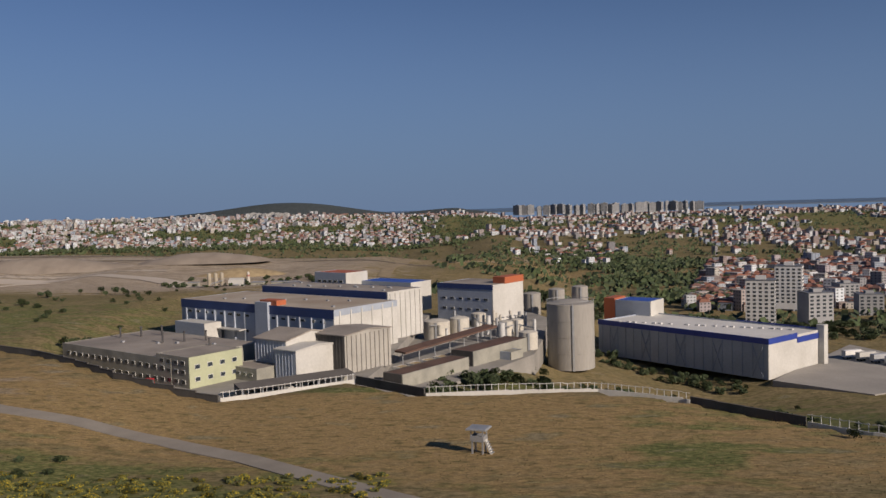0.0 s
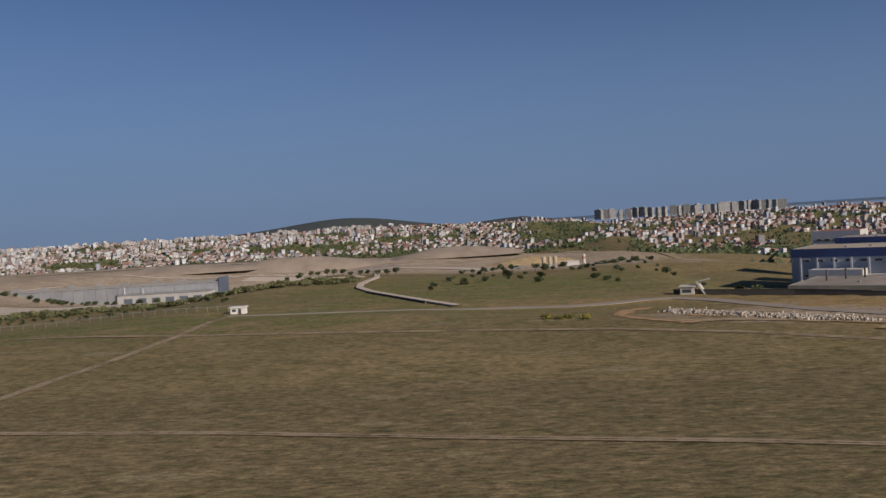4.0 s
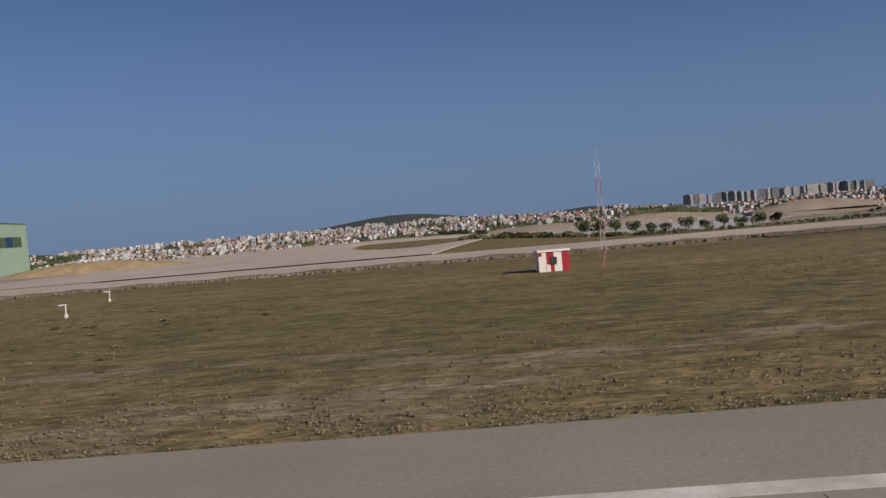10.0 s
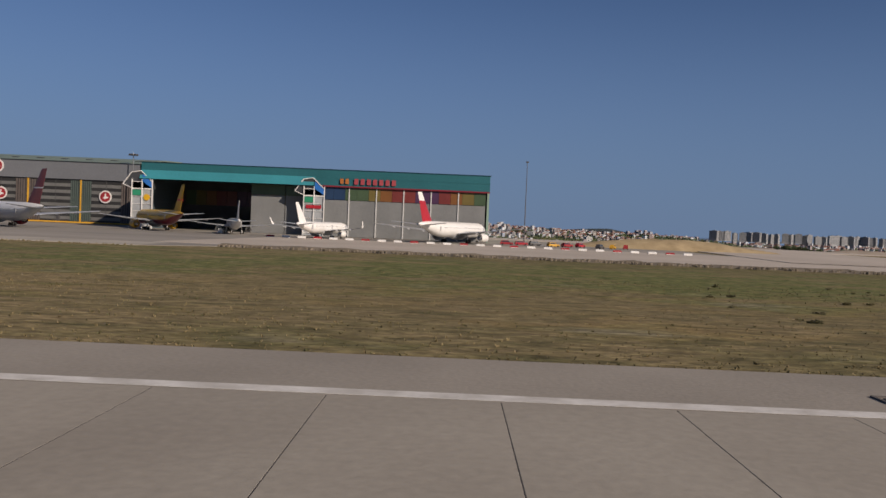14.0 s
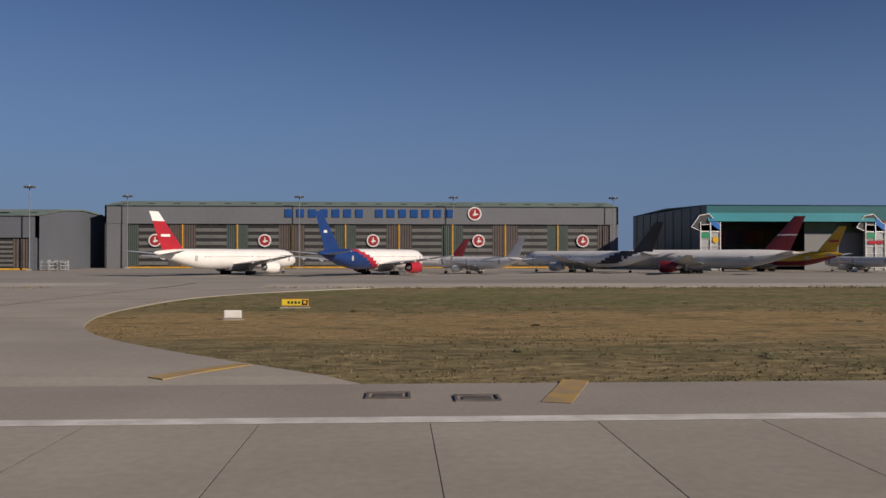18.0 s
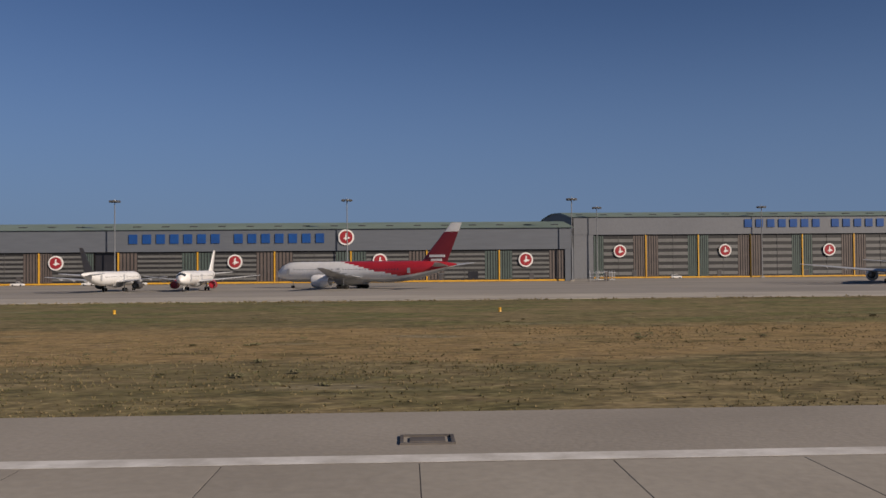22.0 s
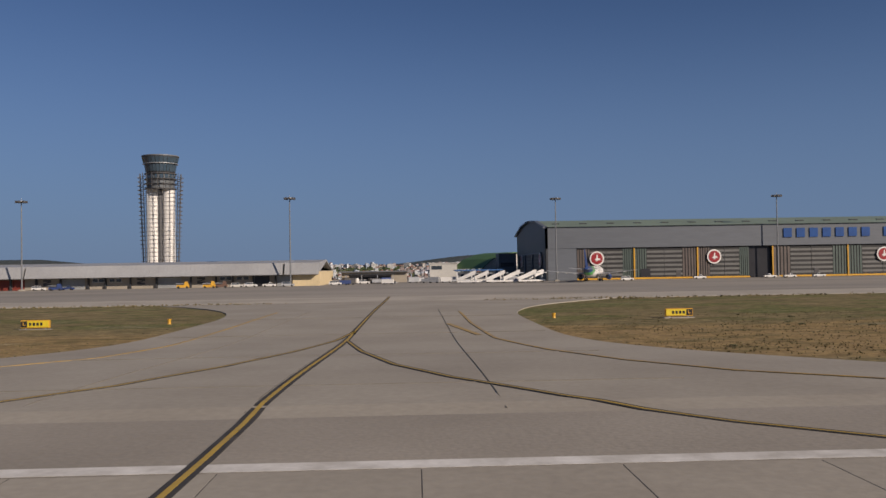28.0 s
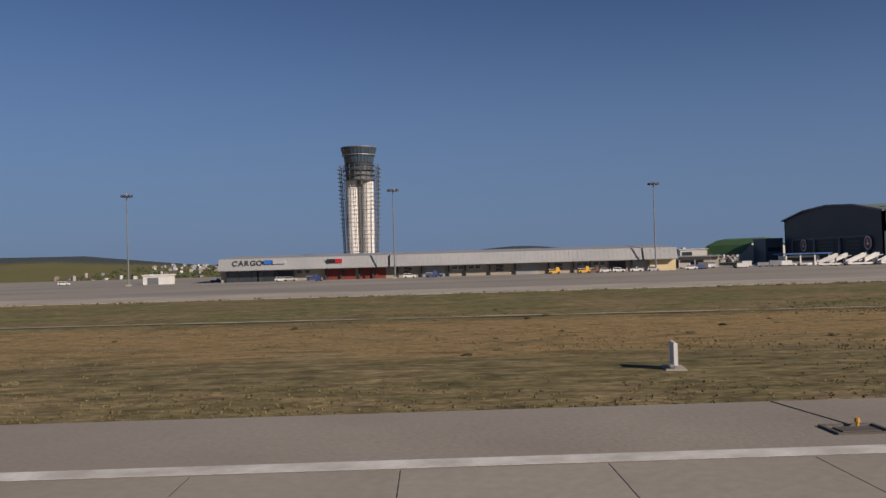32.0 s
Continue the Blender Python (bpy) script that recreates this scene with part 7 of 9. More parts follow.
heap(905, 470, 26, 12, 4, EARTH, "heap of yellow-brown earth")
heap(813.5, 89, 2.6, 1.3, 0.8, EARTH, "small heap of dug yellow earth", 20)
bp = thing("batching_plant", "pale concrete batching plant with round silos", "plant", pose(914, 405, h(914, 405) - 0.3))
SILOBEIGE = mat("dusty_silo_beige", (0.42, 0.375, 0.29), (0.33, 0.29, 0.225), 0.4, 4, 0.7)
for i, dx in enumerate((-6, -3.2, -0.6)):
    part("silo", Geo().revolve([(1.5, 0.3), (2.6, 0.95), (7.9, 0.95), (8.4, 0.3)], "z", (dx, i * 1.2, 0), 16), SILOBEIGE, bp, smooth=True)
    part("silo_legs", Geo().box(dx - 0.8, dx - 0.6, i * 1.2 - 0.8, i * 1.2 - 0.6, 0, 3).box(dx + 0.6, dx + 0.8, i * 1.2 - 0.8, i * 1.2 - 0.6, 0, 3), GALV, bp)
part("conveyor", Geo().loft([[(0.6, 0, 4.4), (0.6, 0.8, 4.4), (0.6, 0.8, 5.0), (0.6, 0, 5.0)], [(-14, 0, 0.3), (-14, 0.8, 0.3), (-14, 0.8, 0.9), (-14, 0, 0.9)]]), GALV, bp)
part("mixer_house", Geo().prism([(-1, 0), (-1, 4.6), (1.5, 5.6), (4, 4.6), (4, 0)], "x", 3.5, 10.5), OFFWHITE, bp)
part("mixer_door", Geo().box(5.5, 8, -1.1, -1, 0, 2.6), DARKMETAL, bp)
part("red_silo", Geo().revolve([(2, 0.75), (7.9, 0.75), (8.5, 0.25)], "z", (12.8, 1, 0), 16), TANK, bp, smooth=True)
part("red_band", Geo().revolve([(6.2, 0.8), (7.1, 0.8)], "z", (12.8, 1, 0), 16), mat("faded_red_band", (0.36, 0.16, 0.12), (0.3, 0.13, 0.1), 1, 4, 0.6), bp)
for x, y, w, hh in ((932, 404, 6, 3.2), (941, 409, 7, 2.6), (950, 400, 5, 2.4), (896, 418, 5, 2.2), (924, 392, 4, 2.0)):
    t = thing("site_cabin", "low pale site cabin beside the batching plant", "cabin", pose(x, y, h(x, y) - 0.2), "site cabins")
    part("walls", Geo().box(-w / 2, w / 2, -1.5, 1.5, 0, hh), OLDWALL, t)
    part("roof", Geo().bevel_box(-w / 2 - 0.2, w / 2 + 0.2, -1.7, 1.7, hh, hh + 0.25, 0.06), GALV, t)
    part("door", Geo().box(-0.4, 0.4, -1.56, -1.5, 0, hh * 0.7), DARKMETAL, t)
    part("window", Geo().box(w * 0.22, w * 0.4, -1.56, -1.5, hh * 0.4, hh * 0.7), GLASSY, t)
gl = thing("grey_plant_hall", "long low grey hall with pale roof and blue glazed end", "hall", pose(640, 359, -13))
HALLGREY = mat("dull_grey_hall_wall", (0.27, 0.29, 0.31), (0.22, 0.235, 0.255), 0.2, 2, 0.6)
part("wall", Geo().box(0, 127, 0, 13, -3, 8.0), HALLGREY, gl)
part("roof", Geo().prism([(-0.3, 8.0), (-0.3, 8.2), (6.5, 8.9), (13.3, 8.2), (13.3, 8.0)], "x", -0.3, 127), mat("weathered_hall_roof", (0.36, 0.345, 0.32), (0.30, 0.285, 0.265), 0.12, 2, 0.7), gl)
part("blue_end", Geo().box(127, 127.4, 0, 13.3, -3, 9.8), mat("blue_glass_wall", (0.045, 0.075, 0.13), (0.035, 0.06, 0.105), 0.2, 2, 0.3), gl, "blue glazed end wall")
for i in range(5):
    part("glazing_bar", Geo().box(127.4, 127.5, 1.2 + i * 2.6, 1.4 + i * 2.6, -3, 9.8), HALLGREY, gl)
for i in range(9):
    part("roof_unit", Geo().bevel_box(6 + i * 12.6, 8.4 + i * 12.6, 8, 10, 8.3, 9.5, 0.1), GALV, gl)
for i in range(24):
    part("wall_rib", Geo().box(3 + i * 5, 3.25 + i * 5, -0.15, 0, -3, 8.0), GALV, gl)
part("annex", Geo().box(86, 125.5, -8, 0, -3, 4.9), mat("pale_annex_wall", (0.42, 0.42, 0.41), (0.35, 0.35, 0.34), 0.2, 2, 0.7), gl)
part("annex_roof", Geo().bevel_box(85.7, 125.8, -8.3, 0, 4.9, 5.2, 0.1), GALV, gl)
for i in range(6):
    part("annex_door", Geo().box(89 + i * 6, 92.6 + i * 6, -8.1, -8, -3, 3.4), mat("dull_blue_gate", (0.12, 0.145, 0.18), (0.095, 0.115, 0.145), 0.3, 2, 0.5), gl)
part("duct", Geo().cyl((88, -5, 5.1), (88, -5, 8.2), 0.5, n=10).cyl((96, -5, 5.1), (96, -5, 7.4), 0.4, n=10), GALV, gl)

# ---- airfield pavements ----
def connector(name, xc, half, flare_l, flare_r, power, y_low, label, right=0.0):
    """A taxiway from the runway to the apron, with swept edges, following the fall of the ground."""
    ys = np.concatenate([(17.0, 17.55), np.arange(18.6, 46, 1.5), np.arange(46, 98.5, 3.5)])
    g, rings = Geo(), []
    for y in ys:
        k = max(0.0, (y_low - y) / (y_low - 17.5)) ** power
        wide = half + 16 * max(0.0, (y - 58) / 38) ** 2
        wl, wr = wide + flare_l * k, wide + right + flare_r * k
        z = -0.06 if y < 17.2 else (-0.022 if y < 18 else h(xc, y) + (0.05 if y < 90 else 0.02))
        rings.append([(xc - wl, y, z - 0.3), (xc - wl, y, z), (xc, y, z + 0.02), (xc + wr, y, z), (xc + wr, y, z - 0.3)])
    g.loft(rings, close=False, caps=False)
    return solid(name, g, CONCRETE, label, "taxiway", kind="structure")


connector("taxiway", 75.0, 10.4, 17, 13, 2.45, 48, "worn grey concrete taxiway to the apron")
connector("taxiway", 331.5, 11.8, 9.9, 16.5, 2.1, 54, "worn grey concrete taxiway with swept corners", -2.5)


def surf(x, y):
    """Top of the pavement: the level shoulder, then the falling taxiway."""
    k = min(1.0, max(0.0, (y - 17.55) / 1.05))
    return 0.004 * (1 - k) + (h(x, y) + 0.078) * k


def painted(name, pts, width, m, label, lift=0.004, step=1.0):
    line = [Vector(p) for p in pts]
    dense = [line[0]]
    for a, b in zip(line, line[1:]):
        k = max(1, int((b - a).length / step))
        dense += [a + (b - a) * (i / k) for i in range(1, k + 1)]
    rings = []
    for i, p in enumerate(dense):
        d = (dense[min(i + 1, len(dense) - 1)] - dense[max(i - 1, 0)]).normalized()
        l, r = p + Vector((-d.y, d.x)) * width / 2, p - Vector((-d.y, d.x)) * width / 2
        zl, zr = surf(*l) + lift, surf(*r) + lift
        rings.append([(l.x, l.y, zl - 0.02), (l.x, l.y, zl), (r.x, r.y, zr), (r.x, r.y, zr - 0.02)])
    return solid(name, Geo().loft(rings, close=False, caps=False), m, label, "marking", kind="structure")


def guide(pts, label, w=0.42, colour=YELLOW):
    painted("guide_line_border", pts, w * 2.4, BLACKLINE, "black border of a " + label, 0.006)
    painted("guide_line", pts, w * 0.8, colour, label, 0.01)


WORNPAINT = mat("worn_pale_paint", (0.46, 0.42, 0.34), (0.36, 0.32, 0.25), 1.5, 8, 0.8)
guide([(74.9, 6), (75.0, 14), (75.0, 40), (74.9, 80), (74.9, 110)], "yellow taxiway centre line", 0.125)
guide([(75.0, 46), (75.05, 40.8), (76.2, 33.6), (77.6, 27.3), (79.2, 23.2), (81.5, 19.2), (84.1, 16.1), (86.5, 14.0), (91, 11.5)], "yellow curved lead-off line", 0.1)
guide([(75.0, 47), (74.5, 41), (73.4, 34), (72.2, 27.8), (70.6, 22.7), (69.0, 20.1), (66.9, 17.4), (65.3, 15.8), (62.6, 12.7), (61.4, 11.3), (57, 7)], "yellow curved lead-in line", 0.1)
guide([(331.6, 7), (331.5, 14.3), (331.2, 22), (331.5, 38.6), (331.8, 77), (331.8, 110)], "pale taxiway centre line with dark edges", 0.11, WORNPAINT)
guide([(331.7, 48), (331.5, 43), (330.9, 38.1), (328.9, 30.0), (326.4, 22.4), (323.6, 18.0), (321.6, 15.3), (319.9, 13.8)], "pale curved line on the taxiway", 0.1, WORNPAINT)
painted("thin_guide_line", [(331.9, 42.1), (333.6, 33), (335.2, 24.4), (337.3, 19.9), (341, 16.5)], 0.09, BLACKLINE, "faint dark curved guide line")
painted("edge_marking", [(52, 17.7), (57, 20.5), (61, 25), (64.4, 29.6), (66.3, 33), (67.1, 39.4), (67.3, 50.3), (67.2, 69.4)], 0.16, FADED, "faint yellow taxiway edge line")
painted("edge_marking", [(98, 17.8), (93, 19.2), (89.6, 21.0), (86.9, 23.5), (84.9, 27.4), (83.3, 33), (82.0, 40.9), (81.6, 52), (81.6, 66.6)], 0.16, FADED, "faint yellow taxiway edge line")
for (x0, y0), (x1, y1), wd in (((52.2, 19.6), (53.5, 16.9), 0.6), ((58, 24.3), (60.5, 22.7), 0.4), ((44.2, 17.6), (44.9, 15.6), 0.7), ((300.6, 17.4), (301.6, 14.8), 0.7), ((361.1, 14.9), (362.1, 17.8), 0.6), ((352.4, 18.3), (354, 20.8), 0.5), ((329.0, 21.6), (332.7, 18.5), 0.6), ((329.1, 18.3), (332.7, 21.0), 0.6), ((93, 24.2), (96.5, 21.5), 0.8), ((80.2, 52), (81.4, 43), 0.3)):
    painted("chevron_mark", [(x0, y0), (x1, y1)], wd, FADED, "faded yellow shoulder mark")
for a, b in ((538.5, 551.6), (447.9, 461.2)):
    slab("touchdown_mark", [(a, 6.2), (b, 6.2), (b, 9.35), (a, 9.35)], 0.007, PAINT, "broad white touchdown mark on the runway", 0.004)
# expansion joints across the taxiway mouths
FAINT = mat("filled_joint", (0.16, 0.145, 0.12), (0.22, 0.2, 0.165), 1, 9, 0.85)
for xs in ((62, 90, 75), (306, 356, 331)):
    for y in (22, 32, 45, 60):
        painted("joint", [(xs[2] - 10, y), (xs[2] + 10, y)], 0.03, FAINT, "dark joint in the concrete", 0.002, 2)
    for dx in (-5.2, -0.2, 5.1):
        painted("joint", [(xs[2] + dx, 18), (xs[2] + dx, 70)], 0.025, FAINT, "dark joint in the concrete", 0.002, 2)
# pale new strip beside the grass, from x 470 to 806, and its widening
solid("new_strip", ribbon([(468, 124), (520, 120), (560, 118), (620, 115), (700, 108.5), (803, 109.5)], 26, 0.05, 8), PALE, "pale new concrete strip", "pavement", kind="structure")
solid("new_strip", ribbon([(470, 150), (560, 147), (600, 145)], 40, 0.04, 8), PALE, "pale new concrete taxiway under construction", "pavement", kind="structure")
solid("new_strip", ribbon([(606, 132), (611, 206), (619, 300), (624, 415)], 92, 0.12, 8), PALE, "broad pale levelled ground of the works", "pavement", kind="structure")
solid("new_strip", ribbon([(420, 300), (560, 290), (700, 285), (830, 330)], 60, 0.1, 10), PALE, "broad pale earthworks behind the meadow", "pavement", kind="structure")
heap(490, 214, 12, 5, 2.2, EARTH, "heap of yellow-brown earth beside the new strip")
heap(560, 210, 26, 7, 2.6, EARTH, "long bank of dry yellow-brown earth")


def rubble_bank():
    """Steep stony edge of the new strip above the grass: a rough slope with loose stones on it."""
    r = random.Random(31)
    g, rings = Geo(), []
    for i in range(142):
        x = 478 + i * 2.2
        y0 = 104.5 if x < 600 else 104.5 - (x - 600) * 0.078
        j = lambda a: r.uniform(-a, a)
        rings.append([(x + j(0.5), y0 + 1.2, h(x, y0) + 0.02), (x + j(0.5), y0 + 0.2 + j(0.3), h(x, y0) + 0.32 + j(0.12)), (x + j(0.5), y0 - 1.2 + j(0.5), h(x, y0) + 0.1 + j(0.15)), (x + j(0.5), y0 - 2.8 + j(0.6), h(x, y0) - 0.2)])
    g.loft(rings, close=False, caps=False)
    for _ in range(2200):
        x = r.uniform(478, 700)
        y0 = (104.5 if x < 600 else 104.5 - (x - 600) * 0.078) + r.uniform(-2.8, 0.6)
        s = r.uniform(0.06, 0.2)
        z = h(x, y0) + 0.12
        g.loft([[(x + s * math.cos(k * 1.26) * r.uniform(0.7, 1.2), y0 + s * math.sin(k * 1.26) * r.uniform(0.7, 1.2), z + dz) for k in range(5)] for dz in (-s, s * 0.9)])
    solid("rubble_bank", g, mat("grey_brown_rubble", (0.20, 0.168, 0.125), (0.13, 0.11, 0.082), 0.5, 3, 0.95, bump=0.4), "stony rubble bank along the new strip", "bank", kind="stuff")


rubble_bank()
TURNED = soft_material("turned_brown_soil", (0.20, 0.155, 0.105), (0.12, 0.095, 0.066))
soft_track([(690, 95), (730, 90), (770, 88), (800, 88), (822, 84)], 7.0, TURNED, "band of turned brown soil along the new strip", False, 0.25)
soft_track([(799, 96), (806, 92), (812, 104), (814, 116)], 6.0, TURNED, "turned brown soil at the end of the new strip", False, 0.4)
soft_track([(802, 122), (806, 112), (809, 100)], 5.5, soft_material("grey_gravel_ramp", (0.33, 0.29, 0.24), (0.24, 0.21, 0.175)), "grey gravel ramp at the strip's end", False, 0.15)
soft_track([(-60, 55), (-20, 53.5), (8, 52), (26, 50.6), (38.5, 49.7)], 0.65, soft_material("old_kerb_strip", (0.46, 0.42, 0.35), (0.34, 0.31, 0.25)), "pale old concrete strip in the grass", False)
soft_track([(268, 93.4), (282, 92.6), (294, 93.2)], 1.6, DUG, "bare scraped earth by the apron edge", False)


# ---- shoulder drain plates ----
PLATE = mat("worn_plate_steel", (0.13, 0.115, 0.10), (0.08, 0.07, 0.062), 1.5, 8, 0.7)


def plate(x, y, two):
    t = thing("drain_plate", "dark steel drain plate set in the runway shoulder", "drain cover", pose(x, y, 0.0), "drain plates")
    for k in range(2 if two else 1):
        o = k * 0.95
        f = Geo()
        f.box(o - 0.46, o + 0.46, -0.36, -0.3, -0.01, 0.03).box(o - 0.46, o + 0.46, 0.3, 0.36, -0.01, 0.03).box(o - 0.46, o - 0.4, -0.3, 0.3, -0.01, 0.03).box(o + 0.4, o + 0.46, -0.3, 0.3, -0.01, 0.03)
        part("frame", f, PLATE, t)
        part("lid", Geo().box(o - 0.3, o + 0.3, -0.18, 0.18, -0.01, 0.02), PLATE, t)
    return t


for x, y, two in ((619.7, 14.9, 0), (585.8, 14.9, 1), (551.5, 14.6, 0), (425.8, 14.9, 0), (390, 14.9, 0), (357.8, 15.9, 0), (359.6, 15.5, 0), (295.3, 15.3, 0), (268.3, 14.8, 0), (233.2, 14.7, 0), (197.9, 14.5, 1), (180.3, 14.8, 1), (145.1, 14.7, 0), (39.4, 14.7, 0), (41.2, 14.7, 0), (24.0, 14.8, 0), (6.8, 14.7, 0), (480, 14.7, 0), (110, 14.7, 0), (515, 14.7, 1)):
    plate(x, y, two)


for x in (6.8, 127.6):
    painted("joint", [(x + 0.1, 15.1), (x - 0.25, 17.5)], 0.035, JOINT, "dark cable slot across the shoulder", 0.002)
    t = thing("edge_light", "small yellow runway edge light on a drain plate", "light", pose(x + 0.12, 14.9, 0.0), "edge lights")
    part("stem", Geo().cyl((0, 0, 0), (0, 0, 0.08), 0.03, 0.025, 8), YELLOWTRIM, t)
    part("head", Geo().cyl((0, 0, 0.08), (0, 0, 0.15), 0.045, 0.04, 10), YELLOWTRIM, t)


# ---- signs and small posts ----
def box_sign(x, y, w, hgt, face, label, rot=0, letter="", group="airfield signs"):
    t = thing("airfield_sign", label, "sign", pose(x, y, h(x, y) - 0.02, 0, 0, rot), group)
    part("cabinet", Geo().bevel_box(-w / 2, w / 2, -0.1, 0.1, 0.12, 0.12 + hgt, 0.03), SIGNWHITE if face is SIGNWHITE else YELLOWTRIM, t)
    part("face", Geo().box(-w / 2 + 0.04, w / 2 - 0.04, -0.125, -0.1, 0.17, 0.07 + hgt), face, t)
    for a in (-0.35, 0.35):
        part("leg", Geo().box(a * w - 0.04, a * w + 0.04, -0.05, 0.05, 0, 0.14), GALV, t)
    part("base", Geo().bevel_box(-w / 2 - 0.1, w / 2 + 0.1, -0.2, 0.2, -0.1, 0.04, 0.03), CONCRETE, t)
    if letter:
        s = -1 if letter[1] == "l" else 1
        part("dark_panel", Geo().box(s * w / 2 * 0.96 - (0.38 if s > 0 else 0), s * w / 2 * 0.96 + (0.38 if s < 0 else 0), -0.14, -0.12, 0.18, 0.06 + hgt), BLACK, t)
        for i in range(4):
            a = (-0.16 + 0.13 * i) * w * (1 if s < 0 else -1) - 0.06
            part("legend_bar", Geo().box(a, a + w * 0.075, -0.14, -0.12, 0.16 + hgt * 0.22, 0.12 + hgt * 0.68), BLACK, t)
        if letter[0] == "L":
            lx = s * w / 2 * 0.96 + (0.12 if s < 0 else -0.28)
            part("letter", Geo().box(lx, lx + 0.05, -0.16, -0.14, 0.2 + hgt * 0.15, 0.12 + hgt * 0.75).box(lx + 0.05, lx + 0.16, -0.16, -0.14, 0.2 + hgt * 0.15, 0.25 + hgt * 0.15), YELLOWTRIM, t)
        else:
            lx = s * w / 2 * 0.96 + (0.1 if s < 0 else -0.28)
            part("letter", Geo().box(lx, lx + 0.18, -0.16, -0.14, 0.18 + hgt * 0.2, 0.1 + hgt * 0.8), YELLOWTRIM, t)
    return t


SIGNYELLOW = mat("sign_yellow", (0.72, 0.55, 0.03), (0.62, 0.47, 0.03), 0.6, 4, 0.5)
box_sign(54.6, 54.7, 1.75, 0.48, SIGNYELLOW, "yellow taxiway sign with a black letter panel", 0, "Ll")
box_sign(95.1, 54.9, 1.75, 0.48, SIGNYELLOW, "yellow taxiway sign with a black letter panel", 0, "Lr")
box_sign(351.2, 55, 1.75, 0.45, SIGNYELLOW, "yellow taxiway sign with a small black panel", 0, "pr")
box_sign(311.1, 55.1, 1.75, 0.45, SIGNYELLOW, "yellow taxiway sign with a small black panel", 0, "pl")
box_sign(349.2, 44.3, 0.9, 0.4, SIGNWHITE, "back of a small white sign", 0)
box_sign(145.0, 24.6, 0.75, 0.6, SIGNYELLOW, "yellow sign on a white cabinet in the grass", 58)
box_sign(157.3, 24.4, 0.8, 0.6, SIGNWHITE, "white sign cabinet in the grass", -55)
for x, y in ((6.3, 23.2), (267.7, 22.4), (390.1, 23.0)):
    t = thing("marker_board", "slim white distance marker board on a concrete slab", "sign", pose(x, y, h(x, y) - 0.03, 0, 0, 82), "marker boards")
    part("board", Geo().bevel_box(-0.4, 0.4, -0.05, 0.05, 0.14, 0.72, 0.02), SIGNWHITE, t)
    for a in (-0.28, 0.28):
        part("leg", Geo().box(a - 0.04, a + 0.04, -0.04, 0.04, 0, 0.18), GALV, t)
    part("slab", Geo().bevel_box(-0.5, 0.5, -0.28, 0.28, -0.12, 0.06, 0.03), CONCRETE, t)
for x, y in ((177.4, 69), (61.9, 58), (87.4, 57), (240, 66), (210, 68)):
    t = thing("edge_light", "small orange-yellow taxiway edge light", "light", pose(x, y, h(x, y) - 0.02), "edge lights")
    part("base", Geo().cyl((0, 0, 0), (0, 0, 0.12), 0.14, 0.1, 8), YELLOWTRIM, t)
    part("head", Geo().cyl((0, 0, 0.12), (0, 0, 0.34), 0.1, 0.13, 8), YELLOWTRIM, t)
for x, y in ((589, 59), (631.3, 59.9), (627, 76)):
    t = thing("white_marker", "slim white T-shaped marker in the grass", "marker", pose(x, y, h(x, y) - 0.05), "white markers")
    part("pole", Geo().cyl((0, 0, 0), (0, 0, 0.95), 0.05, 0.035, 6), SIGNWHITE, t)
    part("cross_bar", Geo().bevel_box(-0.5, 0.12, -0.05, 0.05, 0.92, 1.0, 0.02), SIGNWHITE, t)
    part("box", Geo().bevel_box(-0.08, 0.08, -0.1, 0.1, 0.08, 0.3, 0.03), SIGNWHITE, t)
for x, y in ((633, 30.5),):
    t = thing("light_bar", "low yellow light bar in the grass", "light", pose(x, y, h(x, y) - 0.05, 0, 0, 4), "light bars")
    part("bar", Geo().bevel_box(-0.36, 0.36, -0.07, 0.07, 0.14, 0.24, 0.03), YELLOWTRIM, t)
    part("leg", Geo().box(-0.3, -0.25, -0.04, 0.04, 0, 0.14).box(0.25, 0.3, -0.04, 0.04, 0, 0.14), YELLOWTRIM, t)
# red and white equipment hut with a lattice mast
eh = thing("equipment_hut", "small red and white chequered equipment hut", "hut", pose(665.55, 66.9, h(665.55, 66.9) - 0.1, 0, 0, 4))
for i in range(4):
    part("panel", Geo().box(-1.15 + i * 0.575, -0.575 + i * 0.575, -0.8, 0.8, 0, 1.55), (SIGNWHITE, SIGNRED)[i % 2], eh)
part("white_panel", Geo().box(-0.58, -0.3, -0.84, -0.8, 0, 0.6), SIGNWHITE, eh)
part("red_panel", Geo().box(-1.15, -0.9, -0.84, -0.8, 1.25, 1.55), SIGNRED, eh)
part("window", Geo().box(-0.25, 0.2, -0.86, -0.8, 0.6, 1.15), GLASSY, eh)
part("roof", Geo().bevel_box(-1.25, 1.25, -0.9, 0.9, 1.55, 1.68, 0.04), SIGNWHITE, eh)
lm = thing("lattice_mast", "thin red and white lattice mast", "mast", pose(669.3, 66, h(669.3, 66) - 0.05))
for k in range(6):
    for a in (-0.16, 0.16):
        part("upright", Geo().cyl((a, 0, k * 1.32), (a, 0, k * 1.32 + 1.32), 0.026, n=4), (SIGNRED, GREYPAINT)[k % 2], lm)
    part("brace", Geo().cyl((-0.16, 0, k * 1.32), (0.16, 0, k * 1.32 + 1.32), 0.016, n=4), GREYPAINT, lm)
part("aerial", Geo().cyl((0, 0, 7.9), (0, 0, 8.8), 0.02, n=4), GREYPAINT, lm)
heap(704.1, 19.6, 0.62, 0.3, 0.08, SIGNWHITE, "small spill of white powder on the verge")


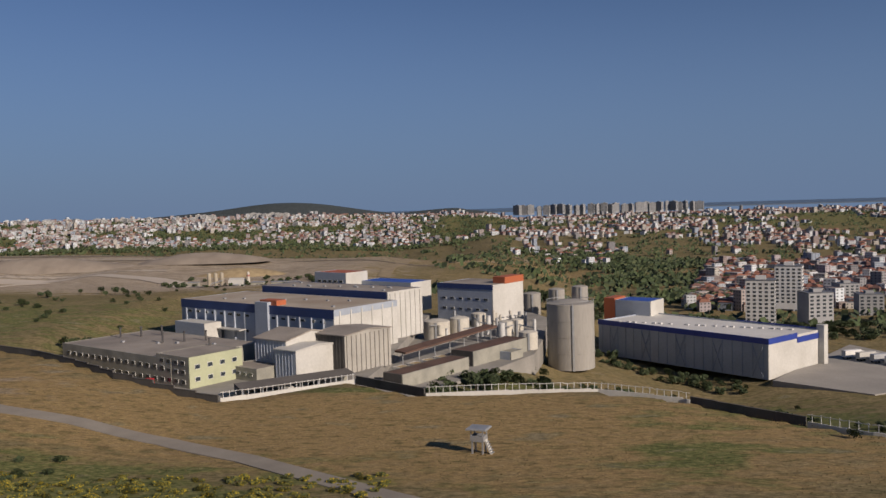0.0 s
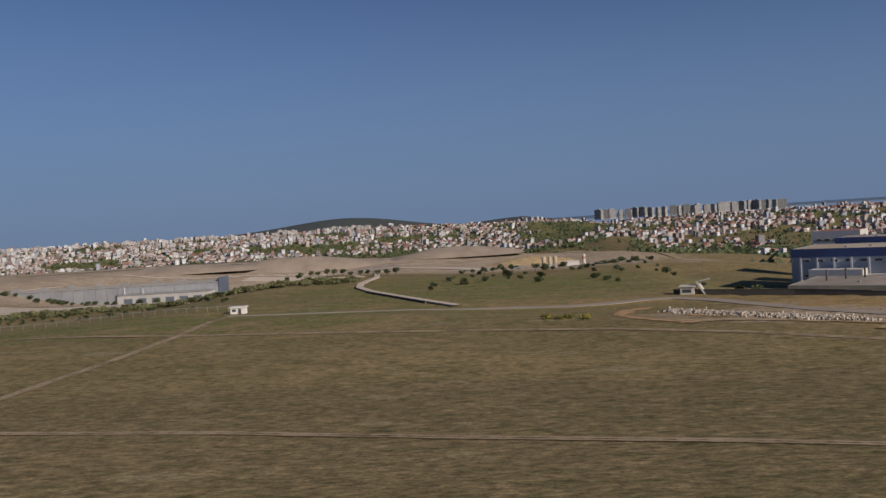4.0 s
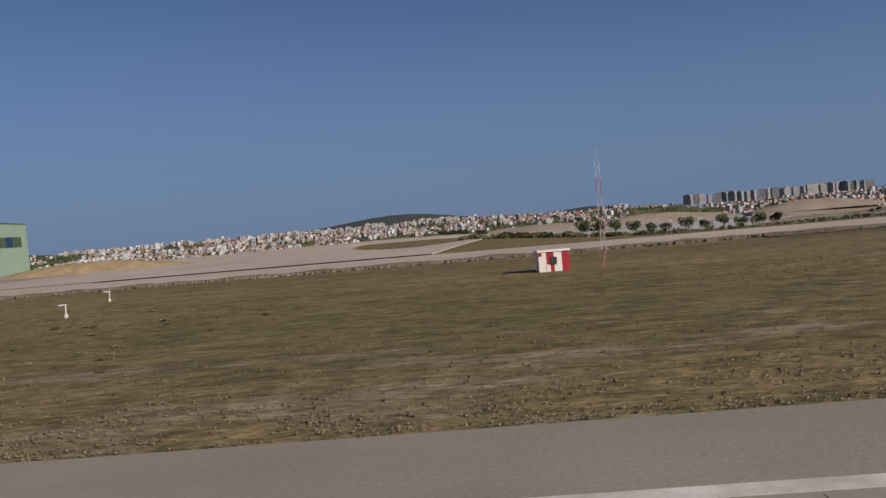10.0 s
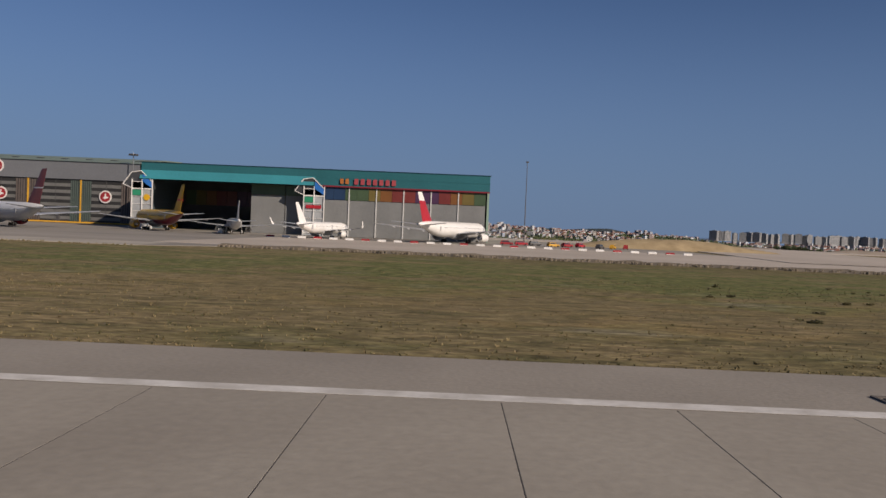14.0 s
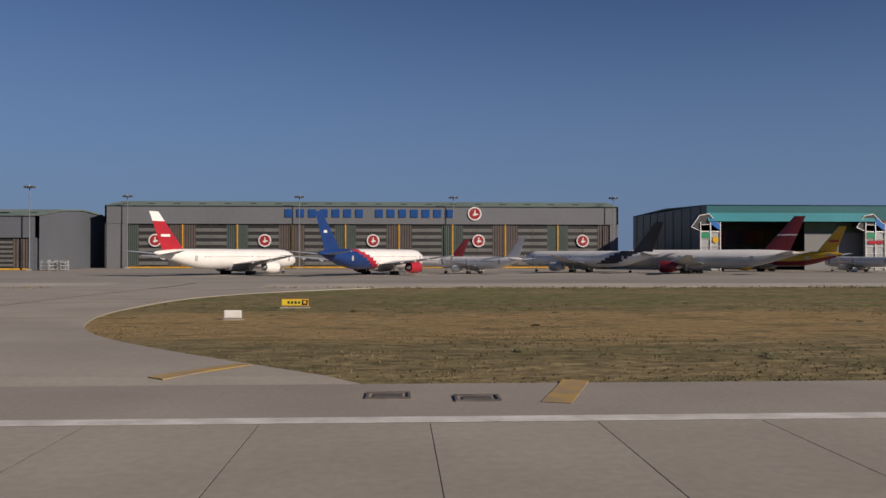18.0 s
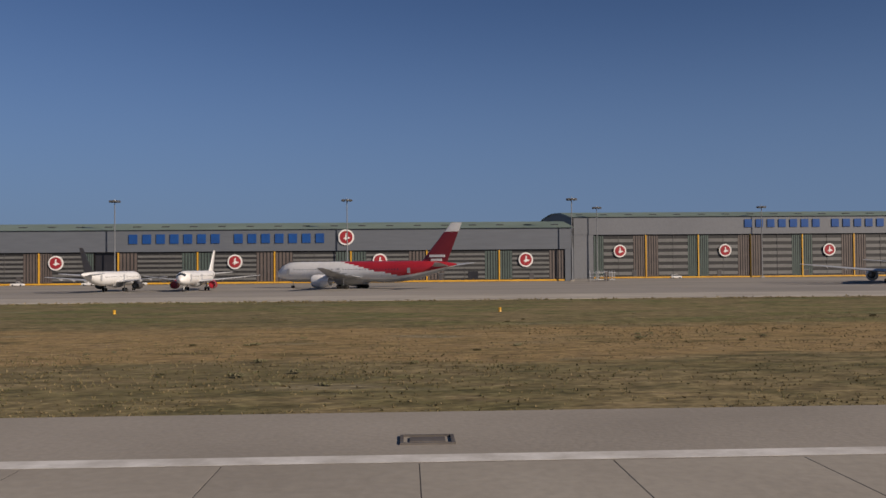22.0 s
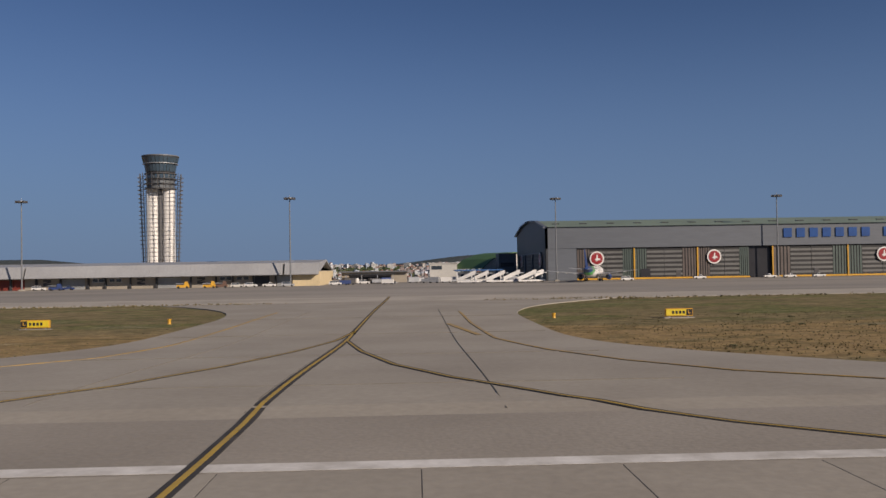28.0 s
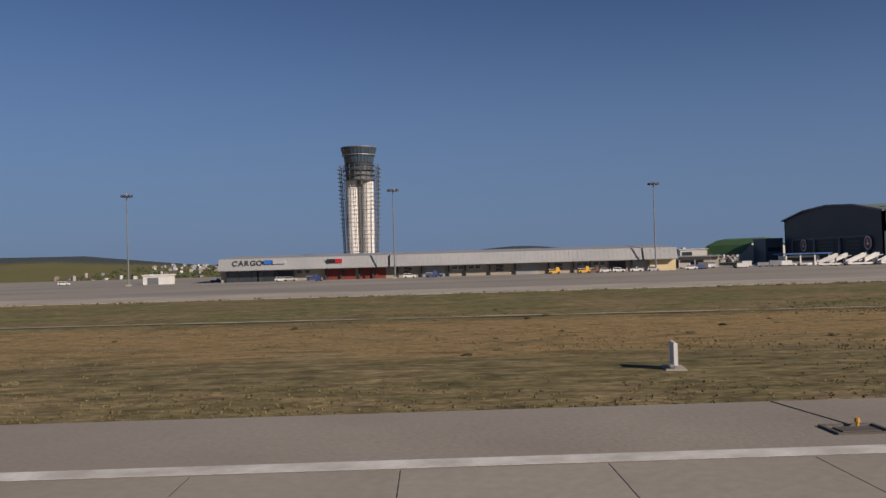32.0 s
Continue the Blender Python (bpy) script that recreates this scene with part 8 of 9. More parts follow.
# ---- apron vehicles ----
def van(x, y, rot, m, kind="pickup", z=APZ, group="apron vehicles", label="small white service pickup on the apron"):
    t = thing("service_car", label, "car", pose(x, y, z, 0, 0, rot), group)
    part("body", Geo().loft([[(-1.4, -0.5, 0.18), (1.4, -0.5, 0.18), (1.4, 0.5, 0.18), (-1.4, 0.5, 0.18)], [(-1.42, -0.52, 0.55), (1.42, -0.52, 0.5), (1.42, 0.52, 0.5), (-1.42, 0.52, 0.55)], [(-1.38, -0.5, 0.62), (1.3, -0.5, 0.6), (1.3, 0.5, 0.6), (-1.38, 0.5, 0.62)]]), m, t)
    lo, hi = (-0.1, 0.75) if kind == "pickup" else (-1.3, 0.75)
    part("cabin", Geo().loft([[(lo, -0.48, 0.6), (hi, -0.48, 0.6), (hi, 0.48, 0.6), (lo, 0.48, 0.6)], [(lo + 0.12, -0.42, 1.02), (hi - 0.35, -0.42, 1.02), (hi - 0.35, 0.42, 1.02), (lo + 0.12, 0.42, 1.02)]]), m, t)
    for s in (-1, 1):
        part("side_window", Geo().loft([[(lo + 0.12, s * 0.485, 0.66), (hi - 0.1, s * 0.485, 0.66)], [(lo + 0.18, s * 0.435, 0.96), (hi - 0.36, s * 0.435, 0.96)]], close=False, caps=False), GLASSY, t)
        for xx in (-0.9, 0.9):
            part("wheel", Geo().revolve([(-0.09, 0.2), (0.09, 0.2)], "y", (xx, s * 0.46, 0.21), 12), RUBBER, t)
    part("windscreen", Geo().loft([[(hi + 0.01, -0.42, 0.63), (hi + 0.01, 0.42, 0.63)], [(hi - 0.33, -0.38, 0.99), (hi - 0.33, 0.38, 0.99)]], close=False, caps=False), GLASSY, t)
    return t


for x, y, r, m, k in ((144.5, 198, 0, SIGNWHITE, "pickup"), (160.7, 197, 180, SIGNWHITE, "pickup"), (165.4, 197, 0, SIGNWHITE, "pickup"), (172.3, 197, 180, SIGNWHITE, "pickup"), (306, 230, 0, SIGNWHITE, "van"), (457, 180, 90, SIGNWHITE, "van"), (42, 190, 0, SIGNWHITE, "van"), (39, 190, 10, OFFWHITE, "van"), (-33, 192, 0, SIGNWHITE, "van"), (-31, 192, 0, OFFWHITE, "van"), (60, 196, 0, SIGNWHITE, "van"), (66, 205, 0, SIGNWHITE, "van"), (-49, 199, 0, DEEPBLUE, "pickup"), (-23.7, 184, 90, DEEPBLUE, "van"), (-4.4, 191, 0, SIGNWHITE, "van"), (1.6, 191.5, 0, DEEPBLUE, "pickup"), (-93, 220, 0, SIGNWHITE, "van"), (46, 190.5, 0, SIGNWHITE, "pickup"), (50, 191, 0, GREYPAINT, "van"), (126, 192, 0, SIGNWHITE, "van")):
    van(x, y, r, m, k)
for x, y, m in ((27.5, 189, YELLOWTRIM), (33.7, 187, YELLOWTRIM), (0.5, 188, DEEPBLUE), (-25.8, 190, DEEPBLUE), (36, 188, RUST)):
    t = thing("apron_tractor", "squat coloured cargo tractor with a raised platform", "tractor", pose(x, y, APZ, 0, 0, 8), "cargo tractors")
    part("chassis", Geo().bevel_box(-1.3, 1.3, -0.6, 0.6, 0.2, 0.75, 0.08), m, t)
    part("cab", Geo().loft([[(0.3, -0.5, 0.75), (1.2, -0.5, 0.75), (1.2, 0.5, 0.75), (0.3, 0.5, 0.75)], [(0.4, -0.45, 1.5), (1.0, -0.45, 1.5), (1.0, 0.45, 1.5), (0.4, 0.45, 1.5)]]), m, t)
    part("platform", Geo().box(-1.4, 0.2, -0.7, 0.7, 1.0, 1.12), GALV, t)
    for xx in (-0.9, 0.9):
        for s in (-1, 1):
            part("wheel", Geo().revolve([(-0.1, 0.24), (0.1, 0.24)], "y", (xx, s * 0.55, 0.25), 12), RUBBER, t)


def airstair(x, y, rot):
    t = thing("airstair", "white mobile passenger stair on wheels", "passenger stair", pose(x, y, APZ, 0, 0, rot), "mobile stairs")
    part("chassis", Geo().bevel_box(-2.4, 2.2, -0.6, 0.6, 0.25, 0.6, 0.06), SIGNWHITE, t)
    part("flight", Geo().loft([[(-2.4, -0.55, 0.5), (-2.4, 0.55, 0.5), (-2.0, 0.55, 0.5), (-2.0, -0.55, 0.5)], [(1.6, -0.55, 2.3), (1.6, 0.55, 2.3), (2.0, 0.55, 2.1), (2.0, -0.55, 2.1)]]), SIGNWHITE, t)
    for s in (-0.58, 0.58):
        part("side_panel", Geo().loft([[(-2.4, s - 0.03, 0.6), (-2.4, s + 0.03, 0.6), (-2.4, s + 0.03, 1.1), (-2.4, s - 0.03, 1.1)], [(1.8, s - 0.03, 2.2), (1.8, s + 0.03, 2.2), (1.8, s + 0.03, 2.9), (1.8, s - 0.03, 2.9)]]), SIGNWHITE, t)
    part("landing", Geo().box(1.6, 2.6, -0.6, 0.6, 2.1, 2.3), GALV, t)
    for xx in (-1.7, 1.5):
        for s in (-1, 1):
            part("wheel", Geo().revolve([(-0.09, 0.22), (0.09, 0.22)], "y", (xx, s * 0.5, 0.24), 10), RUBBER, t)
    part("prop", Geo().box(1.4, 1.55, -0.5, 0.5, 0.6, 2.1), GALV, t)
    return t


for i, (x, y) in enumerate(((90, 192), (93, 193.5), (96.5, 192), (100, 193), (103.5, 191.5), (105.5, 194))):
    airstair(x, y, 4 * i - 8)
rv = random.Random(21)
for i in range(22):
    x, y = 62 + rv.random() * 42, 196 + rv.random() * 20
    t = thing("ground_trolley", "parked grey ground-service trolley or loader", "trolley", pose(x, y, APZ, 0, 0, rv.uniform(-30, 30)), "ground equipment")
    part("deck", Geo().bevel_box(-1.3, 1.3, -0.6, 0.6, 0.25, rv.uniform(0.5, 1.6), 0.05), rv.choice((SIGNWHITE, GALV, GREYPAINT, DARKMETAL, DEEPBLUE)), t)
    part("drawbar", Geo().box(1.3, 2.1, -0.05, 0.05, 0.25, 0.32), GALV, t)
    for xx in (-0.8, 0.8):
        part("wheel", Geo().revolve([(-0.6, 0.18), (0.6, 0.18)], "y", (xx, 0, 0.19), 10), RUBBER, t)
for i in range(7):
    x = 276.6 + i * 0.9 if i < 5 else 279 + i * 0.3
    t = thing("scaffold_trolley", "stack of grey steel docking frames by the hangar", "docking frame", pose(x, 200 + (i % 2), APZ, 0, 0, 5 * i), "docking frames")
    for a in (-0.8, 0.8):
        for b in (-0.5, 0.5):
            part("post", Geo().cyl((a, b, 0), (a, b, 2.4), 0.06, n=5), GALV, t)
    for z in (0.3, 1.1, 1.9):
        part("deck", Geo().box(-0.95, 0.95, -0.6, 0.6, z, z + 0.1), (GALV, RUST, STRUT)[i % 3], t)
# long kerb of white markers before the teal hangar
for i in range(26):
    x = 470 + i * 3.2
    y = 168 - i * 0.4
    t = thing("barrier_block", "low white plastic barrier block on the apron edge", "barrier", pose(x, y, h(x, y) + 0.02), "barrier blocks")
    part("block", Geo().bevel_box(-0.8, 0.8, -0.2, 0.2, 0, 0.4, 0.12), SIGNWHITE if i % 3 else SIGNRED, t)
    part("foot", Geo().box(-0.75, 0.75, -0.28, 0.28, 0, 0.08), SIGNWHITE, t)
for i in range(9):
    x = 518 + i * 3.4
    van(x, 186 + (i % 3) * 3, 10 * i, (SIGNRED, RED, DARKMETAL, YELLOWTRIM)[i % 4], "van", h(x, 188), "parked works vehicles", "small parked works vehicle by the earth bank")

# ---- buildings behind the apron ----
gd = thing("green_arch_hangar", "pale hangar with a green arched roof", "hangar", pose(110.6, 279, APZ, 0, 0, 30))
part("end_wall", Geo().prism([(-13, 0), (13, 0), (13, 3.2), (9, 6.0), (4, 7.6), (0, 8.0), (-4, 7.6), (-9, 6.0), (-13, 3.2)], "y", 0, 0.4), OFFWHITE, gd)
part("arched_roof", Geo().prism([(-13.3, 3.0), (-9, 6.1), (-4, 7.8), (0, 8.3), (4, 7.8), (9, 6.1), (13.3, 3.0), (13.0, 3.0), (9, 5.9), (4, 7.5), (0, 8.0), (-4, 7.5), (-9, 5.9), (-13.0, 3.0)], "y", -0.5, 17), mat("bright_green_roof", (0.085, 0.17, 0.05), (0.07, 0.135, 0.045), 0.15, 2, 0.5), gd)
part("door", Geo().box(-1, 6, -0.15, 0, 0, 3.6), CLADPALE, gd)
cp = thing("blue_canopy", "long blue canopy roof on posts with a white kiosk", "canopy", pose(92, 214, APZ))
part("roof", Geo().bevel_box(-4, 8, -3, 4, 2.7, 3.0, 0.1), mat("canopy_blue", (0.05, 0.13, 0.30), (0.045, 0.11, 0.25), 0.3, 3, 0.5), cp)
for i in range(4):
    part("post", Geo().box(-3.6 + i * 3.6, -3.3 + i * 3.6, -2.6, -2.3, 0, 2.7), SIGNWHITE, cp)
part("kiosk", Geo().box(-3, 6, 0, 3.4, 0, 2.4), SIGNWHITE, cp)
part("kiosk_window", Geo().box(-2.4, 5.4, -0.06, 0.0, 1.0, 1.9), GLASSY, cp)
ob = thing("terminal_annex", "low beige annex with a flat roof and dark canopy", "building", pose(70, 224, APZ))
part("wall", Geo().box(-11, 6, 0, 9, 0, 2.7), mat("beige_wall", (0.36, 0.32, 0.26)), ob)
part("roof", Geo().bevel_box(-11.6, 6.6, -1.2, 9.6, 2.7, 3.0, 0.08), CLADPALE, ob)
part("canopy", Geo().box(-10, 3, -4, -1.2, 2.1, 2.35), CLADDARK, ob)
# black sheet painted for the shade inside the opening
part("opening", Geo().box(-9, 2, -0.1, 0.0, 0, 2.0), BLACK, ob)
for a in (-9.5, -5.5, -1.5, 2.5):
    part("post", Geo().box(a - 0.1, a + 0.1, -3.9, -3.7, 0, 2.1), GALV, ob)
wb = thing("white_block", "low white service block behind the cargo yard", "building", pose(83, 282, APZ))
part("wall", Geo().box(0, 9, 0, 8, 0, 4.9), OFFWHITE, wb)
part("roof", Geo().bevel_box(-0.3, 9.3, -0.3, 8.3, 4.9, 5.2, 0.06), OFFWHITE, wb)
part("window", Geo().box(0.6, 4, -0.08, 0, 3.0, 4.2), GLASSY, wb)
sb = thing("side_annex", "dark annex block beside the large hangar", "building", pose(101, 263, APZ))
part("wall", Geo().box(3, 8.4, 0, 10, 0, 7.4), CLAD, sb)
part("parapet", Geo().box(2.85, 8.4, -0.15, 10.15, 7.4, 7.7), CLADPALE, sb)
part("window", Geo().box(3.6, 7.6, -0.08, 0.0, 3.6, 4.8), GLASSY, sb)
st = thing("fire_station", "white service vehicle shed at the apron edge", "building", pose(-62, 196, APZ))
part("wall", Geo().box(-3, 3, 0, 4, 0, 2.0), SIGNWHITE, st)
part("roof", Geo().bevel_box(-3.2, 3.2, -0.2, 4.2, 2.0, 2.3, 0.06), SIGNWHITE, st)
part("door", Geo().box(-2, 0.5, -0.06, 0, 0, 1.6), CLADPALE, st)

# ---- roof ridge vents on the big hangars ----
for t, hw_, n, top, hd in ((h2, 81.6, 24, 12.1 - HZ, 57.6), (h1, 70.5, 20, 16.3 - HZ, 65.6)):
    for i in range(n):
        a = -hw_ + 2 * hw_ * (i + 0.5) / n
        part("ridge_vent", Geo().loft([[(a - 1.0, hd * 0.09, top + 0.6), (a + 1.0, hd * 0.09, top + 0.6), (a + 1.0, hd * 0.13, top + 0.8), (a - 1.0, hd * 0.13, top + 0.8)], [(a - 0.8, hd * 0.1, top + 1.15), (a + 0.8, hd * 0.1, top + 1.15), (a + 0.8, hd * 0.12, top + 1.2), (a - 0.8, hd * 0.12, top + 1.2)]]), CLADDARK, t)

# ---- planting ----
LEAF = island_mat("dark_leaves", [(0.035, 0.055, 0.02), (0.05, 0.075, 0.025), (0.03, 0.045, 0.018), (0.065, 0.08, 0.03)], 0.8, 0.2)
LEAFDRY = island_mat("dull_leaves", [(0.14, 0.138, 0.065), (0.17, 0.155, 0.075), (0.13, 0.125, 0.06), (0.19, 0.16, 0.09)], 0.85, 0.2)
SCRUB = island_mat("meadow_scrub_leaves", [(0.10, 0.115, 0.05), (0.13, 0.135, 0.06), (0.085, 0.10, 0.04), (0.15, 0.145, 0.075)], 0.85, 0.2)
BROOM = island_mat("yellow_blossom", [(0.42, 0.32, 0.02), (0.09, 0.10, 0.03), (0.07, 0.085, 0.028), (0.26, 0.22, 0.02), (0.10, 0.11, 0.035), (0.06, 0.07, 0.025), (0.08, 0.095, 0.03)], 0.85, 0.15)
STRAW = island_mat("grass_tufts", [(0.20, 0.155, 0.075), (0.15, 0.12, 0.055), (0.10, 0.09, 0.038), (0.17, 0.13, 0.065), (0.075, 0.075, 0.03)], 0.9, 0.15)
BARK = mat("brown_bark", (0.10, 0.075, 0.05), (0.07, 0.05, 0.035), 1.5, 9, 0.9, bump=0.4)


def crown_mesh(name, seed, n, rx, ry, rz, size, material):
    """Many small tilted leaf clumps filling an uneven rounded volume."""
    r = random.Random(seed)
    vs, fs = [], []
    lobes = [(r.uniform(-0.55, 0.55) * rx, r.uniform(-0.55, 0.55) * ry, r.uniform(-0.3, 0.45) * rz, r.uniform(0.45, 0.7)) for _ in range(6)]
    for _ in range(n):
        lx, ly, lz, ls = r.choice(lobes)
        d = Vector((r.gauss(0, 1), r.gauss(0, 1), r.gauss(0, 1))).normalized() * r.uniform(0.6, 1.0) * ls
        p = Vector((lx + d.x * rx, ly + d.y * ry, lz + d.z * rz))
        u = Vector((r.gauss(0, 1), r.gauss(0, 1), r.gauss(0, 0.6))).normalized()
        w = u.orthogonal().normalized()
        s = size * r.uniform(0.6, 1.3)
        o = len(vs)
        vs += [tuple(p + u * s), tuple(p + w * s * 0.7), tuple(p - u * s), tuple(p - w * s * 0.7)]
        fs.append((o, o + 1, o + 2, o + 3))
    me = bpy.data.meshes.new(name)
    me.from_pydata(vs, [], fs)
    me.materials.append(material)
    return me


def tree_kind(seed, hh, r, material, label, group, name="tree"):
    t = thing(name, label, "tree" if name == "tree" else "bush", Matrix(), group)
    if name == "tree":
        g = Geo().cyl((0, 0, -0.3), (0.1, 0, hh * 0.5), hh * 0.035, hh * 0.02, 8)
        g.cyl((0.1, 0, hh * 0.38), (r * 0.5, r * 0.2, hh * 0.7), hh * 0.016, hh * 0.007, 6).cyl((0.08, 0, hh * 0.34), (-r * 0.45, -r * 0.25, hh * 0.68), hh * 0.016, hh * 0.007, 6).cyl((0.1, 0, hh * 0.48), (-r * 0.1, r * 0.35, hh * 0.8), hh * 0.014, hh * 0.006, 6)
        part("trunk", g, BARK, t)
        o = part("crown", crown_mesh("crown", seed, 520, r, r, hh * 0.36, r * 0.13, material), material, t)
        o.matrix_basis = pose(0, 0, hh * 0.62)
    else:
        part("stems", Geo().cyl((0, 0, -0.2), (0.1, 0.05, hh * 0.5), 0.06, 0.03, 5).cyl((0, 0, -0.2), (-0.3 * r, 0.1, hh * 0.5), 0.05, 0.02, 5), BARK, t)
        o = part("crown", crown_mesh("crown", seed, 300, r, r, hh * 0.5, r * 0.15, material), material, t)
        o.matrix_basis = pose(0, 0, hh * 0.42)
    return t


pr = random.Random(12)


def scatter(kinds, spots):
    for i, (x, y, s) in enumerate(spots):
        src = kinds[i % len(kinds)]
        m = pose(x, y, h(x, y) - 0.05, 0, 0, pr.uniform(0, 360))
        c = copy_thing(src, m)
        c.scale = (s, s, s * pr.uniform(0.85, 1.15))


def joined(name, label, category, kinds, spots):
    """Too many small plants to count, as one mesh of leaf clumps."""
    vs, fs = [], []
    for i, (x, y, s) in enumerate(spots):
        if not clear(x, y):
            continue
        src = next(c for c in kinds[i % len(kinds)].children if c.name.startswith("crown"))
        me = src.data
        up = src.matrix_basis.translation.z
        a = pr.uniform(0, 6.28)
        c, q, o, z = math.cos(a) * s, math.sin(a) * s, len(vs), h(x, y) - 0.05
        vs += [(x + v.co.x * c - v.co.y * q, y + v.co.x * q + v.co.y * c, z + (v.co.z + up) * s) for v in me.vertices]
        fs += [tuple(o + k for k in p.vertices) for p in me.polygons]
    me = bpy.data.meshes.new(name)
    me.from_pydata(vs, [], fs)
    me.materials.append(src.data.materials[0])
    tagged(new(name, me), label, category, kind="stuff")


def clear(x, y):
    """Off the taxiways."""
    return not (abs(x - 75) < 10.7 + 16 * max(0, (48 - y) / 30.5) ** 2.45 or -12.1 - 9.9 * max(0, (54 - y) / 36.5) ** 2.1 < x - 331.5 < 9.6 + 16.5 * max(0, (54 - y) / 36.5) ** 2.1)


trees = [tree_kind(40 + i, 4.6, 1.9, LEAF, "round dark green tree with a short trunk", "meadow trees") for i in range(3)]
bushes = [tree_kind(60 + i, 1.6, 1.2, LEAF, "low dark green bush", "scattered bushes", "bush") for i in range(3)]
scrub = [tree_kind(70 + i, 1.5, 1.4, SCRUB, "light green wild scrub behind the fence", "meadow scrub", "bush") for i in range(2)]
dull = [tree_kind(80 + i, 0.5, 0.9, LEAFDRY, "low dull green-brown shrub in the dry grass", "verge shrubs", "bush") for i in range(2)]
broom = [tree_kind(90 + i, 0.9, 1.1, BROOM, "low broom bush in yellow blossom", "broom bushes", "bush") for i in range(2)]
for src, (x, y) in zip(trees + bushes + scrub + dull + broom, ((683, 214), (687, 214), (691, 213), (1062, 168), (1056, 166), (1050, 172), (770, 250), (781, 252), (588.6, 36.6), (593, 37.3), (985, 84), (990, 82))):
    src.matrix_world = pose(x, y, h(x, y) - 0.05)
# row of round trees, hedges behind the meadow
scatter(trees, [(695 + i * 4.1 + pr.uniform(-0.5, 0.5), 212 - i * 0.8, pr.uniform(0.75, 1.0)) for i in range(9)])
scatter(trees, [(775 + i * 3.3, 330 - i * 1.2 + pr.uniform(-4, 4), pr.uniform(0.45, 0.7)) for i in range(24)])
scatter(bushes, [(730 + pr.random() * 90, 200 + pr.random() * 26, pr.uniform(0.4, 0.8)) for _ in range(34)])
scatter(bushes, [(865 + pr.random() * 80, 225 + pr.random() * 130, pr.uniform(0.5, 1.5)) for _ in range(46)])
scatter(trees, [(876 + 30 * pr.random(), 300 + pr.random() * 25, pr.uniform(0.45, 0.75)) for _ in range(7)])
# slope below the silo and warehouse
scatter(trees, [(1034 + pr.random() * 12, 160 + pr.random() * 14, pr.uniform(0.55, 0.8)) for _ in range(10)])
scatter(bushes, [(1030 + pr.random() * 24, 156 + pr.random() * 22, pr.uniform(0.7, 1.5)) for _ in range(46)])
scatter(bushes, [(1062 + pr.random() * 48, 152 + pr.random() * 44, pr.uniform(0.4, 0.9)) for _ in range(74)])
scatter(bushes, [(1090 + pr.random() * 34, 112 + pr.random() * 40, pr.uniform(0.6, 1.1)) for _ in range(24)])
scatter(trees, [(940 + pr.random() * 22, 190 + pr.random() * 12, pr.uniform(0.6, 0.9)) for _ in range(9)])
scatter(trees, [(1040 + pr.random() * 90, 290 + pr.random() * 80, pr.uniform(0.9, 1.4)) for _ in range(60)])
slope = [(pr.random() * 56, 3 + pr.random() * 12) for _ in range(70)]
scatter(bushes, [(1111.5 - 0.656 * s - 0.755 * d, 217.5 + 0.755 * s - 0.656 * d, pr.uniform(0.7, 1.5)) for s, d in slope])
scatter(trees, [(1036 + pr.random() * 20, 196 + pr.random() * 12, pr.uniform(0.45, 0.8)) for _ in range(14)])
scatter(bushes, [(1142 + pr.random() * 40, 270 + pr.random() * 50, pr.uniform(0.9, 2.0)) for _ in range(60)])
# broom in the ditch
joined("hedge", "dense green hedge before the grey plant hall", "hedge", bushes, [(640 + pr.random() * 150, 345 + pr.random() * 16, pr.uniform(0.8, 1.5)) for _ in range(90)])
joined("hedge", "long rough green hedge behind the wire fence", "hedge", scrub, [(700 + u * 140 + pr.uniform(-4, 4), 232 + u * 40 + pr.uniform(-7, 7), pr.uniform(0.8, 1.6)) for u in (pr.random() for _ in range(210))])
joined("hedge", "low rough green scrub before the grey hall", "hedge", scrub, [(655 + u * 110 + pr.uniform(-4, 4), 222 + u * 22 + pr.uniform(-6, 6), pr.uniform(0.7, 1.3)) for u in (pr.random() for _ in range(170))])
joined("hedge", "far dark shrubs along the plateau edge", "hedge", bushes, [(880 + pr.random() * 150, 395 + pr.random() * 50, pr.uniform(0.8, 2.0)) for _ in range(70)])
joined("broom_thicket", "thicket of broom bushes in yellow blossom", "bushes", broom, [(980 + pr.random() * 50, 70 + pr.random() * 28, pr.uniform(0.25, 0.7)) for _ in range(640)])
scatter(broom, [(893 + pr.random() * 9, 140 + pr.random() * 4, pr.uniform(0.6, 1.0)) for _ in range(9)])
scatter(bushes, [(968 + pr.random() * 22, 92 + pr.random() * 16, pr.uniform(0.4, 0.9)) for _ in range(14)])
scatter(dull, [(684.8, 35, 0.85), (447.5, 57.4, 1.1), (450.3, 58, 1.2), (563.5, 85, 1.2), (594.6, 31.7, 0.6), (573.6, 31.8, 0.5), (598.4, 34.8, 0.55), (570, 46, 0.7), (600, 50, 0.6)])
joined("verge_weeds", "low dull weeds and shrubs on the verge", "weeds", dull, [(520 + pr.random() * 130, 21 + pr.random() * 40, pr.uniform(0.1, 0.36)) for _ in range(520)])
joined("verge_weeds", "small dull weeds in the dry verge", "weeds", dull, [(-20 + pr.random() * 470, 22 + pr.random() * 40, pr.uniform(0.1, 0.28)) for _ in range(420)])


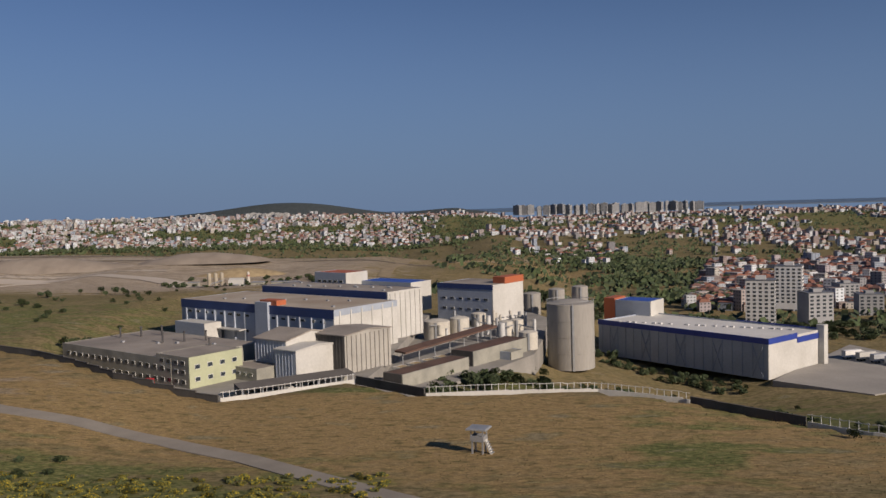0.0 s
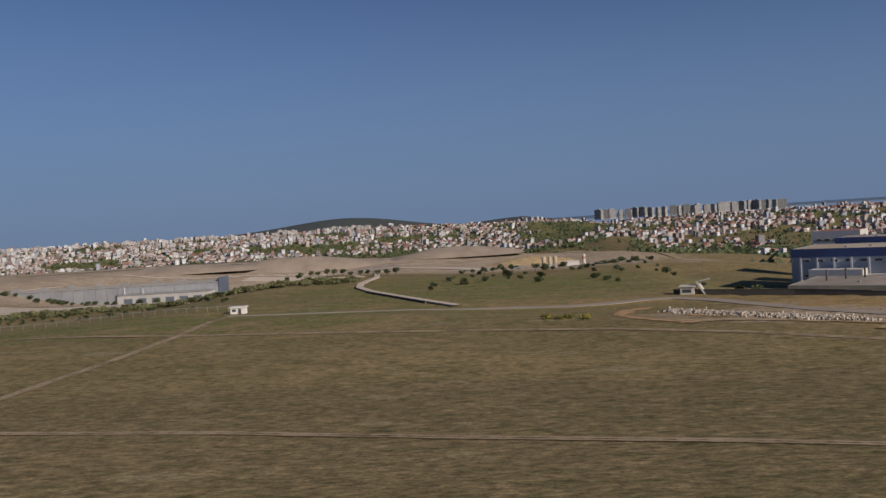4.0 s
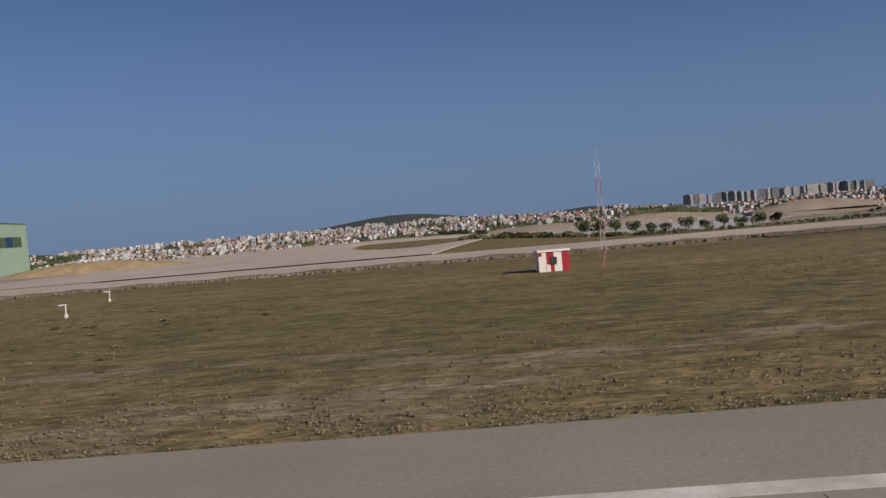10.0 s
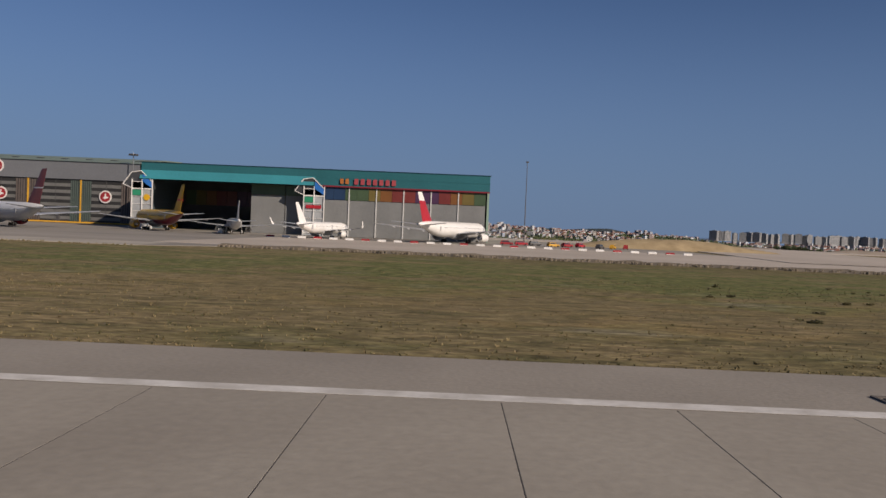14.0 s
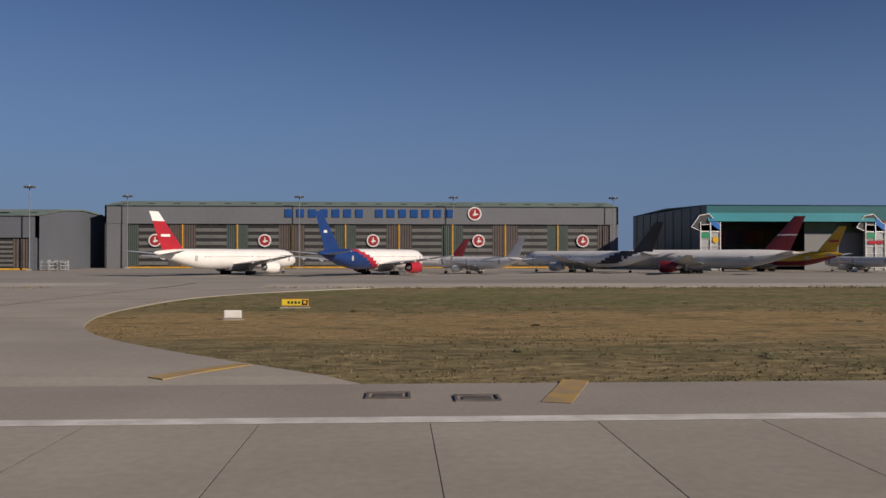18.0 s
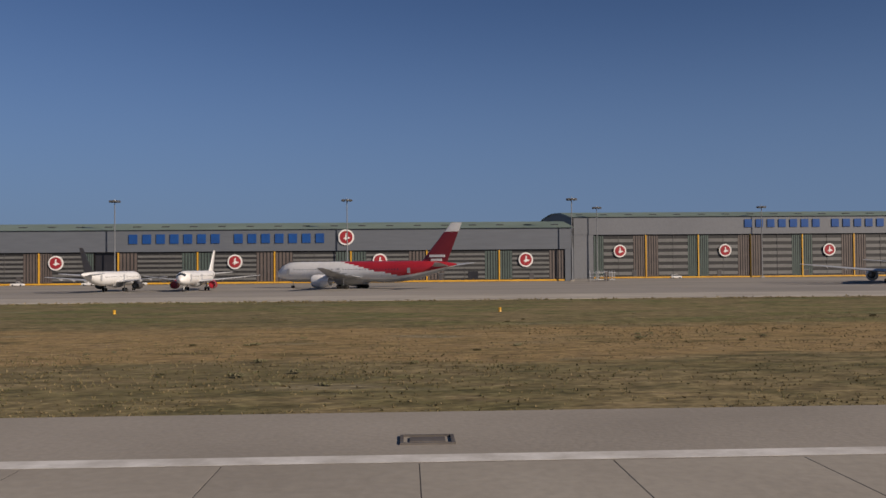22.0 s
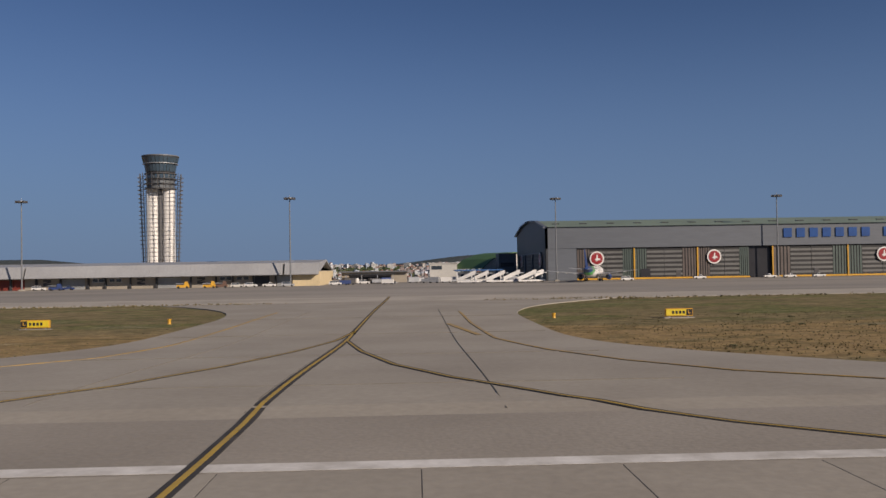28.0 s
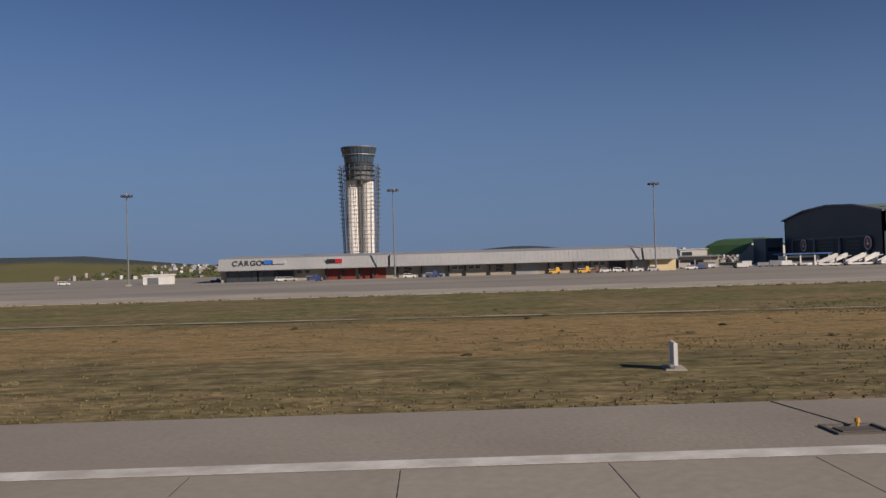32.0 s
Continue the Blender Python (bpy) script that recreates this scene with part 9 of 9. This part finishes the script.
def far_wood():
    """Dark woods and gardens between the houses of the far town, as clumps of leaves."""
    r = random.Random(77)
    vs, fs = [], []
    groves = ((1137, 1036, 34), (1159, 948, 30), (1177, 831, 28), (1171, 688, 22), (1174, 552, 16), (1260, 839, 26))
    spots = [(r.gauss(gx, gr), r.gauss(gy, gr * 1.3)) for gx, gy, gr in groves for _ in range(120)]
    spots += [(r.uniform(-500, 1050), 1290 + 750 * r.random() ** 1.7) for _ in range(2600)]
    for k in range(6500 + len(spots)):
        y = 340 + 1810 * r.random() ** 1.4
        x = r.uniform(-700, 2500)
        if k >= 6500:
            x, y = spots[k - 6500]
        if y < 1000 and x < 1010:
            continue
        g = noise.noise((x * 0.006, y * 0.006, 3.3))
        if k < 6500 and g > 0.12 and r.random() < 0.7:
            continue
        z = h(x, y)
        rad = r.uniform(2.5, 6)
        for _ in range(9):
            p = Vector((x + r.gauss(0, rad), y + r.gauss(0, rad), z + r.uniform(0.3, 4.5)))
            u = Vector((r.gauss(0, 1), r.gauss(0, 1), r.gauss(0, 0.8))).normalized()
            w = u.orthogonal().normalized()
            s = r.uniform(1.2, 2.6)
            o = len(vs)
            vs += [tuple(p + u * s), tuple(p + w * s), tuple(p - u * s), tuple(p - w * s)]
            fs.append((o, o + 1, o + 2, o + 3))
    me = bpy.data.meshes.new("far_woods")
    me.from_pydata(vs, [], fs)
    me.materials.append(LEAF)
    tagged(new("far_woods", me), "dark green woods and gardens among the far houses", "woods", kind="stuff")


far_wood()


def verge(name, label, x0, x1, y0, y1, n, lo, hi, seed, material=None, clumped=0.0):
    """Grass tufts: crossed tapering blades, joined."""
    r = np.random.default_rng(seed)
    x, y = r.uniform(x0, x1, n), y0 + (y1 - y0) * r.random(n) ** 1.6
    patch = np.sin(x * 0.9 + 1.7 * np.sin(y * 0.6)) * np.sin(y * 1.1 + 1.3 * np.sin(x * 0.43)) + 0.8 * np.sin(x * 0.21 + y * 0.13) * np.sin(y * 0.37 - x * 0.09)
    keep = (r.random(n) < np.clip(0.55 + clumped * patch, 0.04, 1)) & (np.abs(x - 75) >= 10.7 + 16 * np.clip((48 - y) / 30.5, 0, None) ** 2.45) & ((x - 331.5 <= -12.1 - 9.9 * np.clip((54 - y) / 36.5, 0, None) ** 2.1) | (x - 331.5 >= 9.6 + 16.5 * np.clip((54 - y) / 36.5, 0, None) ** 2.1))
    x, y = np.repeat(x[keep], 4), np.repeat(y[keep], 4)
    k = np.repeat(r.uniform(lo, hi, int(keep.sum())), 4)
    m = len(x)
    z, a = height(x, y) - 0.05, r.uniform(0, 6.28, m)
    dx, dy = np.cos(a) * k * 0.35, np.sin(a) * k * 0.35
    tip = np.stack([x + r.uniform(-0.7, 0.7, m) * k, y + r.uniform(-0.7, 0.7, m) * k, z + k * r.uniform(0.6, 1.0, m)], -1)
    vs = np.stack([np.stack([x - dx, y - dy, z], -1), np.stack([x + dx, y + dy, z], -1), tip], 1).reshape(-1, 3)
    me = bpy.data.meshes.new(name)
    me.from_pydata(vs.tolist(), [], np.arange(3 * m).reshape(-1, 3).tolist())
    me.materials.append(material or STRAW)
    tagged(new(name, me), label, "grass", kind="stuff")


verge("verge_grass", "dry uneven grass tufts beside the runway", -30, 470, 17.6, 60, 170000, 0.03, 0.10, 1, None, 0.4)
verge("verge_grass", "coarse dry weeds on the stony verge", 470, 770, 17.6, 60, 45000, 0.03, 0.12, 2)
WEED = island_mat("dark_weed_tufts", [(0.125, 0.112, 0.052), (0.15, 0.125, 0.062), (0.11, 0.102, 0.048), (0.21, 0.165, 0.083), (0.26, 0.20, 0.105)], 0.9, 0.15)
verge("field_weeds", "sparse dark weed tufts on the mown field", 600, 960, 17.8, 92, 110000, 0.02, 0.06, 5, WEED, 0.75)
verge("field_weeds", "dark weed tufts in the dry runway verge", -30, 600, 17.8, 66, 90000, 0.03, 0.085, 6, WEED, 0.75)
verge("edge_weeds", "ragged weeds along the apron edge", -60, 470, 92.5, 96.4, 7000, 0.08, 0.3, 8, WEED, 0.7)
verge("meadow_grass", "tall dry meadow grass below the approach", 940, 1110, 60, 145, 30000, 0.06, 0.2, 3)


def clods(x0, x1, y1, count, seed):
    """Loose stones and clods of dry earth on the rough strip along the runway shoulder."""
    r = random.Random(seed)
    g = Geo()
    for _ in range(count):
        x, y = r.uniform(x0, x1), 17.7 + (y1 - 17.7) * r.random() ** 1.6
        if noise.noise((x * 0.35, y * 0.8, 3.0)) < -0.12:
            continue
        s = r.uniform(0.012, 0.04)
        z, a = h(x, y) + 0.01, r.uniform(0, 6.28)
        g.loft([[(x + q * s * math.cos(a + k * 1.257) * r.uniform(0.8, 1.5), y + q * s * math.sin(a + k * 1.257) * r.uniform(0.6, 1.1), z + dz * s) for k in range(5)] for q, dz in ((1, -0.3), (0.55, 0.55))])
    return solid("verge_clods", g, island_mat("dry_clods", [(0.15, 0.12, 0.08), (0.11, 0.088, 0.058), (0.08, 0.066, 0.044), (0.18, 0.142, 0.097), (0.13, 0.102, 0.07)]), "loose stones and dry clods along the runway shoulder", "stones", kind="stuff")


clods(632, 712, 23, 9000, 12)


def stones():
    """Heap of pale broken stones beside the road, each a piece of its own."""
    r = random.Random(3)
    t = thing("stone_heap", "long heap of pale broken concrete stones", "stones", Matrix())
    kinds = []
    for k in range(4):
        g = Geo()
        rr = random.Random(k)
        g.loft([[(math.cos(i * 1.047) * rr.uniform(0.35, 0.55), math.sin(i * 1.047) * rr.uniform(0.3, 0.5), z) for i in range(6)] for z in (-0.2, 0.18, 0.34)])
        kinds.append(g.mesh("stone"))
    for i in range(300):
        u = r.random()
        x, y = 918 + 23.5 * u + r.gauss(0, 0.8), 157 - 27 * u + r.gauss(0, 1.9) * (0.6 + u)
        o = part("stone", kinds[i % 4], mat("pale_rubble", (0.42, 0.38, 0.32), (0.30, 0.27, 0.225), 0.6, 4, 0.95, spread=0.2), t)
        s = r.uniform(0.3, 0.6)
        o.matrix_basis = pose(x, y, h(x, y) + r.uniform(0.05, 0.7) * math.exp(-abs(x - 918 - 23.5 * u)), r.uniform(-20, 20), r.uniform(-20, 20), r.uniform(0, 360)) @ Matrix.Diagonal((s, s, s, 1))
    g = Geo()
    for _ in range(1500):
        u = r.random()
        x, y = 918 + 23.5 * u + r.gauss(0, 0.9), 157 - 27 * u + r.gauss(0, 1.6) * (0.6 + u)
        s, a = r.uniform(0.1, 0.24), r.uniform(0, 6.28)
        z = h(x, y) + r.uniform(0, 0.5) * math.exp(-abs(x - 918 - 23.5 * u))
        g.loft([[(x + q * s * math.cos(a + k * 1.257) * r.uniform(0.8, 1.3), y + q * s * math.sin(a + k * 1.257) * r.uniform(0.8, 1.3), z + dz * s) for k in range(5)] for q, dz in ((1, -0.5), (0.6, 0.9))])
    solid("rubble", g, island_mat("small_pale_rubble", [(0.42, 0.38, 0.32), (0.34, 0.305, 0.255), (0.26, 0.235, 0.195), (0.47, 0.43, 0.37)]), "small pale broken stones among the heap", "stones", kind="stuff")


stones()

# ---- runway slabs: the row beside the edge line, each slab a piece of its own ----
runway = bpy.data.objects["runway"]
W = 2.919
part("joint_bed", Geo().box(-26, 708, 6.6, 12.98, -0.05, 0.0015), JOINT, runway, "dark sealant between the slabs")
slab_mesh = Geo().bevel_box(-W / 2 + 0.008, W / 2 - 0.008, 0, 6.4, -0.02, 0.004, 0.003).mesh("slab")
for i in range(250):
    o = part("slab", slab_mesh, CONCRETE, runway)
    o.matrix_basis = pose(545.37 + W * (i + 0.5 - 195), 6.58, 0)
